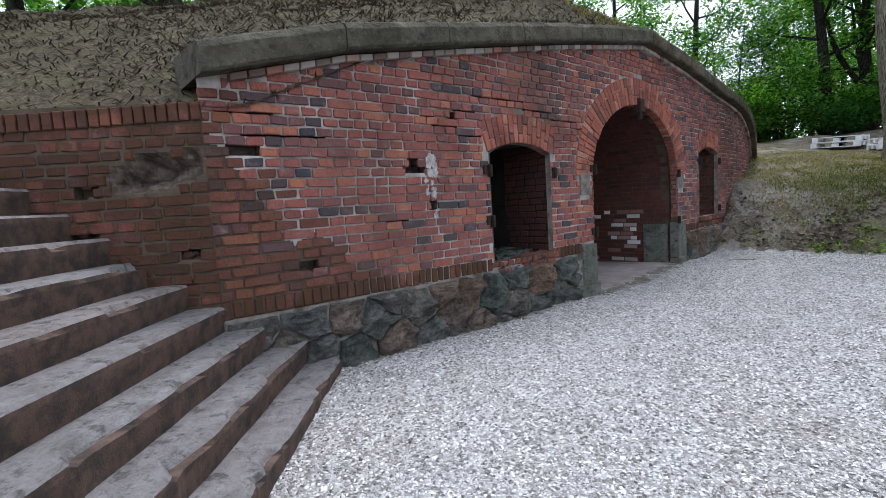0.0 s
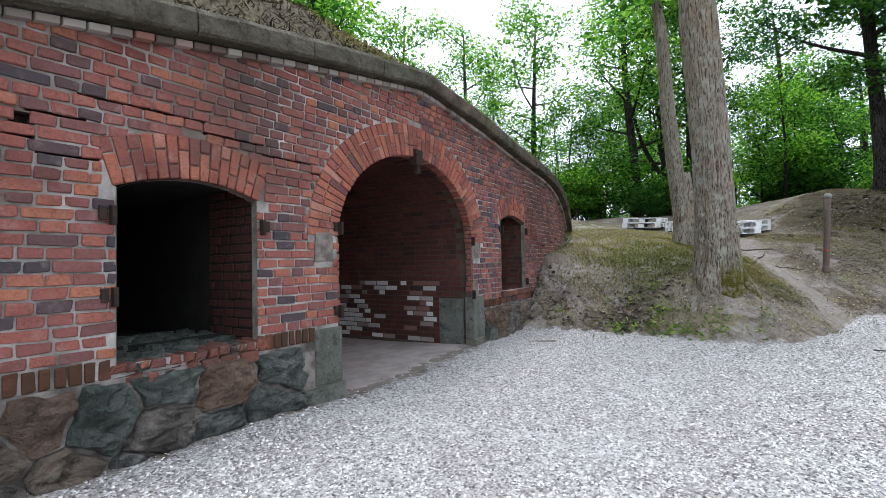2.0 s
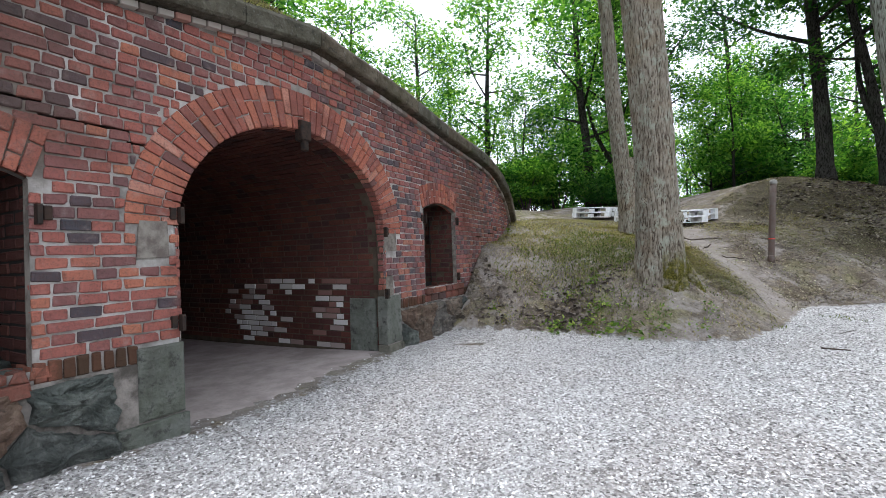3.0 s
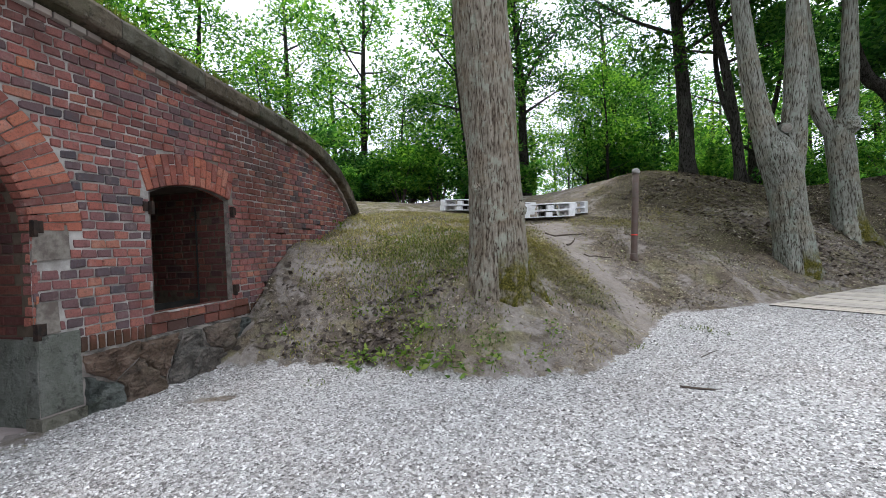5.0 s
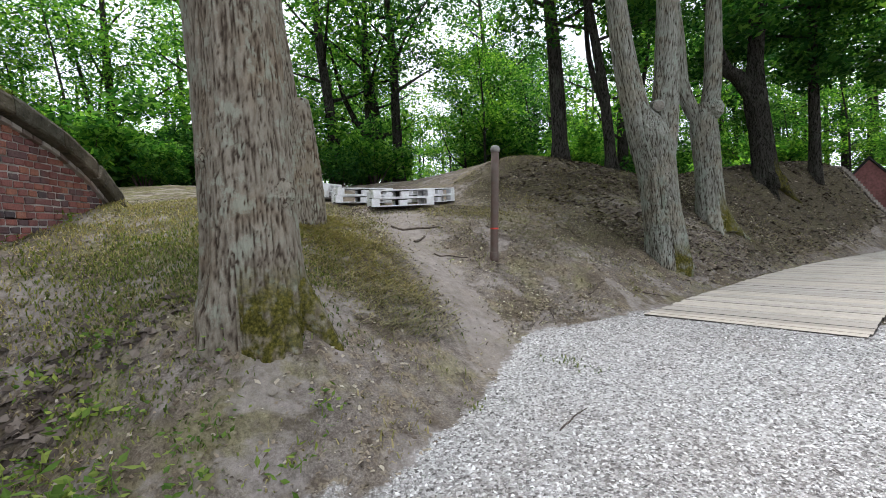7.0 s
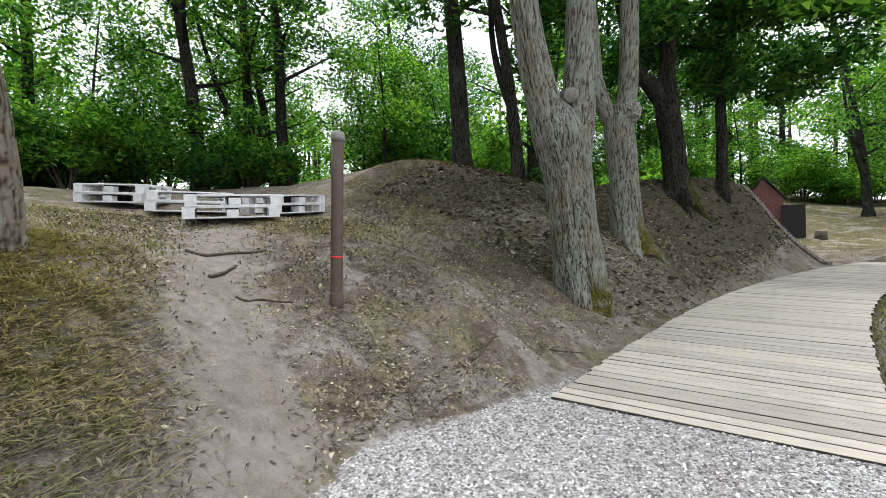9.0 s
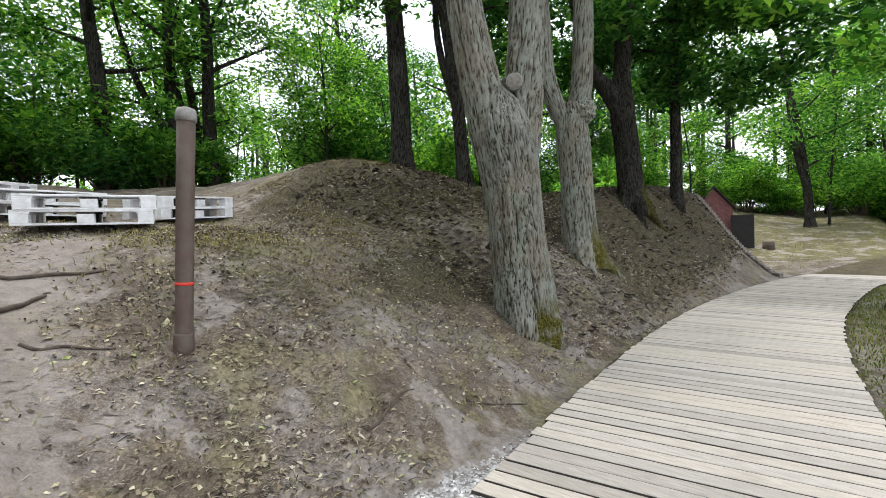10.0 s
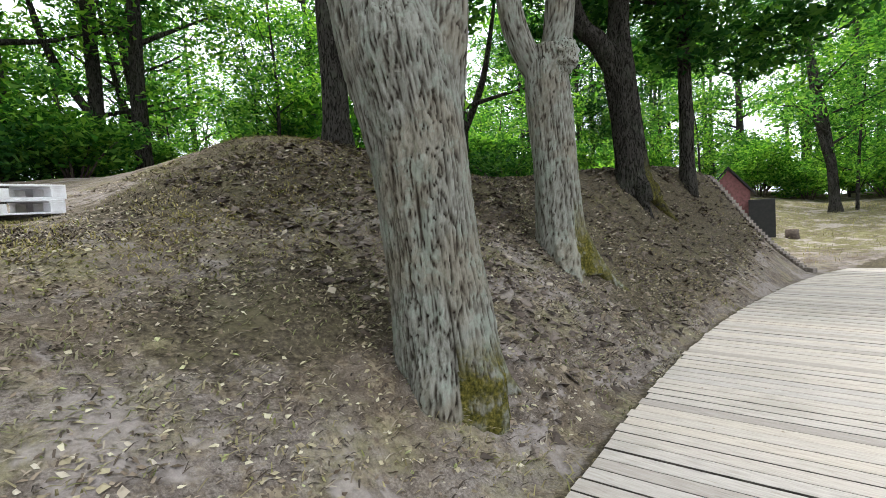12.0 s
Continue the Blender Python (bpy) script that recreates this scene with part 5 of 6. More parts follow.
def limbs(shape, axis_at, height, r, n, reach, seed, start=0.5):
    """Boughs off a trunk; returns where they end."""
    rr = random.Random(seed)
    tips = []
    for i in range(n):
        h = height * (start + (0.97 - start) * (i + rr.random() * 0.6) / n)
        a = i * 2.4 + rr.uniform(-0.5, 0.5)
        ln = reach * rr.uniform(0.6, 1.0) * (1.15 - 0.5 * h / height)
        p0 = axis_at(h)
        p2 = p0 + Vector((math.cos(a) * ln, math.sin(a) * ln, ln * rr.uniform(0.25, 0.7)))
        p1 = p0.lerp(p2, 0.5) + Vector((rr.uniform(-0.2, 0.2), rr.uniform(-0.2, 0.2), rr.uniform(-0.25, 0.1) * ln * 0.4))
        q = r * 0.42 * (1.1 - 0.6 * h / height)
        shape.add(*tube(bend([p0, p1, p2], 7), lerp_list([q, q * 0.6, q * 0.15], 7), 6, 0.1, 2, i))
        tips += [p1.lerp(p2, 0.3), p2]
    return tips


def forest_tree(name, x, y, height, r, lean, seed, mat_leaf, leaves=5200, crown_start=0.35, spread=2.6, size=0.13, fork=False, label="slim dark forest tree with a loose green crown"):
    rr = random.Random(seed)
    ob = tagged(new(name), label, "tree", group="trees of the wood")
    s = Shape()
    pts = [(0, 0, -0.3), (lean[0] * 0.1, lean[1] * 0.1, height * 0.2), (lean[0] * 0.4 + rr.uniform(-0.2, 0.2), lean[1] * 0.4, height * 0.5), (lean[0], lean[1], height)]
    s.add(*tube(bend(pts, 18), lerp_list([r * 1.15, r * 0.95, r * 0.75, r * 0.15], 18), 10, 0.12, 2.0, seed, flare=0.35))
    if fork:
        f0 = Vector(bend(pts, 60)[15])
        f1 = f0 + Vector((-lean[0] - 1.2, 0.8, height * 0.45))
        s.add(*tube(bend([f0, f0.lerp(f1, 0.4) + Vector((-0.3, 0.1, -0.2)), f1], 12), lerp_list([r * 0.7, r * 0.5, r * 0.12], 12), 8, 0.12, 2, seed + 3))
    line = bend(pts, 60)
    tips = limbs(s, lambda h: min(line, key=lambda q: abs(q.z - h)), height, r, 15, spread, seed, crown_start)
    me = s.mesh("trunk", M_BARK_DARK, True)
    me.attributes.new("moss", 'FLOAT', 'POINT')
    part("trunk", me, ob)
    tips = [t + Vector((rr.uniform(-.3, .3), rr.uniform(-.3, .3), rr.uniform(-.2, .3))) for t in tips]
    tips.append(Vector((lean[0], lean[1], height)))
    part("crown", leaf_cloud("crown", tips, [rr.uniform(0.55, 1.15) * spread * 0.4 for _ in tips], int(leaves * 1.4), size, mat_leaf, seed, 0.4, True), ob, "loose leafy crown")
    ob.matrix_basis = pose(x, y, gz(x, y))
    return ob


def bush(x, y, seed, mat, h=1.6, w=1.5, leaves=2600):
    rr = random.Random(seed)
    ob = tagged(new("bush"), "dense green undergrowth bush at the wood's edge", "bush", group="undergrowth of the wood")
    s, tips = Shape(), []
    for i in range(9):
        a = i * 0.7 + rr.random()
        p = Vector((math.cos(a) * w * rr.uniform(0.2, 0.9), math.sin(a) * w * rr.uniform(0.2, 0.9), h * rr.uniform(0.5, 1.0)))
        s.add(*tube(bend([(p.x * 0.1, p.y * 0.1, -0.1), (p.x * 0.5, p.y * 0.5, p.z * 0.6), p], 6), lerp_list([0.025, 0.016, 0.005], 6), 5))
        tips += [p, Vector((p.x * 0.8, p.y * 0.8, p.z * 0.5))]
    part("stem", s.mesh("stem", M_STICK), ob)
    part("foliage", leaf_cloud("foliage", tips, [rr.uniform(0.35, 0.7) * w * 0.6 for _ in tips], int(leaves * 1.8), 0.085, mat, seed, 0.4, True), ob)
    ob.matrix_basis = pose(x, y, gz(x, y))
    return ob


def carve(verts, path, seg, seed, depth, k=17.0):
    """Cuts bark furrows into a limb; returns its points and how high each stands between crack (0) and ridge (1)."""
    out, marks = [], []
    for i, v in enumerate(verts):
        c = path[i // seg]
        d = v - c
        r = d.length
        d = d / (r or 1)
        w = 0.9 * noise.noise(Vector((d.x * 4, d.y * 4, c.z * 5 + seed)))
        a = abs(noise.noise(Vector((d.x * k + w, d.y * k + w, c.z * 2.6 + seed * 3.1))))
        e = abs(noise.noise(Vector((d.x * k * 0.7 - w, d.y * k * 0.7, c.z * 4.2 + seed * 1.3))))
        b = abs(noise.noise(Vector((d.x * k * 0.5 + w, d.y * k * 0.5, c.z * 15 + seed * 1.7))))
        m = min(1.0, a / 0.15) ** 0.8 * (0.65 + 0.35 * min(1.0, e / 0.12)) * (0.8 + 0.2 * min(1.0, b / 0.1))
        m = m * (0.88 + 0.2 * noise.noise(Vector((d.x * 9, d.y * 9, c.z * 9))))
        m = max(0.0, min(1.0, m))
        marks.append(m)
        out.append(c + d * (r + depth * (m - 0.65) * min(1.0, r / 0.25)))
    return out, marks


def bark_marks(me, moss, cut=None):
    n = len(me.vertices)
    me.attributes.new("moss", 'FLOAT', 'POINT').data.foreach_set("value", moss)
    me.attributes.new("furrow", 'FLOAT', 'POINT').data.foreach_set("value", cut or [min(1.0, abs(noise.noise(Vector((q.co.x * 42, q.co.y * 42, q.co.z * 12)))) / 0.14) for q in me.vertices])


def grown_tree(name, label, x, y, r, trunk_pts, trunk_r, boughs, seed, mat, moss_h=0.0, seg=120, rings=170, crown=None, knots=(), roots=(), stubs=(), flare=0.3, grain=0.022, rise=0.42):
    """A big tree close by. Points are offsets from its foot."""
    z0 = gz(x, y)
    ob = tagged(new(name), label, "tree")
    ob.matrix_basis = pose(x, y, z0)
    path = bend(trunk_pts, rings)
    v, f = tube(path, lerp_list(trunk_r, rings), seg, 0.1, 1.6, seed, flute=0.03, flare=flare)
    v, cut = carve(v, path, seg, seed, grain)
    me = mesh_from("trunk", v, f, mat, True)
    bark_marks(me, [min(1.0, max(0.0, 1.25 * (1 - q[2] / moss_h))) * (0.5 + 0.5 * math.copysign(1, q[0] * 0.9 - q[1] * 0.5)) if moss_h else 0.0 for q in v], cut)
    part("trunk", me, ob)
    for i, (pts, rad) in enumerate(boughs):
        n, around = rings // 2, seg // 2
        line = bend(pts, n)
        v, f = tube(line, lerp_list(rad, n), around, 0.1, 1.8, seed + i * 5 + 1, flute=0.03)
        v, cut = carve(v, line, around, seed + i, grain * 0.8, 11.0)
        bme = mesh_from("bough", v, f, mat, True)
        bark_marks(bme, [0.0] * len(v), cut)
        part("bough", bme, ob)
    for k, (ang, ln, thick, mossy) in enumerate(roots):
        ca, sa = math.cos(radians(ang)), math.sin(radians(ang))
        pts = []
        for f in (0.0, 0.35, 0.7, 1.0):
            q = r * 0.55 + ln * f
            px, py = x + ca * q, y + sa * q
            pts.append((ca * q, sa * q, (gz(px, py) - z0) + rise * (1 - f) ** 2.2 - 0.05 * f))
        v, f = tube(bend(pts, 16), lerp_list([thick, thick * 0.85, thick * 0.55, thick * 0.25], 16), 14, 0.25, 3, seed + k)
        rme = mesh_from("root", v, f, mat, True)
        bark_marks(rme, [mossy] * len(v))
        part("root", rme, ob, "root flare covered with yellow-green moss" if mossy else "")
    for kx, ky, kz, kr, label2 in knots:
        bm = bmesh.new()
        bmesh.ops.create_icosphere(bm, subdivisions=5, radius=kr)
        for q in bm.verts:
            q.co *= 1 + 0.35 * noise.noise(q.co * (2.5 / kr) + Vector((seed, kx, kz))) - 0.2 * max(0.0, 0.3 - abs(noise.noise(q.co * (4 / kr))))
            q.co.z *= 1.25
            q.co += Vector((kx, ky, kz))
        kme = bpy.data.meshes.new("burl")
        bm.to_mesh(kme)
        bm.free()
        kme.materials.append(mat)
        kme.polygons.foreach_set("use_smooth", [True] * len(kme.polygons))
        bark_marks(kme, [0.0] * len(kme.vertices))
        part("burl", kme, ob, label2)
    for at, way, sr in stubs:
        a, d = Vector(at), Vector(way).normalized()
        pts = [tuple(a + d * q) for q in (-0.16, -0.05, 0.02, 0.06, 0.065)]
        v, f = tube(pts, [sr * 1.7, sr * 1.35, sr * 1.12, sr * 1.08, sr * 0.95], 20, 0.12, 4, seed)
        sme = mesh_from("branch_stub", v, f, mat, True)
        bark_marks(sme, [0.0] * len(v))
        stub = part("branch_stub", sme, ob)
        v, f = tube([tuple(a + d * q) for q in (0.05, 0.068, 0.072)], [sr * 0.95, sr * 0.93, sr * 0.85], 20, 0.08, 4, seed)
        part("cut_face", mesh_from("cut_face", v, f, M_CUT_OLD), stub, "weathered sawn face of a cut branch")
    if crown:
        cs, rs, n, size, lm = crown
        part("crown", leaf_cloud("crown", cs, rs, n, size, lm, seed), ob, "leafy green crown")
    return ob


def crown_at(cx, cy, cz, w, h, n, seed):
    rr = random.Random(seed)
    cs = [(cx + rr.gauss(0, w * 0.5), cy + rr.gauss(0, w * 0.5), cz + rr.uniform(-h, h)) for _ in range(n)]
    return cs, [rr.uniform(0.5, 1.0) for _ in cs]


def make_near_trees():
    cs, rs = crown_at(0, 0.5, 8.0, 4.0, 1.6, 34, 1)
    grown_tree("tree", "stout grey-barked tree with a mossy foot on the grassy bank", 6.74, 8.98, 0.31, [(0, 0, -0.7), (0.0, 0, 0.2), (-0.01, 0, 1.2), (-0.05, 0.02, 2.6), (-0.12, 0.1, 4.5), (-0.2, 0.2, 7.5)],
               [0.37, 0.335, 0.3, 0.285, 0.27, 0.17], [([(-0.1, 0.1, 5.2), (1.2, 0.6, 6.5), (2.2, 1.2, 8.2)], [0.13, 0.09, 0.03]), ([(-0.1, 0.1, 5.6), (-1.2, 0.8, 6.8), (-2.0, 1.6, 8.6)], [0.13, 0.09, 0.03])],
               3, M_BARK_BROWN, 0.3, seg=200, rings=330, flare=0.16, rise=0.2, grain=0.016, crown=(cs, rs, 5000, 0.1, M_LEAF), knots=((0.16, -0.22, 0.75, 0.09, "gnarled bark burl"), (-0.28, -0.1, 1.0, 0.05, "")),
               roots=((-32, 0.4, 0.16, 1.0), (-68, 0.26, 0.15, 0.9), (-115, 0.14, 0.15, 0.3), (175, 0.16, 0.15, 0.0), (8, 0.3, 0.17, 1.0), (90, 0.3, 0.16, 0.0)))
    cs, rs = crown_at(0, 0.8, 8.0, 3.0, 1.4, 24, 2)
    grown_tree("tree", "old forked grey tree with a sawn knot on the slope", 13.76, 10.09, 0.3, [(0.06, -0.06, -0.7), (0.03, -0.03, 0.15), (-0.02, 0.0, 0.8), (-0.1, 0.03, 1.6), (-0.18, 0.08, 2.1), (-0.2, 0.1, 2.4), (-0.2, 0.1, 2.6)],
               [0.36, 0.32, 0.3, 0.32, 0.35, 0.25, 0.05], [([(-0.1, 0.07, 1.1), (-0.27, 0.19, 2.2), (-0.47, 0.35, 3.6), (-0.66, 0.55, 6.5)], [0.17, 0.24, 0.19, 0.11]), ([(-0.06, 0.0, 1.1), (0.02, -0.04, 2.2), (0.12, -0.1, 3.6), (0.24, -0.12, 6.5)], [0.17, 0.23, 0.19, 0.11])],
               9, M_BARK, 0.3, seg=210, rings=330, flare=0.14, grain=0.026, crown=(cs, rs, 3600, 0.1, M_LEAF_DARK), knots=((-0.36, -0.04, 2.2, 0.12, "rough burl below the fork"), (-0.4, -0.02, 1.98, 0.08, "rough burl below the fork")), stubs=(((-0.18, -0.09, 2.6), (-0.78, -0.56, -0.1), 0.085),),
               roots=((-30, 0.4, 0.18, 0.75), (-85, 0.1, 0.15, 0.0), (5, 0.36, 0.19, 0.75)))
    cs, rs = crown_at(0, 0.5, 7.5, 3.0, 1.5, 24, 5)
    grown_tree("tree", "grey leaning tree with a forked top on the embankment", 17.0, 10.85, 0.27, [(0.05, -0.05, -0.3), (0.02, 0, 0.2), (-0.05, 0.02, 1.2), (-0.12, 0.05, 2.1), (-0.12, 0.06, 2.6)],
               [0.33, 0.3, 0.27, 0.27, 0.24], [([(-0.12, 0.1, 2.2), (-0.45, 0.3, 2.9), (-0.5, 0.4, 4.2), (-0.7, 0.5, 7)], [0.17, 0.16, 0.14, 0.08]), ([(-0.1, 0.0, 2.2), (0.0, -0.1, 3.0), (0.0, -0.15, 4.5), (0.15, -0.2, 7)], [0.2, 0.18, 0.16, 0.09])],
               15, M_BARK, 0.7, crown=(cs, rs, 3600, 0.1, M_LEAF_DARK), knots=((-0.1, -0.2, 2.45, 0.16, "rough bark burl"),), rings=110, roots=((-50, 0.7, 0.13, 0.9), (-130, 0.4, 0.12, 0.0), (-15, 0.5, 0.12, 0.7)))
    cs, rs = crown_at(3.0, -0.8, 4.9, 4.6, 1.7, 46, 6)
    grown_tree("tree", "gnarled dark tree with a low crooked bough on the embankment", 21.4, 11.45, 0.3, [(0.05, -0.05, -0.3), (0.0, 0, 0.3), (-0.12, 0.05, 1.4), (-0.28, 0.1, 2.4), (-0.25, 0.1, 3.4), (-0.2, 0.0, 5.2), (0.3, 0, 8)],
               [0.38, 0.33, 0.29, 0.29, 0.2, 0.2, 0.1], [([(-0.3, 0.1, 2.2), (-0.7, 0.35, 2.9), (-1.1, 0.6, 3.4), (-1.5, 0.9, 5.5)], [0.2, 0.19, 0.15, 0.08]), ([(-0.2, 0, 4.8), (0.4, -0.1, 5.6), (0.9, -0.2, 7.5)], [0.13, 0.1, 0.04])],
               19, M_BARK_DARK, 0.7, crown=(cs, rs, 17000, 0.11, M_LEAF_DARK), rings=110, roots=((-60, 0.7, 0.14, 0.8), (-130, 0.5, 0.13, 0.0)))


def make_leaning_tree():
    cs, rs = crown_at(-0.6, 0.4, 7.6, 2.6, 1.2, 20, 8)
    grown_tree("tree", "grey leaning tree with a broken second stem behind the bank", 7.95, 11.75, 0.2, [(0, 0, -0.3), (-0.02, 0, 0.6), (-0.1, 0.03, 1.5), (-0.22, 0.08, 3.0), (-0.3, 0.15, 5.0), (-0.6, 0.3, 7.8)],
               [0.22, 0.19, 0.17, 0.155, 0.13, 0.05], [([(0.14, -0.02, -0.2), (0.13, 0.0, 0.5), (0.1, 0.02, 1.1), (0.06, 0.03, 1.62)], [0.2, 0.19, 0.17, 0.14])], 27, M_BARK_BROWN,
               crown=(cs, rs, 4200, 0.09, M_LEAF), flare=0.2)


make_near_trees()
make_leaning_tree()


def make_wood():
    A = forest_tree("forest_tree", 16.34, 14.6, 13, 0.21, (-0.5, 0.3), 41, M_LEAF_DARK, 12000, 0.27, 3.6, 0.105, label="dark straight tree on the crest of the mound")
    B = forest_tree("forest_tree", 16.95, 13.35, 11, 0.14, (-1.6, 1.0), 42, M_LEAF_DARK, 10000, 0.3, 3.2, 0.105, True, label="dark crooked tree behind the mound")
    C = forest_tree("forest_tree", 12.9, 23.0, 13, 0.21, (-0.4, 0.2), 43, M_LEAF, 4940, 0.25, 3.6, 0.122)
    D = forest_tree("forest_tree", 9.0, 27.0, 12, 0.18, (0.5, 0.4), 44, M_LEAF, 4940, 0.12, 3.8, 0.130)
    E = forest_tree("forest_tree", 15.0, 24.1, 12.5, 0.2, (0.4, 0.2), 45, M_LEAF, 4940, 0.14, 3.4, 0.122, True)
    F = forest_tree("forest_tree", 15.9, 23.2, 12, 0.22, (-0.4, 0.3), 46, M_LEAF_DARK, 4750, 0.3, 3.4, 0.115)
    G = forest_tree("forest_tree", 23.6, 10.95, 13, 0.15, (0.2, 0.1), 47, M_LEAF_DARK, 12500, 0.26, 4.0, 0.12, label="dark slim tree on the embankment's edge")
    H = forest_tree("forest_tree", 37.0, 8.6, 12, 0.18, (-0.3, 1.6), 48, M_LEAF, 4940, 0.22, 3.4, 0.115, True)
    kinds = [C, D, E, F, G, H]
    rr = random.Random(77)
    spots = []
    # a belt of wood round the north and east
    for i in range(66):
        a = radians(rr.uniform(-14, 158) if i < 50 else rr.uniform(-12, 26))
        d = rr.uniform(22, 46) if i > 12 else rr.uniform(17, 26)
        x, y = 9 + math.cos(a) * d, 5 + math.sin(a) * d
        u, v = to_uv(x, y)
        if u < 7 and v < 1 and v > -9:
            continue
        if 24 < x < 42 and y < 17:
            continue
        if any(math.hypot(x - p, y - q) < 1.6 for p, q in spots):
            continue
        spots.append((x, y))
        k = rr.choice(kinds)
        if x > 28 and y < 22:
            k = (C, E, G)[i % 3]
        turn = rr.uniform(0, 360)
        if not (2 < x < 15.5 and y < 31):
            copy_thing(k, pose(x, y, gz(x, y) - 0.1, 0, 0, turn))
    # young growth, leafy down to the ground
    y1 = forest_tree("sapling", 10.5, 25.5, 6.5, 0.06, (0.5, 0.3), 51, M_LEAF, 2850, 0.1, 1.9, 0.086, label="young leafy tree at the wood's edge")
    y2 = forest_tree("sapling", 19.0, 22.5, 5.5, 0.05, (-0.4, 0.3), 52, M_LEAF, 2660, 0.08, 1.8, 0.086, True, label="young leafy tree at the wood's edge")
    for i in range(44):
        a = radians(rr.uniform(-10, 150))
        d = rr.uniform(18.5, 38)
        x, y = 9 + math.cos(a) * d, 5 + math.sin(a) * d
        u, v = to_uv(x, y)
        if (u < 8 and -10 < v < 1) or (24 < x < 38 and y < 13):
            continue
        copy_thing(rr.choice((y1, y2)), pose(x, y, gz(x, y) - 0.05, 0, 0, rr.uniform(0, 360)))
    for x, y in ((-7.0, 9.0), (-10.0, 6.0), (-5.5, 12.5), (-12.0, 10.0)):
        copy_thing(kinds[1], pose(x, y, 3.6, 0, 0, x * 40))
    for i, (x, y) in enumerate(((1.5, 28.0), (5.8, 30.0), (-2.0, 26.0))):
        copy_thing((kinds[1], kinds[2])[i % 2], pose(x, y, gz(x, y) - 0.1, 0, 0, i * 71))
    b1, b2, b3 = bush(6.5, 21.5, 61, M_LEAF), bush(9.5, 22.4, 62, M_LEAF, 2.2, 1.7, 2400), bush(12.5, 21.5, 63, M_LEAF_DARK, 1.3, 1.6, 2000)
    for i in range(52):
        a = radians(rr.uniform(-16, 118))
        d = rr.uniform(17.5, 23) if i < 42 else rr.uniform(23, 34)
        x, y = 9 + math.cos(a) * d, 5 + math.sin(a) * d
        u, v = to_uv(x, y)
        if (u < 7 and -9 < v < 1) or (x < 36 and y < 13 and x > 20) or (abs(x - 15.5) < 4 and y < 19):
            continue
        s = rr.uniform(0.8, 1.7)
        copy_thing(rr.choice((b1, b2, b3)), pose(x, y, gz(x, y) - 0.05, 0, 0, rr.uniform(0, 360)) @ Matrix.Diagonal((s, s, s, 1)))


    # green edge beyond the open ground in the east
    for i in range(34):
        x, y = rr.uniform(37, 52), rr.uniform(-6, 24)
        if i % 3:
            s = rr.uniform(1.1, 2.0)
            copy_thing(rr.choice((b1, b2)), pose(x, y, gz(x, y) - 0.05, 0, 0, rr.uniform(0, 360)) @ Matrix.Diagonal((s, s, s, 1)))
        else:
            copy_thing(rr.choice((y1, y2)), pose(x, y, gz(x, y) - 0.05, 0, 0, rr.uniform(0, 360)))


make_wood()


def make_far_woods():
    """Distant wood behind the nearer trees: boles and leaves in one mass."""
    rr = random.Random(5)
    s, tips, rad = Shape(), [], []
    for i in range(120):
        a = radians(rr.uniform(-22, 165))
        d = rr.uniform(46, 75)
        x, y = 9 + math.cos(a) * d, 5 + math.sin(a) * d
        z, h = gz(x, y), rr.uniform(9, 15)
        s.add(*tube([(x, y, z - 0.3), (x + rr.uniform(-.3, .3), y, z + h * 0.5), (x + rr.uniform(-.8, .8), y, z + h)], [0.25, 0.18, 0.06], 6))
        for k in range(9):
            tips.append((x + rr.gauss(0, 1.8), y + rr.gauss(0, 1.8), z + h * rr.uniform(0.08, 1.05)))
            rad.append(rr.uniform(0.9, 1.9))
    ob = tagged(new("far_woods"), "distant green wood behind the nearer trees", "woods", kind="stuff")
    me = s.mesh("boles", M_BARK_DARK, True)
    me.attributes.new("moss", 'FLOAT', 'POINT')
    part("boles", me, ob)
    for mat, want in ((M_LEAF, False), (M_LEAF_DARK, True)):
        pick = [i for i, q in enumerate(tips) if (i % 4 == 0) == want]
        part("foliage", leaf_cloud("foliage", [tips[i] for i in pick], [rad[i] for i in pick], int(85000 * len(pick) / len(tips)), 0.25, mat, 71, 0.4, True), ob)


make_far_woods()


# ---- post ----
def make_post():
    x, y = 10.42, 10.72
    ob = tagged(new("post"), "brown painted steel post with grey cap and red ring", "post")
    ob.matrix_basis = pose(x, y, gz(x, y), 2.4, 2.0, 0)
    pts = [(0, 0, z) for z in (-0.25, 0.0, 0.04, 0.3, 0.8, 1.2, 1.55)]
    part("pipe", mesh_from("pipe", *tube(pts, [0.058] * 7, 24, 0.02), M_POST, True), ob)
    part("foot", mesh_from("foot", *tube([(0, 0, -0.1), (0, 0, 0.02), (0, 0, 0.1), (0, 0, 0.115)], [0.068, 0.066, 0.064, 0.058], 24, 0.03), M_POST, True), ob, "rusty sleeve at the post's foot")
    part("cap", mesh_from("cap", *tube([(0, 0, 1.55), (0, 0, 1.555), (0, 0, 1.6), (0, 0, 1.635), (0, 0, 1.645)], [0.05, 0.067, 0.068, 0.055, 0.03], 24), M_CAP, True), ob, "dull grey cap")
    part("ring", mesh_from("ring", *tube([(0, 0, 0.44), (0, 0, 0.45), (0, 0, 0.462)], [0.06, 0.0605, 0.06], 24), M_RED, True), ob, "thin red tape ring")


make_post()


# ---- pallets ----
def make_pallets():
    L, W, H = 1.22, 0.8, 0.16
    ob = tagged(new("pallet"), "white-painted worn timber pallet stacked on the bank", "pallet", group="white pallets")
    for i in range(5):
        y0 = -W / 2 + i * (W - 0.15) / 4
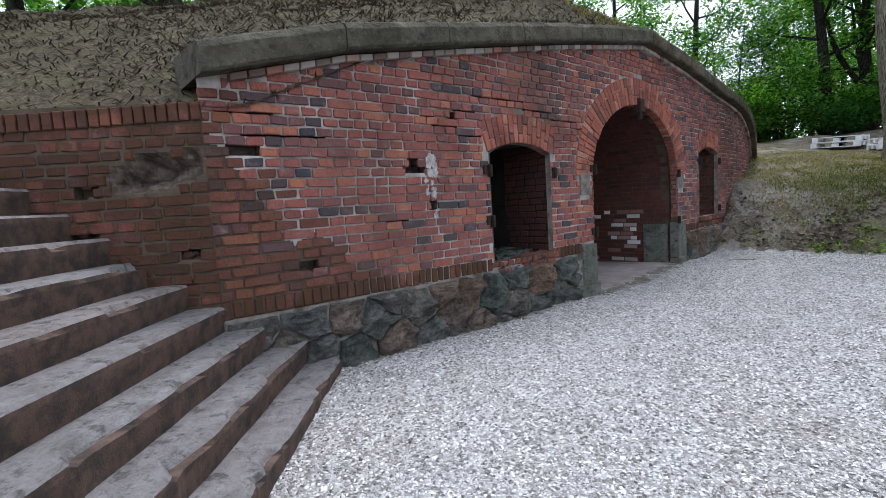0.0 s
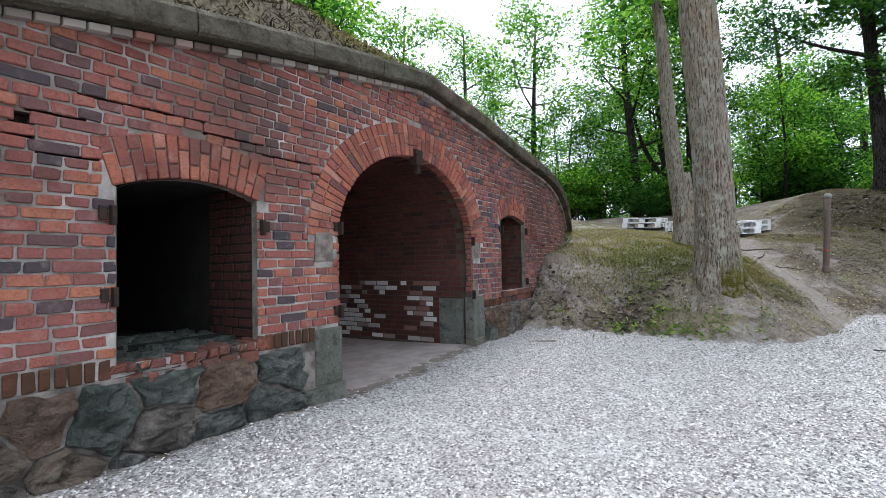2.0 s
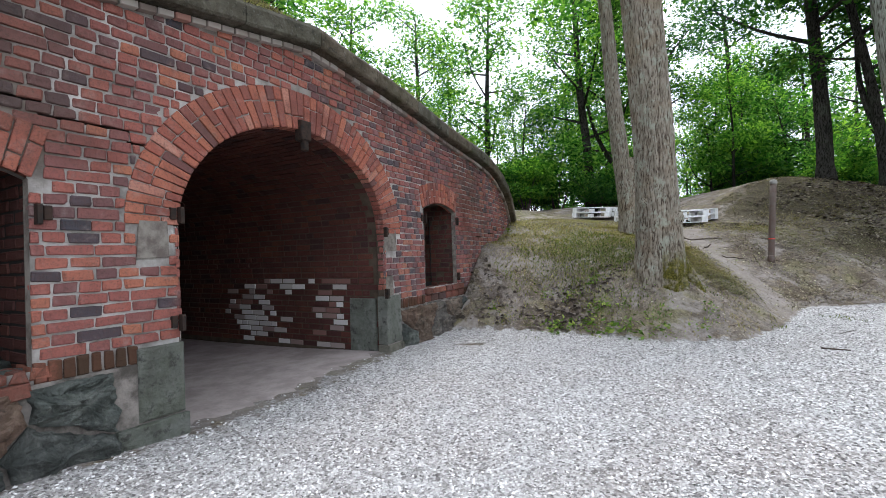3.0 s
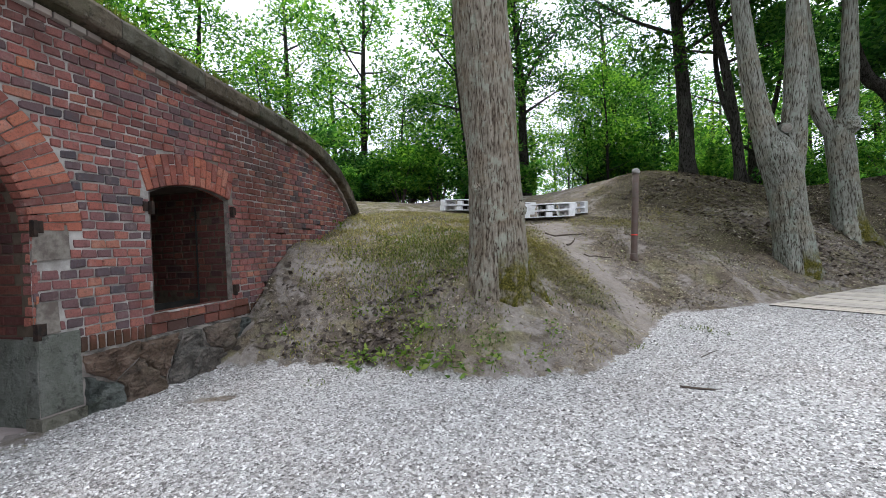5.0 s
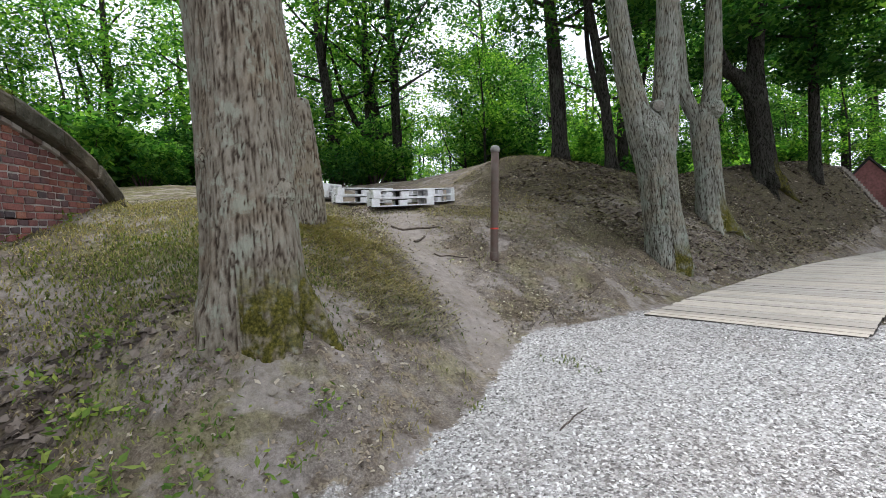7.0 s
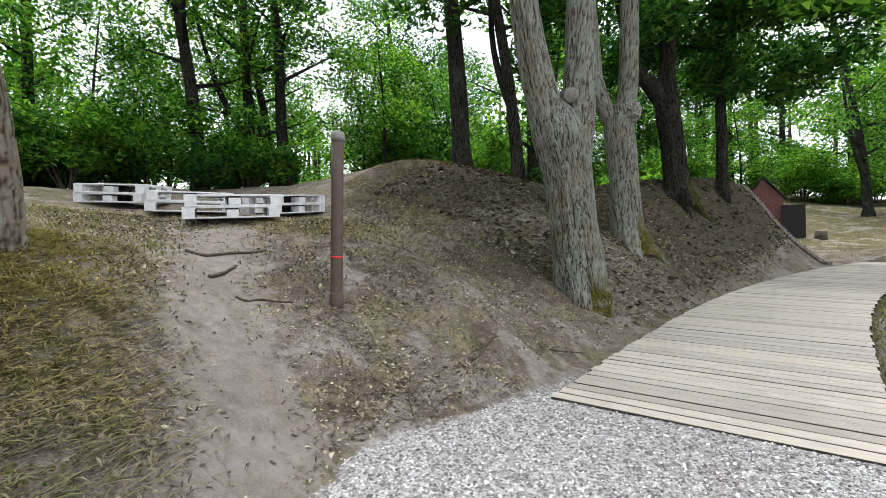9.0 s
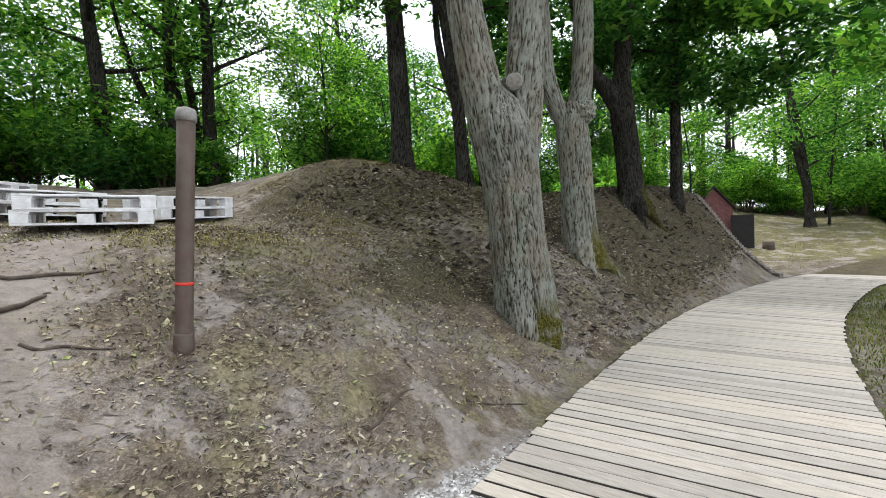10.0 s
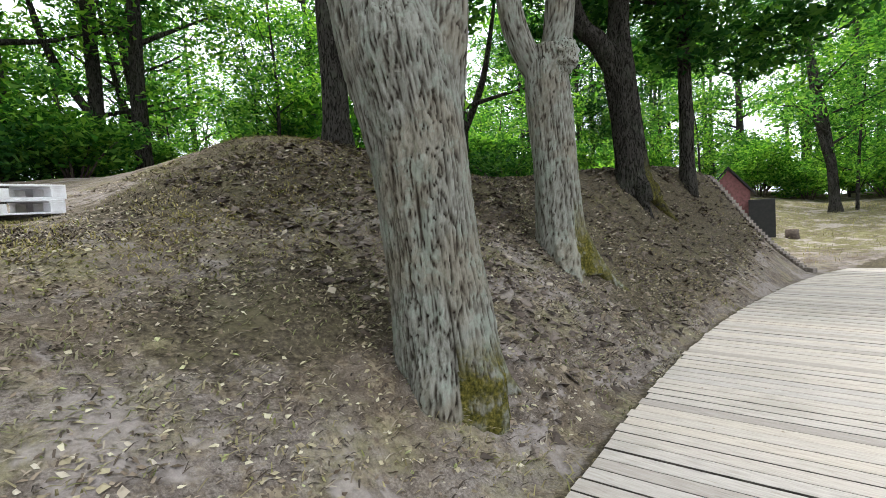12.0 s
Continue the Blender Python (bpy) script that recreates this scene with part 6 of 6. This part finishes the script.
        part("top_board", soft_box("top_board", -L / 2, L / 2, y0, y0 + 0.15, H - 0.022, H, M_WHITE, 0.004), ob)
    # inner boards and blocks coloured near black for the shade inside the stack
    for y0 in (-W / 2, -0.07, W / 2 - 0.14):
        paint = M_TIMBER_SHADE if y0 == -0.07 else M_WHITE
        part("bottom_board", soft_box("bottom_board", -L / 2, L / 2, y0, y0 + 0.14, 0.0, 0.022, paint, 0.004), ob)
        for x0 in (-L / 2, -0.075, L / 2 - 0.15):
            part("block", soft_box("block", x0, x0 + 0.15, y0, y0 + 0.14, 0.022, H - 0.044, M_TIMBER_SHADE if y0 == -0.07 and abs(x0) < 0.3 else M_WHITE, 0.004), ob)
    for x0 in (-L / 2, -0.08, L / 2 - 0.16):
        part("stringer", soft_box("stringer", x0, x0 + 0.16, -W / 2, W / 2, H - 0.044, H - 0.022, M_TIMBER_SHADE if abs(x0) < 0.3 else M_WHITE, 0.003), ob)
    first = True
    for x, y, rz, n in ((10.56, 13.72, -18, 2), (10.42, 15.25, -14, 2), (9.78, 16.75, -47, 2), (11.9, 14.85, 19, 2)):
        ca, sa = math.cos(radians(rz)), math.sin(radians(rz))
        tx = math.degrees(math.atan((gz(x - sa * 0.4, y + ca * 0.4) - gz(x + sa * 0.4, y - ca * 0.4)) / 0.8)) * 0.3
        ty = -math.degrees(math.atan((gz(x + ca * 0.5, y + sa * 0.5) - gz(x - ca * 0.5, y - sa * 0.5)) / 1.0)) * 0.4
        z = 0.5 * gz(x, y) + 0.5 * max(gz(x + ca * p - sa * q, y + sa * p + ca * q) for p in (-0.6, 0.6) for q in (-0.4, 0.4)) + 0.005
        for k in range(n):
            m = pose(x, y, z, tx, ty, rz) @ pose(0.02 * k, 0, k * H, 0, 0, 2 * k)
            if first:
                ob.matrix_basis = m
                first = False
            else:
                copy_thing(ob, m)


make_pallets()


# ---- far bunker entrance ----
def make_far():
    ob = tagged(new("bunker_entrance"), "small gabled bunker entrance with dark red boards and stepped brick wing", "bunker entrance")
    s = Shape()
    r = random.Random(9)
    n = 44
    for i in range(n):
        f0 = i / n
        x, y = 25.55 + 0.9 * f0, 8.75 + 2.9 * f0
        z = gz(x - 0.25, y) + 0.07
        v, f = box(-0.11, 0.11, -0.033, 0.033, -0.5, 0.03)
        m = pose(x, y, z, 0, 0, -17)
        part("brick", mesh_from("brick", [tuple(m @ Vector(q)) for q in v], f, M_PLASTER), ob)
    m = pose(31.6, 11.6, 1.1, 0, 0, 14) @ Matrix.Diagonal((0.85, 0.72, 0.9, 1))
    s = Shape()
    gable = [(-0.9, -1.0), (0.9, -1.0), (0.9, 1.75), (0.0, 2.6), (-0.9, 1.75)]
    v = [tuple(m @ Vector((0.0, a, z))) for a, z in gable] + [tuple(m @ Vector((-1.2, a, z))) for a, z in gable]
    s.add(v, [(0, 1, 2, 3, 4), (9, 8, 7, 6, 5)] + [(i, (i + 1) % 5, 5 + (i + 1) % 5, 5 + i) for i in range(5)])
    part("gable", s.mesh("gable", M_REDWOOD), ob, "dark red boarded gable")
    for sg in (-1, 1):
        s = Shape()
        a0, z0, a1, z1 = 1.12 * sg, 1.58, 0.0, 2.68
        q = [(0.12, a0, z0), (0.12, a1, z1), (0.12, a1, z1 + 0.09), (0.12, a0, z0 + 0.09)]
        v = [tuple(m @ Vector(p)) for p in q] + [tuple(m @ Vector((-1.3, p[1], p[2]))) for p in q]
        s.add(v, [(0, 1, 2, 3), (7, 6, 5, 4), (0, 4, 5, 1), (1, 5, 6, 2), (2, 6, 7, 3), (3, 7, 4, 0)])
        part("roof_slope", s.mesh("roof_slope", M_BLACK), ob, "dark roofing edge")
    d = tagged(new("steel_door"), "open black steel door leaf standing at the bunker entrance", "door")
    d.matrix_basis = pose(30.6, 10.38, gz(30.6, 10.38) - 0.01, 0, 0, 100)
    leaf = part("leaf", soft_box("leaf", -0.38, 0.38, -0.02, 0.02, 0.0, 1.32, M_BLACK, 0.006), d)
    part("sign", soft_box("sign", 0.02, 0.12, -0.03, -0.021, 0.7, 0.8, M_WHITE, 0.002), leaf, "small white plate")


make_far()


# ---- brickwork last ----
def make_bricks():
    r = random.Random(6)
    kinds = {}
    for ln in (0.122, 0.165, 0.244):
        for k in range(6):
            rr = random.Random(k + ln * 100)
            h = (COURSE - JOINT) / 2
            j = lambda: rr.uniform(-0.0045, 0.0045)
            poly = worn_outline([(-ln / 2 + j(), -h + j()), (ln / 2 + j(), -h + j()), (ln / 2 + j(), h + j()), (-ln / 2 + j(), h + j())], rr)
            v, f = block(poly, -0.03, 0.0, lambda a, v_, z: (a, -v_, z), 0.006, 0.0018)
            kinds[(ln, k)] = mesh_from("brick", v, f, M_BRICK)
    rest, stained, faded, count = Shape(), Shape(), Shape(), 0
    for b in ALL:
        ln = b[1] - b[0]
        near = -3.75 < b[0] < -2.0 and 1.0 < b[2] < 2.35
        key = min((0.122, 0.165, 0.244), key=lambda q: abs(q - ln))
        if near and count < 300 and abs(ln - key) < 0.008:
            u = (b[0] + b[1]) / 2
            x, y, z = fac(u, r.gauss(0, 0.003), (b[2] + b[3]) / 2 + 0.012 * noise.noise(Vector((b[0] * 0.7, b[2] * 0.5, 1))))
            slope = math.degrees(math.atan(-0.013 * (u - 1.5)))
            ob = part("brick", kinds[(key, r.randrange(6))], bunker)
            ob.matrix_basis = pose(x, y, z, 0, r.gauss(0, 0.8), 51.5 - slope)
            count += 1
        else:
            (stained if damp(b[0], b[2]) + r.gauss(0, 0.28) > 0 else faded if b[0] + r.gauss(0, 0.6) > 2.4 else rest).add(*brick_block(b, fac, r))
    # soldier course on the foundation
    soldier = Shape()
    for a0, a1 in ((-4.595, -0.3), (3.0, 5.6)):
        u = a0
        while u < a1:
            if not (W1[0] < u + 0.03 < W1[1] or W2[0] < u + 0.03 < W2[1]):
                soldier.add(*brick_block((u, u + 0.062, FOUND, FOUND + 0.125), fac, r))
            u += 0.0745
    part("soldier_course", soldier.mesh("soldier_course", M_BRICK_MOSSY), bunker, "dark mossy course of upright bricks")
    tagged(part("brickwork", rest.mesh("brickwork", M_BRICKS), bunker), kind="stuff")
    tagged(part("faded_brickwork", faded.mesh("faded_brickwork", M_BRICK_FADED), bunker, "faded purplish header bricks"), kind="stuff")
    tagged(part("stained_brickwork", stained.mesh("stained_brickwork", M_BRICK_DAMP), bunker, "brown damp-stained bricks"), kind="stuff")


make_bricks()


# ---- loose stuff on the ground ----
def chips(n, region, size, mat, name, label, category, flat=0.45, seed=1, keep=None):
    r = np.random.default_rng(seed)
    x0, x1, y0, y1 = region
    x, y = r.uniform(x0, x1, n), r.uniform(y0, y1, n)
    if keep is not None:
        k = keep(x, y, r)
        x, y = x[k], y[k]
    n = len(x)
    z = ground_z(x, y)
    s = size * r.uniform(0.45, 1.5, n)
    a = r.uniform(0, 2 * np.pi, n)
    asp = r.uniform(0.45, 0.9, n)
    ca, sa = np.cos(a), np.sin(a)
    tilt = r.normal(0, 0.35, (n, 2))
    verts = np.zeros((n, 5, 3))
    for i, (p, q) in enumerate(((-1, -1), (1, -1), (1, 1), (-1, 1))):
        px = p * s * r.uniform(0.6, 1.1, n)
        py = q * s * asp * r.uniform(0.6, 1.1, n)
        verts[:, i, 0], verts[:, i, 1] = x + px * ca - py * sa, y + px * sa + py * ca
        verts[:, i, 2] = z + 0.1 * s + px * tilt[:, 0] + py * tilt[:, 1]
    verts[:, 4, 0], verts[:, 4, 1] = x + s * r.normal(0, 0.2, n), y + s * r.normal(0, 0.2, n)
    verts[:, 4, 2] = z + s * (flat + 0.25)
    b = np.arange(n)[:, None] * 5
    f = np.concatenate([b + np.array([[0, 1, 4]]), b + np.array([[1, 2, 4]]), b + np.array([[2, 3, 4]]), b + np.array([[3, 0, 4]])], 0)
    tagged(new(name, mesh_np(name, verts.reshape(-1, 3), f, mat)), label, category, kind="stuff")


chips(290000, (-3, 12.5, 0.5, 10.2), 0.0094, M_CHIPS, "gravel", "pale grey crushed stone gravel over the yard", "gravel", 0.35, 5,
      lambda x, y, r: (gravel_mask(x, y) + r.normal(0, 0.12, len(x)) > 0.55) & ((x - 3) * 0.78 - (y - 1.0) * 0.62 < 4.5))


def litter_keep(x, y, r):
    u, v = to_uv(x, y)
    patch = np.array([noise.noise(Vector((a * 1.3, b * 1.3, 2))) + 0.5 * noise.noise(Vector((a * 4, b * 4, 7))) for a, b in zip(x, y)])
    return (r.random(len(x)) < np.clip(0.4 + 1.1 * patch, 0.06, 1)) & (r.random(len(x)) > humus_shade_mask(x, y) * 0.7) & (gravel_mask(x, y) < 0.6) & ~((v < 0.02) & (u < 8.8)) & (r.random(len(x)) < 1 - 0.93 * path_mask(x, y)) & ~((x > 11.3) & (y < 9.3))


chips(95000, (4, 24, 7.6, 16), 0.015, M_LITTER, "leaf_litter", "dry brown leaf litter and bark crumbs on the slopes", "leaf litter", 0.15, 6, litter_keep)


def clod_keep(x, y, r):
    return (gravel_mask(x, y) < 0.4) & (r.random(len(x)) < np.exp(-((x - 5.2) / 0.75) ** 2 - ((y - 9.35) / 0.35) ** 2) + 0.5 * np.exp(-((x - 4.3) / 0.4) ** 2 - ((y - 10.2) / 0.4) ** 2))


M_CLOD = chip_material("earth_clods", ((0.0, (0.035, 0.027, 0.022)), (0.6, (0.09, 0.07, 0.058)), (1.0, (0.17, 0.14, 0.12))))
chips(3600, (3.8, 6.6, 8.7, 10.8), 0.035, M_CLOD, "earth_clods", "dark crumbling clods of earth below the tree", "earth", 0.6, 9, clod_keep)


def blades(n, region, height, mat, name, label, weight, seed, pts=None, lie=False):
    r = np.random.default_rng(seed)
    if pts is None:
        x, y = r.uniform(region[0], region[1], n), r.uniform(region[2], region[3], n)
        k = r.random(n) < weight(x, y)
        x, y = x[k], y[k]
        z = ground_z(x, y)
    else:
        x, y, z = pts
    n = len(x)
    h = height * r.uniform(0.4, 1.3, n)
    a = r.uniform(0, 2 * np.pi, n)
    lean = r.uniform(1.4, 2.0, n) if lie else r.uniform(0.3, 1.6, n)
    if lie:
        h = h * 0.7
    w = 0.004 + 0.003 * r.random(n)
    p = np.stack([x, y, z], 1)
    d = np.stack([np.cos(a), np.sin(a), np.zeros(n)], 1)
    sd = np.stack([-np.sin(a), np.cos(a), np.zeros(n)], 1) * w[:, None]
    up = np.array([0, 0, 1.0])
    mid = p + d * (h * lean * 0.35)[:, None] + up * (h * 0.6)[:, None]
    tip = p + d * (h * lean)[:, None] + up * (h * np.clip(1 - 0.45 * lean, 0.12, 1))[:, None]
    if lie:
        mid = p + d * (h * lean * 0.5)[:, None] + up * (0.012 + 0.1 * h)[:, None]
    v = np.stack([p - sd, p + sd, mid + sd * 0.8, mid - sd * 0.8, tip], 1).reshape(-1, 3)
    b = np.arange(n)[:, None] * 5
    f = np.concatenate([b + np.array([[0, 1, 2]]), b + np.array([[0, 2, 3]]), b + np.array([[3, 2, 4]])], 0)
    tagged(new(name, mesh_np(name, v, f, mat)), label, "grass", kind="stuff")


def grass_weight(x, y):
    u, v = to_uv(x, y)
    clump = np.array([noise.noise(Vector((a * 1.7, b * 1.7, 9))) for a, b in zip(x, y)])
    return np.clip(grass_mask(x, y) * 1.2 + clump * 0.9 + 0.02, 0, 1) * (gravel_mask(x, y) < 0.4) * (1 - path_mask(x, y)) * ~((v < 0.02) & (u < 8.8)) * ~((x > 11.3) & (y < 9.3) & (x < 30) & (y > 6.2))


blades(110000, (4, 20, 6, 15), 0.05, M_STRAW, "dry_grass", "short dry grass tufts on the bank", grass_weight, 3)

blades(70000, (4.4, 9.5, 8, 13), 0.045, M_GRASS, "green_grass", "short yellow-green grass round the tree's foot",
       lambda x, y: np.clip(0.85 * np.exp(-((x - 6.3) / 1.4) ** 2 - ((y - 10.2) / 1.4) ** 2) + 0.5 * np.array([noise.noise(Vector((a * 2, b * 2, 5))) for a, b in zip(x, y)]) - 0.15, 0, 1) * (1 - path_mask(x, y)), 13)

blades(38000, (13, 25, 3.5, 7.3), 0.06, M_GRASS, "green_grass", "green grass beside the boardwalk", lambda x, y: np.clip(0.75 * smooth(7.2, 6.6, y - 0.12 * np.clip(x - 13, 0, 6) + 0.1 * np.clip(x - 19, 0, 9)), 0, 1), 14)


def straw_weight(x, y):
    clump = np.array([noise.noise(Vector((a * 1.1, b * 1.1, 19))) for a, b in zip(x, y)])
    w = 0.9 * np.exp(-((x - 8.0) / 1.0) ** 2 - ((y - 10.6) / 1.3) ** 2) + 0.55 * smooth(10.6, 11.4, x) * smooth(17, 14, x) * smooth(9.8, 10.6, y) * smooth(14, 12, y)
    return np.clip(w + clump * 0.8 - 0.1, 0, 1) * (1 - path_mask(x, y)) * (gravel_mask(x, y) < 0.3)


blades(60000, (6.5, 18, 8.8, 14), 0.085, M_STRAW, "straw", "dead matted straw lying on the slope", straw_weight, 23, lie=True)


def cover_blades():
    r = np.random.default_rng(8)
    i, j = r.integers(88, COVER.shape[0] - 1, 26000), r.integers(0, 22, 26000)
    f, g = r.random(26000)[:, None], r.random(26000)[:, None]
    p = (COVER[i, j] * (1 - f) + COVER[i + 1, j] * f) * (1 - g) + (COVER[i, j + 1] * (1 - f) + COVER[i + 1, j + 1] * f) * g
    blades(0, None, 0.06, M_STRAW, "dry_grass", "dry matted grass on the bunker roof", None, 4, (p[:, 0], p[:, 1], p[:, 2]))
    i, j = r.integers(104, COVER.shape[0] - 9, 9000), r.integers(0, 2, 9000)
    f, g = r.random(9000)[:, None], r.random(9000)[:, None]
    keep = np.array([noise.noise(Vector((COVER[a, b][0] * 2.2, COVER[a, b][1] * 2.2, 1))) > -0.05 for a, b in zip(i, j)])
    q = ((COVER[i, j] * (1 - f) + COVER[i + 1, j] * f) * (1 - g) + (COVER[i, j + 1] * (1 - f) + COVER[i + 1, j + 1] * f) * g)[keep]
    blades(0, None, 0.11, M_GRASS, "green_grass", "grass tufts hanging over the coping", None, 5, (q[:, 0], q[:, 1], q[:, 2]))


cover_blades()


def weed(x, y, seed, s=1.0):
    r = np.random.default_rng(seed)
    n = 18
    a, d = r.uniform(0, 6.28, n), r.uniform(0.02, 0.16, n) * s
    c = [(np.cos(q) * e, np.sin(q) * e, 0.03 + 0.09 * s * r.random()) for q, e in zip(a, d)]
    ob = tagged(new("weed"), "small green broad-leaved weed on bare earth", "weed", group="weeds at the slope's foot")
    part("leaves", leaf_cloud("leaves", c, [0.03] * n, n * 2, 0.035 * s, M_WEED, seed, 0.0), ob)
    part("stem", mesh_from("stem", *tube([(0, 0, -0.03), (0.01, 0, 0.05), (0.0, 0.01, 0.1 * s)], [0.004, 0.003, 0.002], 5), M_WEED), ob)
    ob.matrix_basis = pose(x, y, gz(x, y))


for i, (x, y, s) in enumerate(((5.15, 9.2, 1.1), (5.35, 9.0, 1.2), (5.75, 8.95, 1.0), (5.6, 8.55, 1.4), (5.85, 8.4, 1.3), (6.2, 8.2, 0.9), (6.35, 8.35, 0.8), (5.5, 9.5, 0.8), (5.9, 9.4, 0.9), (5.2, 9.8, 0.8), (6.7, 8.0, 0.8), (4.9, 12.0, 1.0), (5.4, 12.5, 0.9), (4.3, 9.9, 0.8), (6.9, 8.2, 0.7), (5.0, 9.05, 1.0))):
    weed(x, y, 100 + i, s)


def stick(x, y, rz, length, r, seed, label="fallen dry stick on the bare earth"):
    rr = random.Random(seed)
    ca, sa = math.cos(radians(rz)), math.sin(radians(rz))
    pts = []
    for i in range(6):
        f = i / 5 - 0.5
        px, py = x + ca * f * length - sa * rr.uniform(-0.04, 0.04) * length, y + sa * f * length + ca * rr.uniform(-0.04, 0.04) * length
        pts.append((px, py, gz(px, py) + r * 0.7))
    tagged(new("stick", mesh_from("stick", *tube(bend(pts, 14), lerp_list([r, r * 0.9, r * 0.5], 14), 7, 0.2, 5, seed), M_STICK, True)), label, "stick", group="fallen sticks")


for i, (x, y, a, ln, rad) in enumerate(((9.9, 12.05, -18, 0.8, 0.018), (9.68, 11.57, 33, 0.4, 0.022), (9.85, 11.0, -25, 0.5, 0.012), (11.3, 9.6, 10, 0.5, 0.008), (10.3, 9.5, 60, 0.3, 0.006), (12.2, 9.35, -20, 0.6, 0.008),
                                         (5.4, 9.35, 20, 0.5, 0.012), (7.4, 6.9, -50, 0.25, 0.012), (5.0, 9.6, -15, 0.4, 0.012), (8.4, 7.6, 15, 0.4, 0.006))):
    stick(x, y, a, ln, rad, 200 + i)


def make_stump():
    x, y = 31.05, 9.6
    ob = tagged(new("tree_stump"), "low sawn tree stump with pale top", "stump")
    ob.matrix_basis = pose(x, y, gz(x, y))
    part("bark", mesh_from("bark", *tube([(0, 0, -0.1), (0, 0, 0.1), (0, 0, 0.3)], [0.24, 0.2, 0.19], 16, 0.1), M_STICK, True), ob)
    part("cut", mesh_from("cut", *tube([(0, 0, 0.3), (0, 0, 0.305)], [0.18, 0.175], 16), M_CUT), ob, "pale sawn top")


make_stump()
forest_tree("tree", 19.9, 6.55, 11, 0.2, (0.1, 0.2), 91, M_LEAF, 5000, 0.4, 2.8, 0.12, False, label="dark slender tree on the grass beside the boardwalk")


def cover_litter():
    """Dead leaves and twigs on the bank above the wing wall."""
    r = np.random.default_rng(31)
    n = 26000
    i, j = r.integers(18, 138, n), r.integers(0, 24, n)
    f, g = r.random(n)[:, None], r.random(n)[:, None]
    p = (COVER[i, j] * (1 - f) + COVER[i + 1, j] * f) * (1 - g) + (COVER[i, j + 1] * (1 - f) + COVER[i + 1, j + 1] * f) * g
    blades(0, None, 0.1, M_TWIG, "leaf_litter", "dead twigs and leaf litter on the bank", None, 6, (p[:, 0], p[:, 1], p[:, 2]), True)
    # second layer of leaves, dark to make up for shade the bank lacks
    i, j = r.integers(18, 138, n), r.integers(0, 24, n)
    q = (COVER[i, j] * (1 - f) + COVER[i + 1, j] * f) * (1 - g) + (COVER[i, j + 1] * (1 - f) + COVER[i + 1, j + 1] * f) * g
    blades(0, None, 0.055, M_CLOD, "leaf_mould", "rotting leaves on the bank, coloured dark to replace missing shade", None, 7, (q[:, 0], q[:, 1], q[:, 2]), True)


M_TWIG = chip_material("twigs", ((0.0, (0.02, 0.016, 0.013)), (0.5, (0.085, 0.065, 0.05)), (0.85, (0.24, 0.2, 0.15)), (1.0, (0.36, 0.32, 0.26))))
cover_litter()


def slope_weight(x, y):
    clump = np.array([noise.noise(Vector((a * 0.9, b * 0.9, 29))) + 0.6 * noise.noise(Vector((a * 3.3, b * 3.3, 31))) for a, b in zip(x, y)])
    return np.clip(0.35 + clump, 0.04, 1) * (1 - 0.93 * path_mask(x, y)) * (gravel_mask(x, y) < 0.35) * ~((x > 11.3) & (y < 9.35))


blades(70000, (8.5, 19, 8.8, 14.5), 0.07, M_TWIG, "twigs", "broken twigs and dead stalks on the slope", slope_weight, 33, lie=True)
chips(24000, (8.5, 19, 8.8, 14), 0.0165, M_FLAKE, "fallen_leaves", "dry curled fallen leaves on the slope", "fallen leaves", 0.3, 41,
      lambda x, y, r: (r.random(len(x)) < slope_weight(x, y)))


def bank_weight(x, y):
    clump = np.array([noise.noise(Vector((a * 1.4, b * 1.4, 49))) for a, b in zip(x, y)])
    return np.clip(0.6 + 0.9 * clump, 0.1, 1) * smooth(9.3, 9.9, y)


blades(20000, (13.5, 26.3, 9.3, 16), 0.13, M_STRAW, "straw", "dry grass and stalks matted on the embankment", bank_weight, 61, lie=True)
blades(45000, (13.5, 26.3, 9.3, 16), 0.1, M_TWIG, "twigs", "dark twigs and leaf mould on the embankment", bank_weight, 62, lie=True)

weeds = random.Random(83)
for i in range(18):
    wx, wy = weeds.uniform(4.9, 6.6), weeds.uniform(8.0, 9.1)
    if float(gravel_mask(np.array([wx]), np.array([wy]))[0]) < 0.5:
        weed(wx, wy, 200 + i, weeds.uniform(0.35, 0.8))

chips(9000, (13.5, 26.3, 9.3, 14.5), 0.045, M_CLOD, "earth_clods", "dark clods and rotting leaves on the embankment", "earth", 0.25, 71, lambda x, y, r: r.random(len(x)) < bank_weight(x, y))
chips(5000, (13.5, 26.3, 9.3, 14.5), 0.035, M_LITTER, "leaf_litter", "dry brown leaves on the embankment", "leaf litter", 0.2, 72, lambda x, y, r: r.random(len(x)) < bank_weight(x, y))
blades(16000, (26.5, 40, 3, 15), 0.12, M_STRAW, "dry_grass", "dry yellowish grass on the open rise", lambda x, y: np.clip(0.35 + np.array([noise.noise(Vector((a * 0.8, b * 0.8, 3))) for a, b in zip(x, y)]), 0, 1) * (y > 9.0 - 0.5 * (x - 26)), 73)

blades(16000, (7.2, 9.1, 9.0, 12.5), 0.15, M_STRAW, "straw", "thick dead grass thatch beside the trodden path", lambda x, y: np.clip(1.1 * np.exp(-((x - 8.2) / 0.7) ** 2) + 0.6 * np.array([noise.noise(Vector((a * 1.8, b * 1.8, 3))) for a, b in zip(x, y)]) - 0.2, 0, 1) * (1 - path_mask(x, y)) * (gravel_mask(x, y) < 0.3), 74, lie=True)
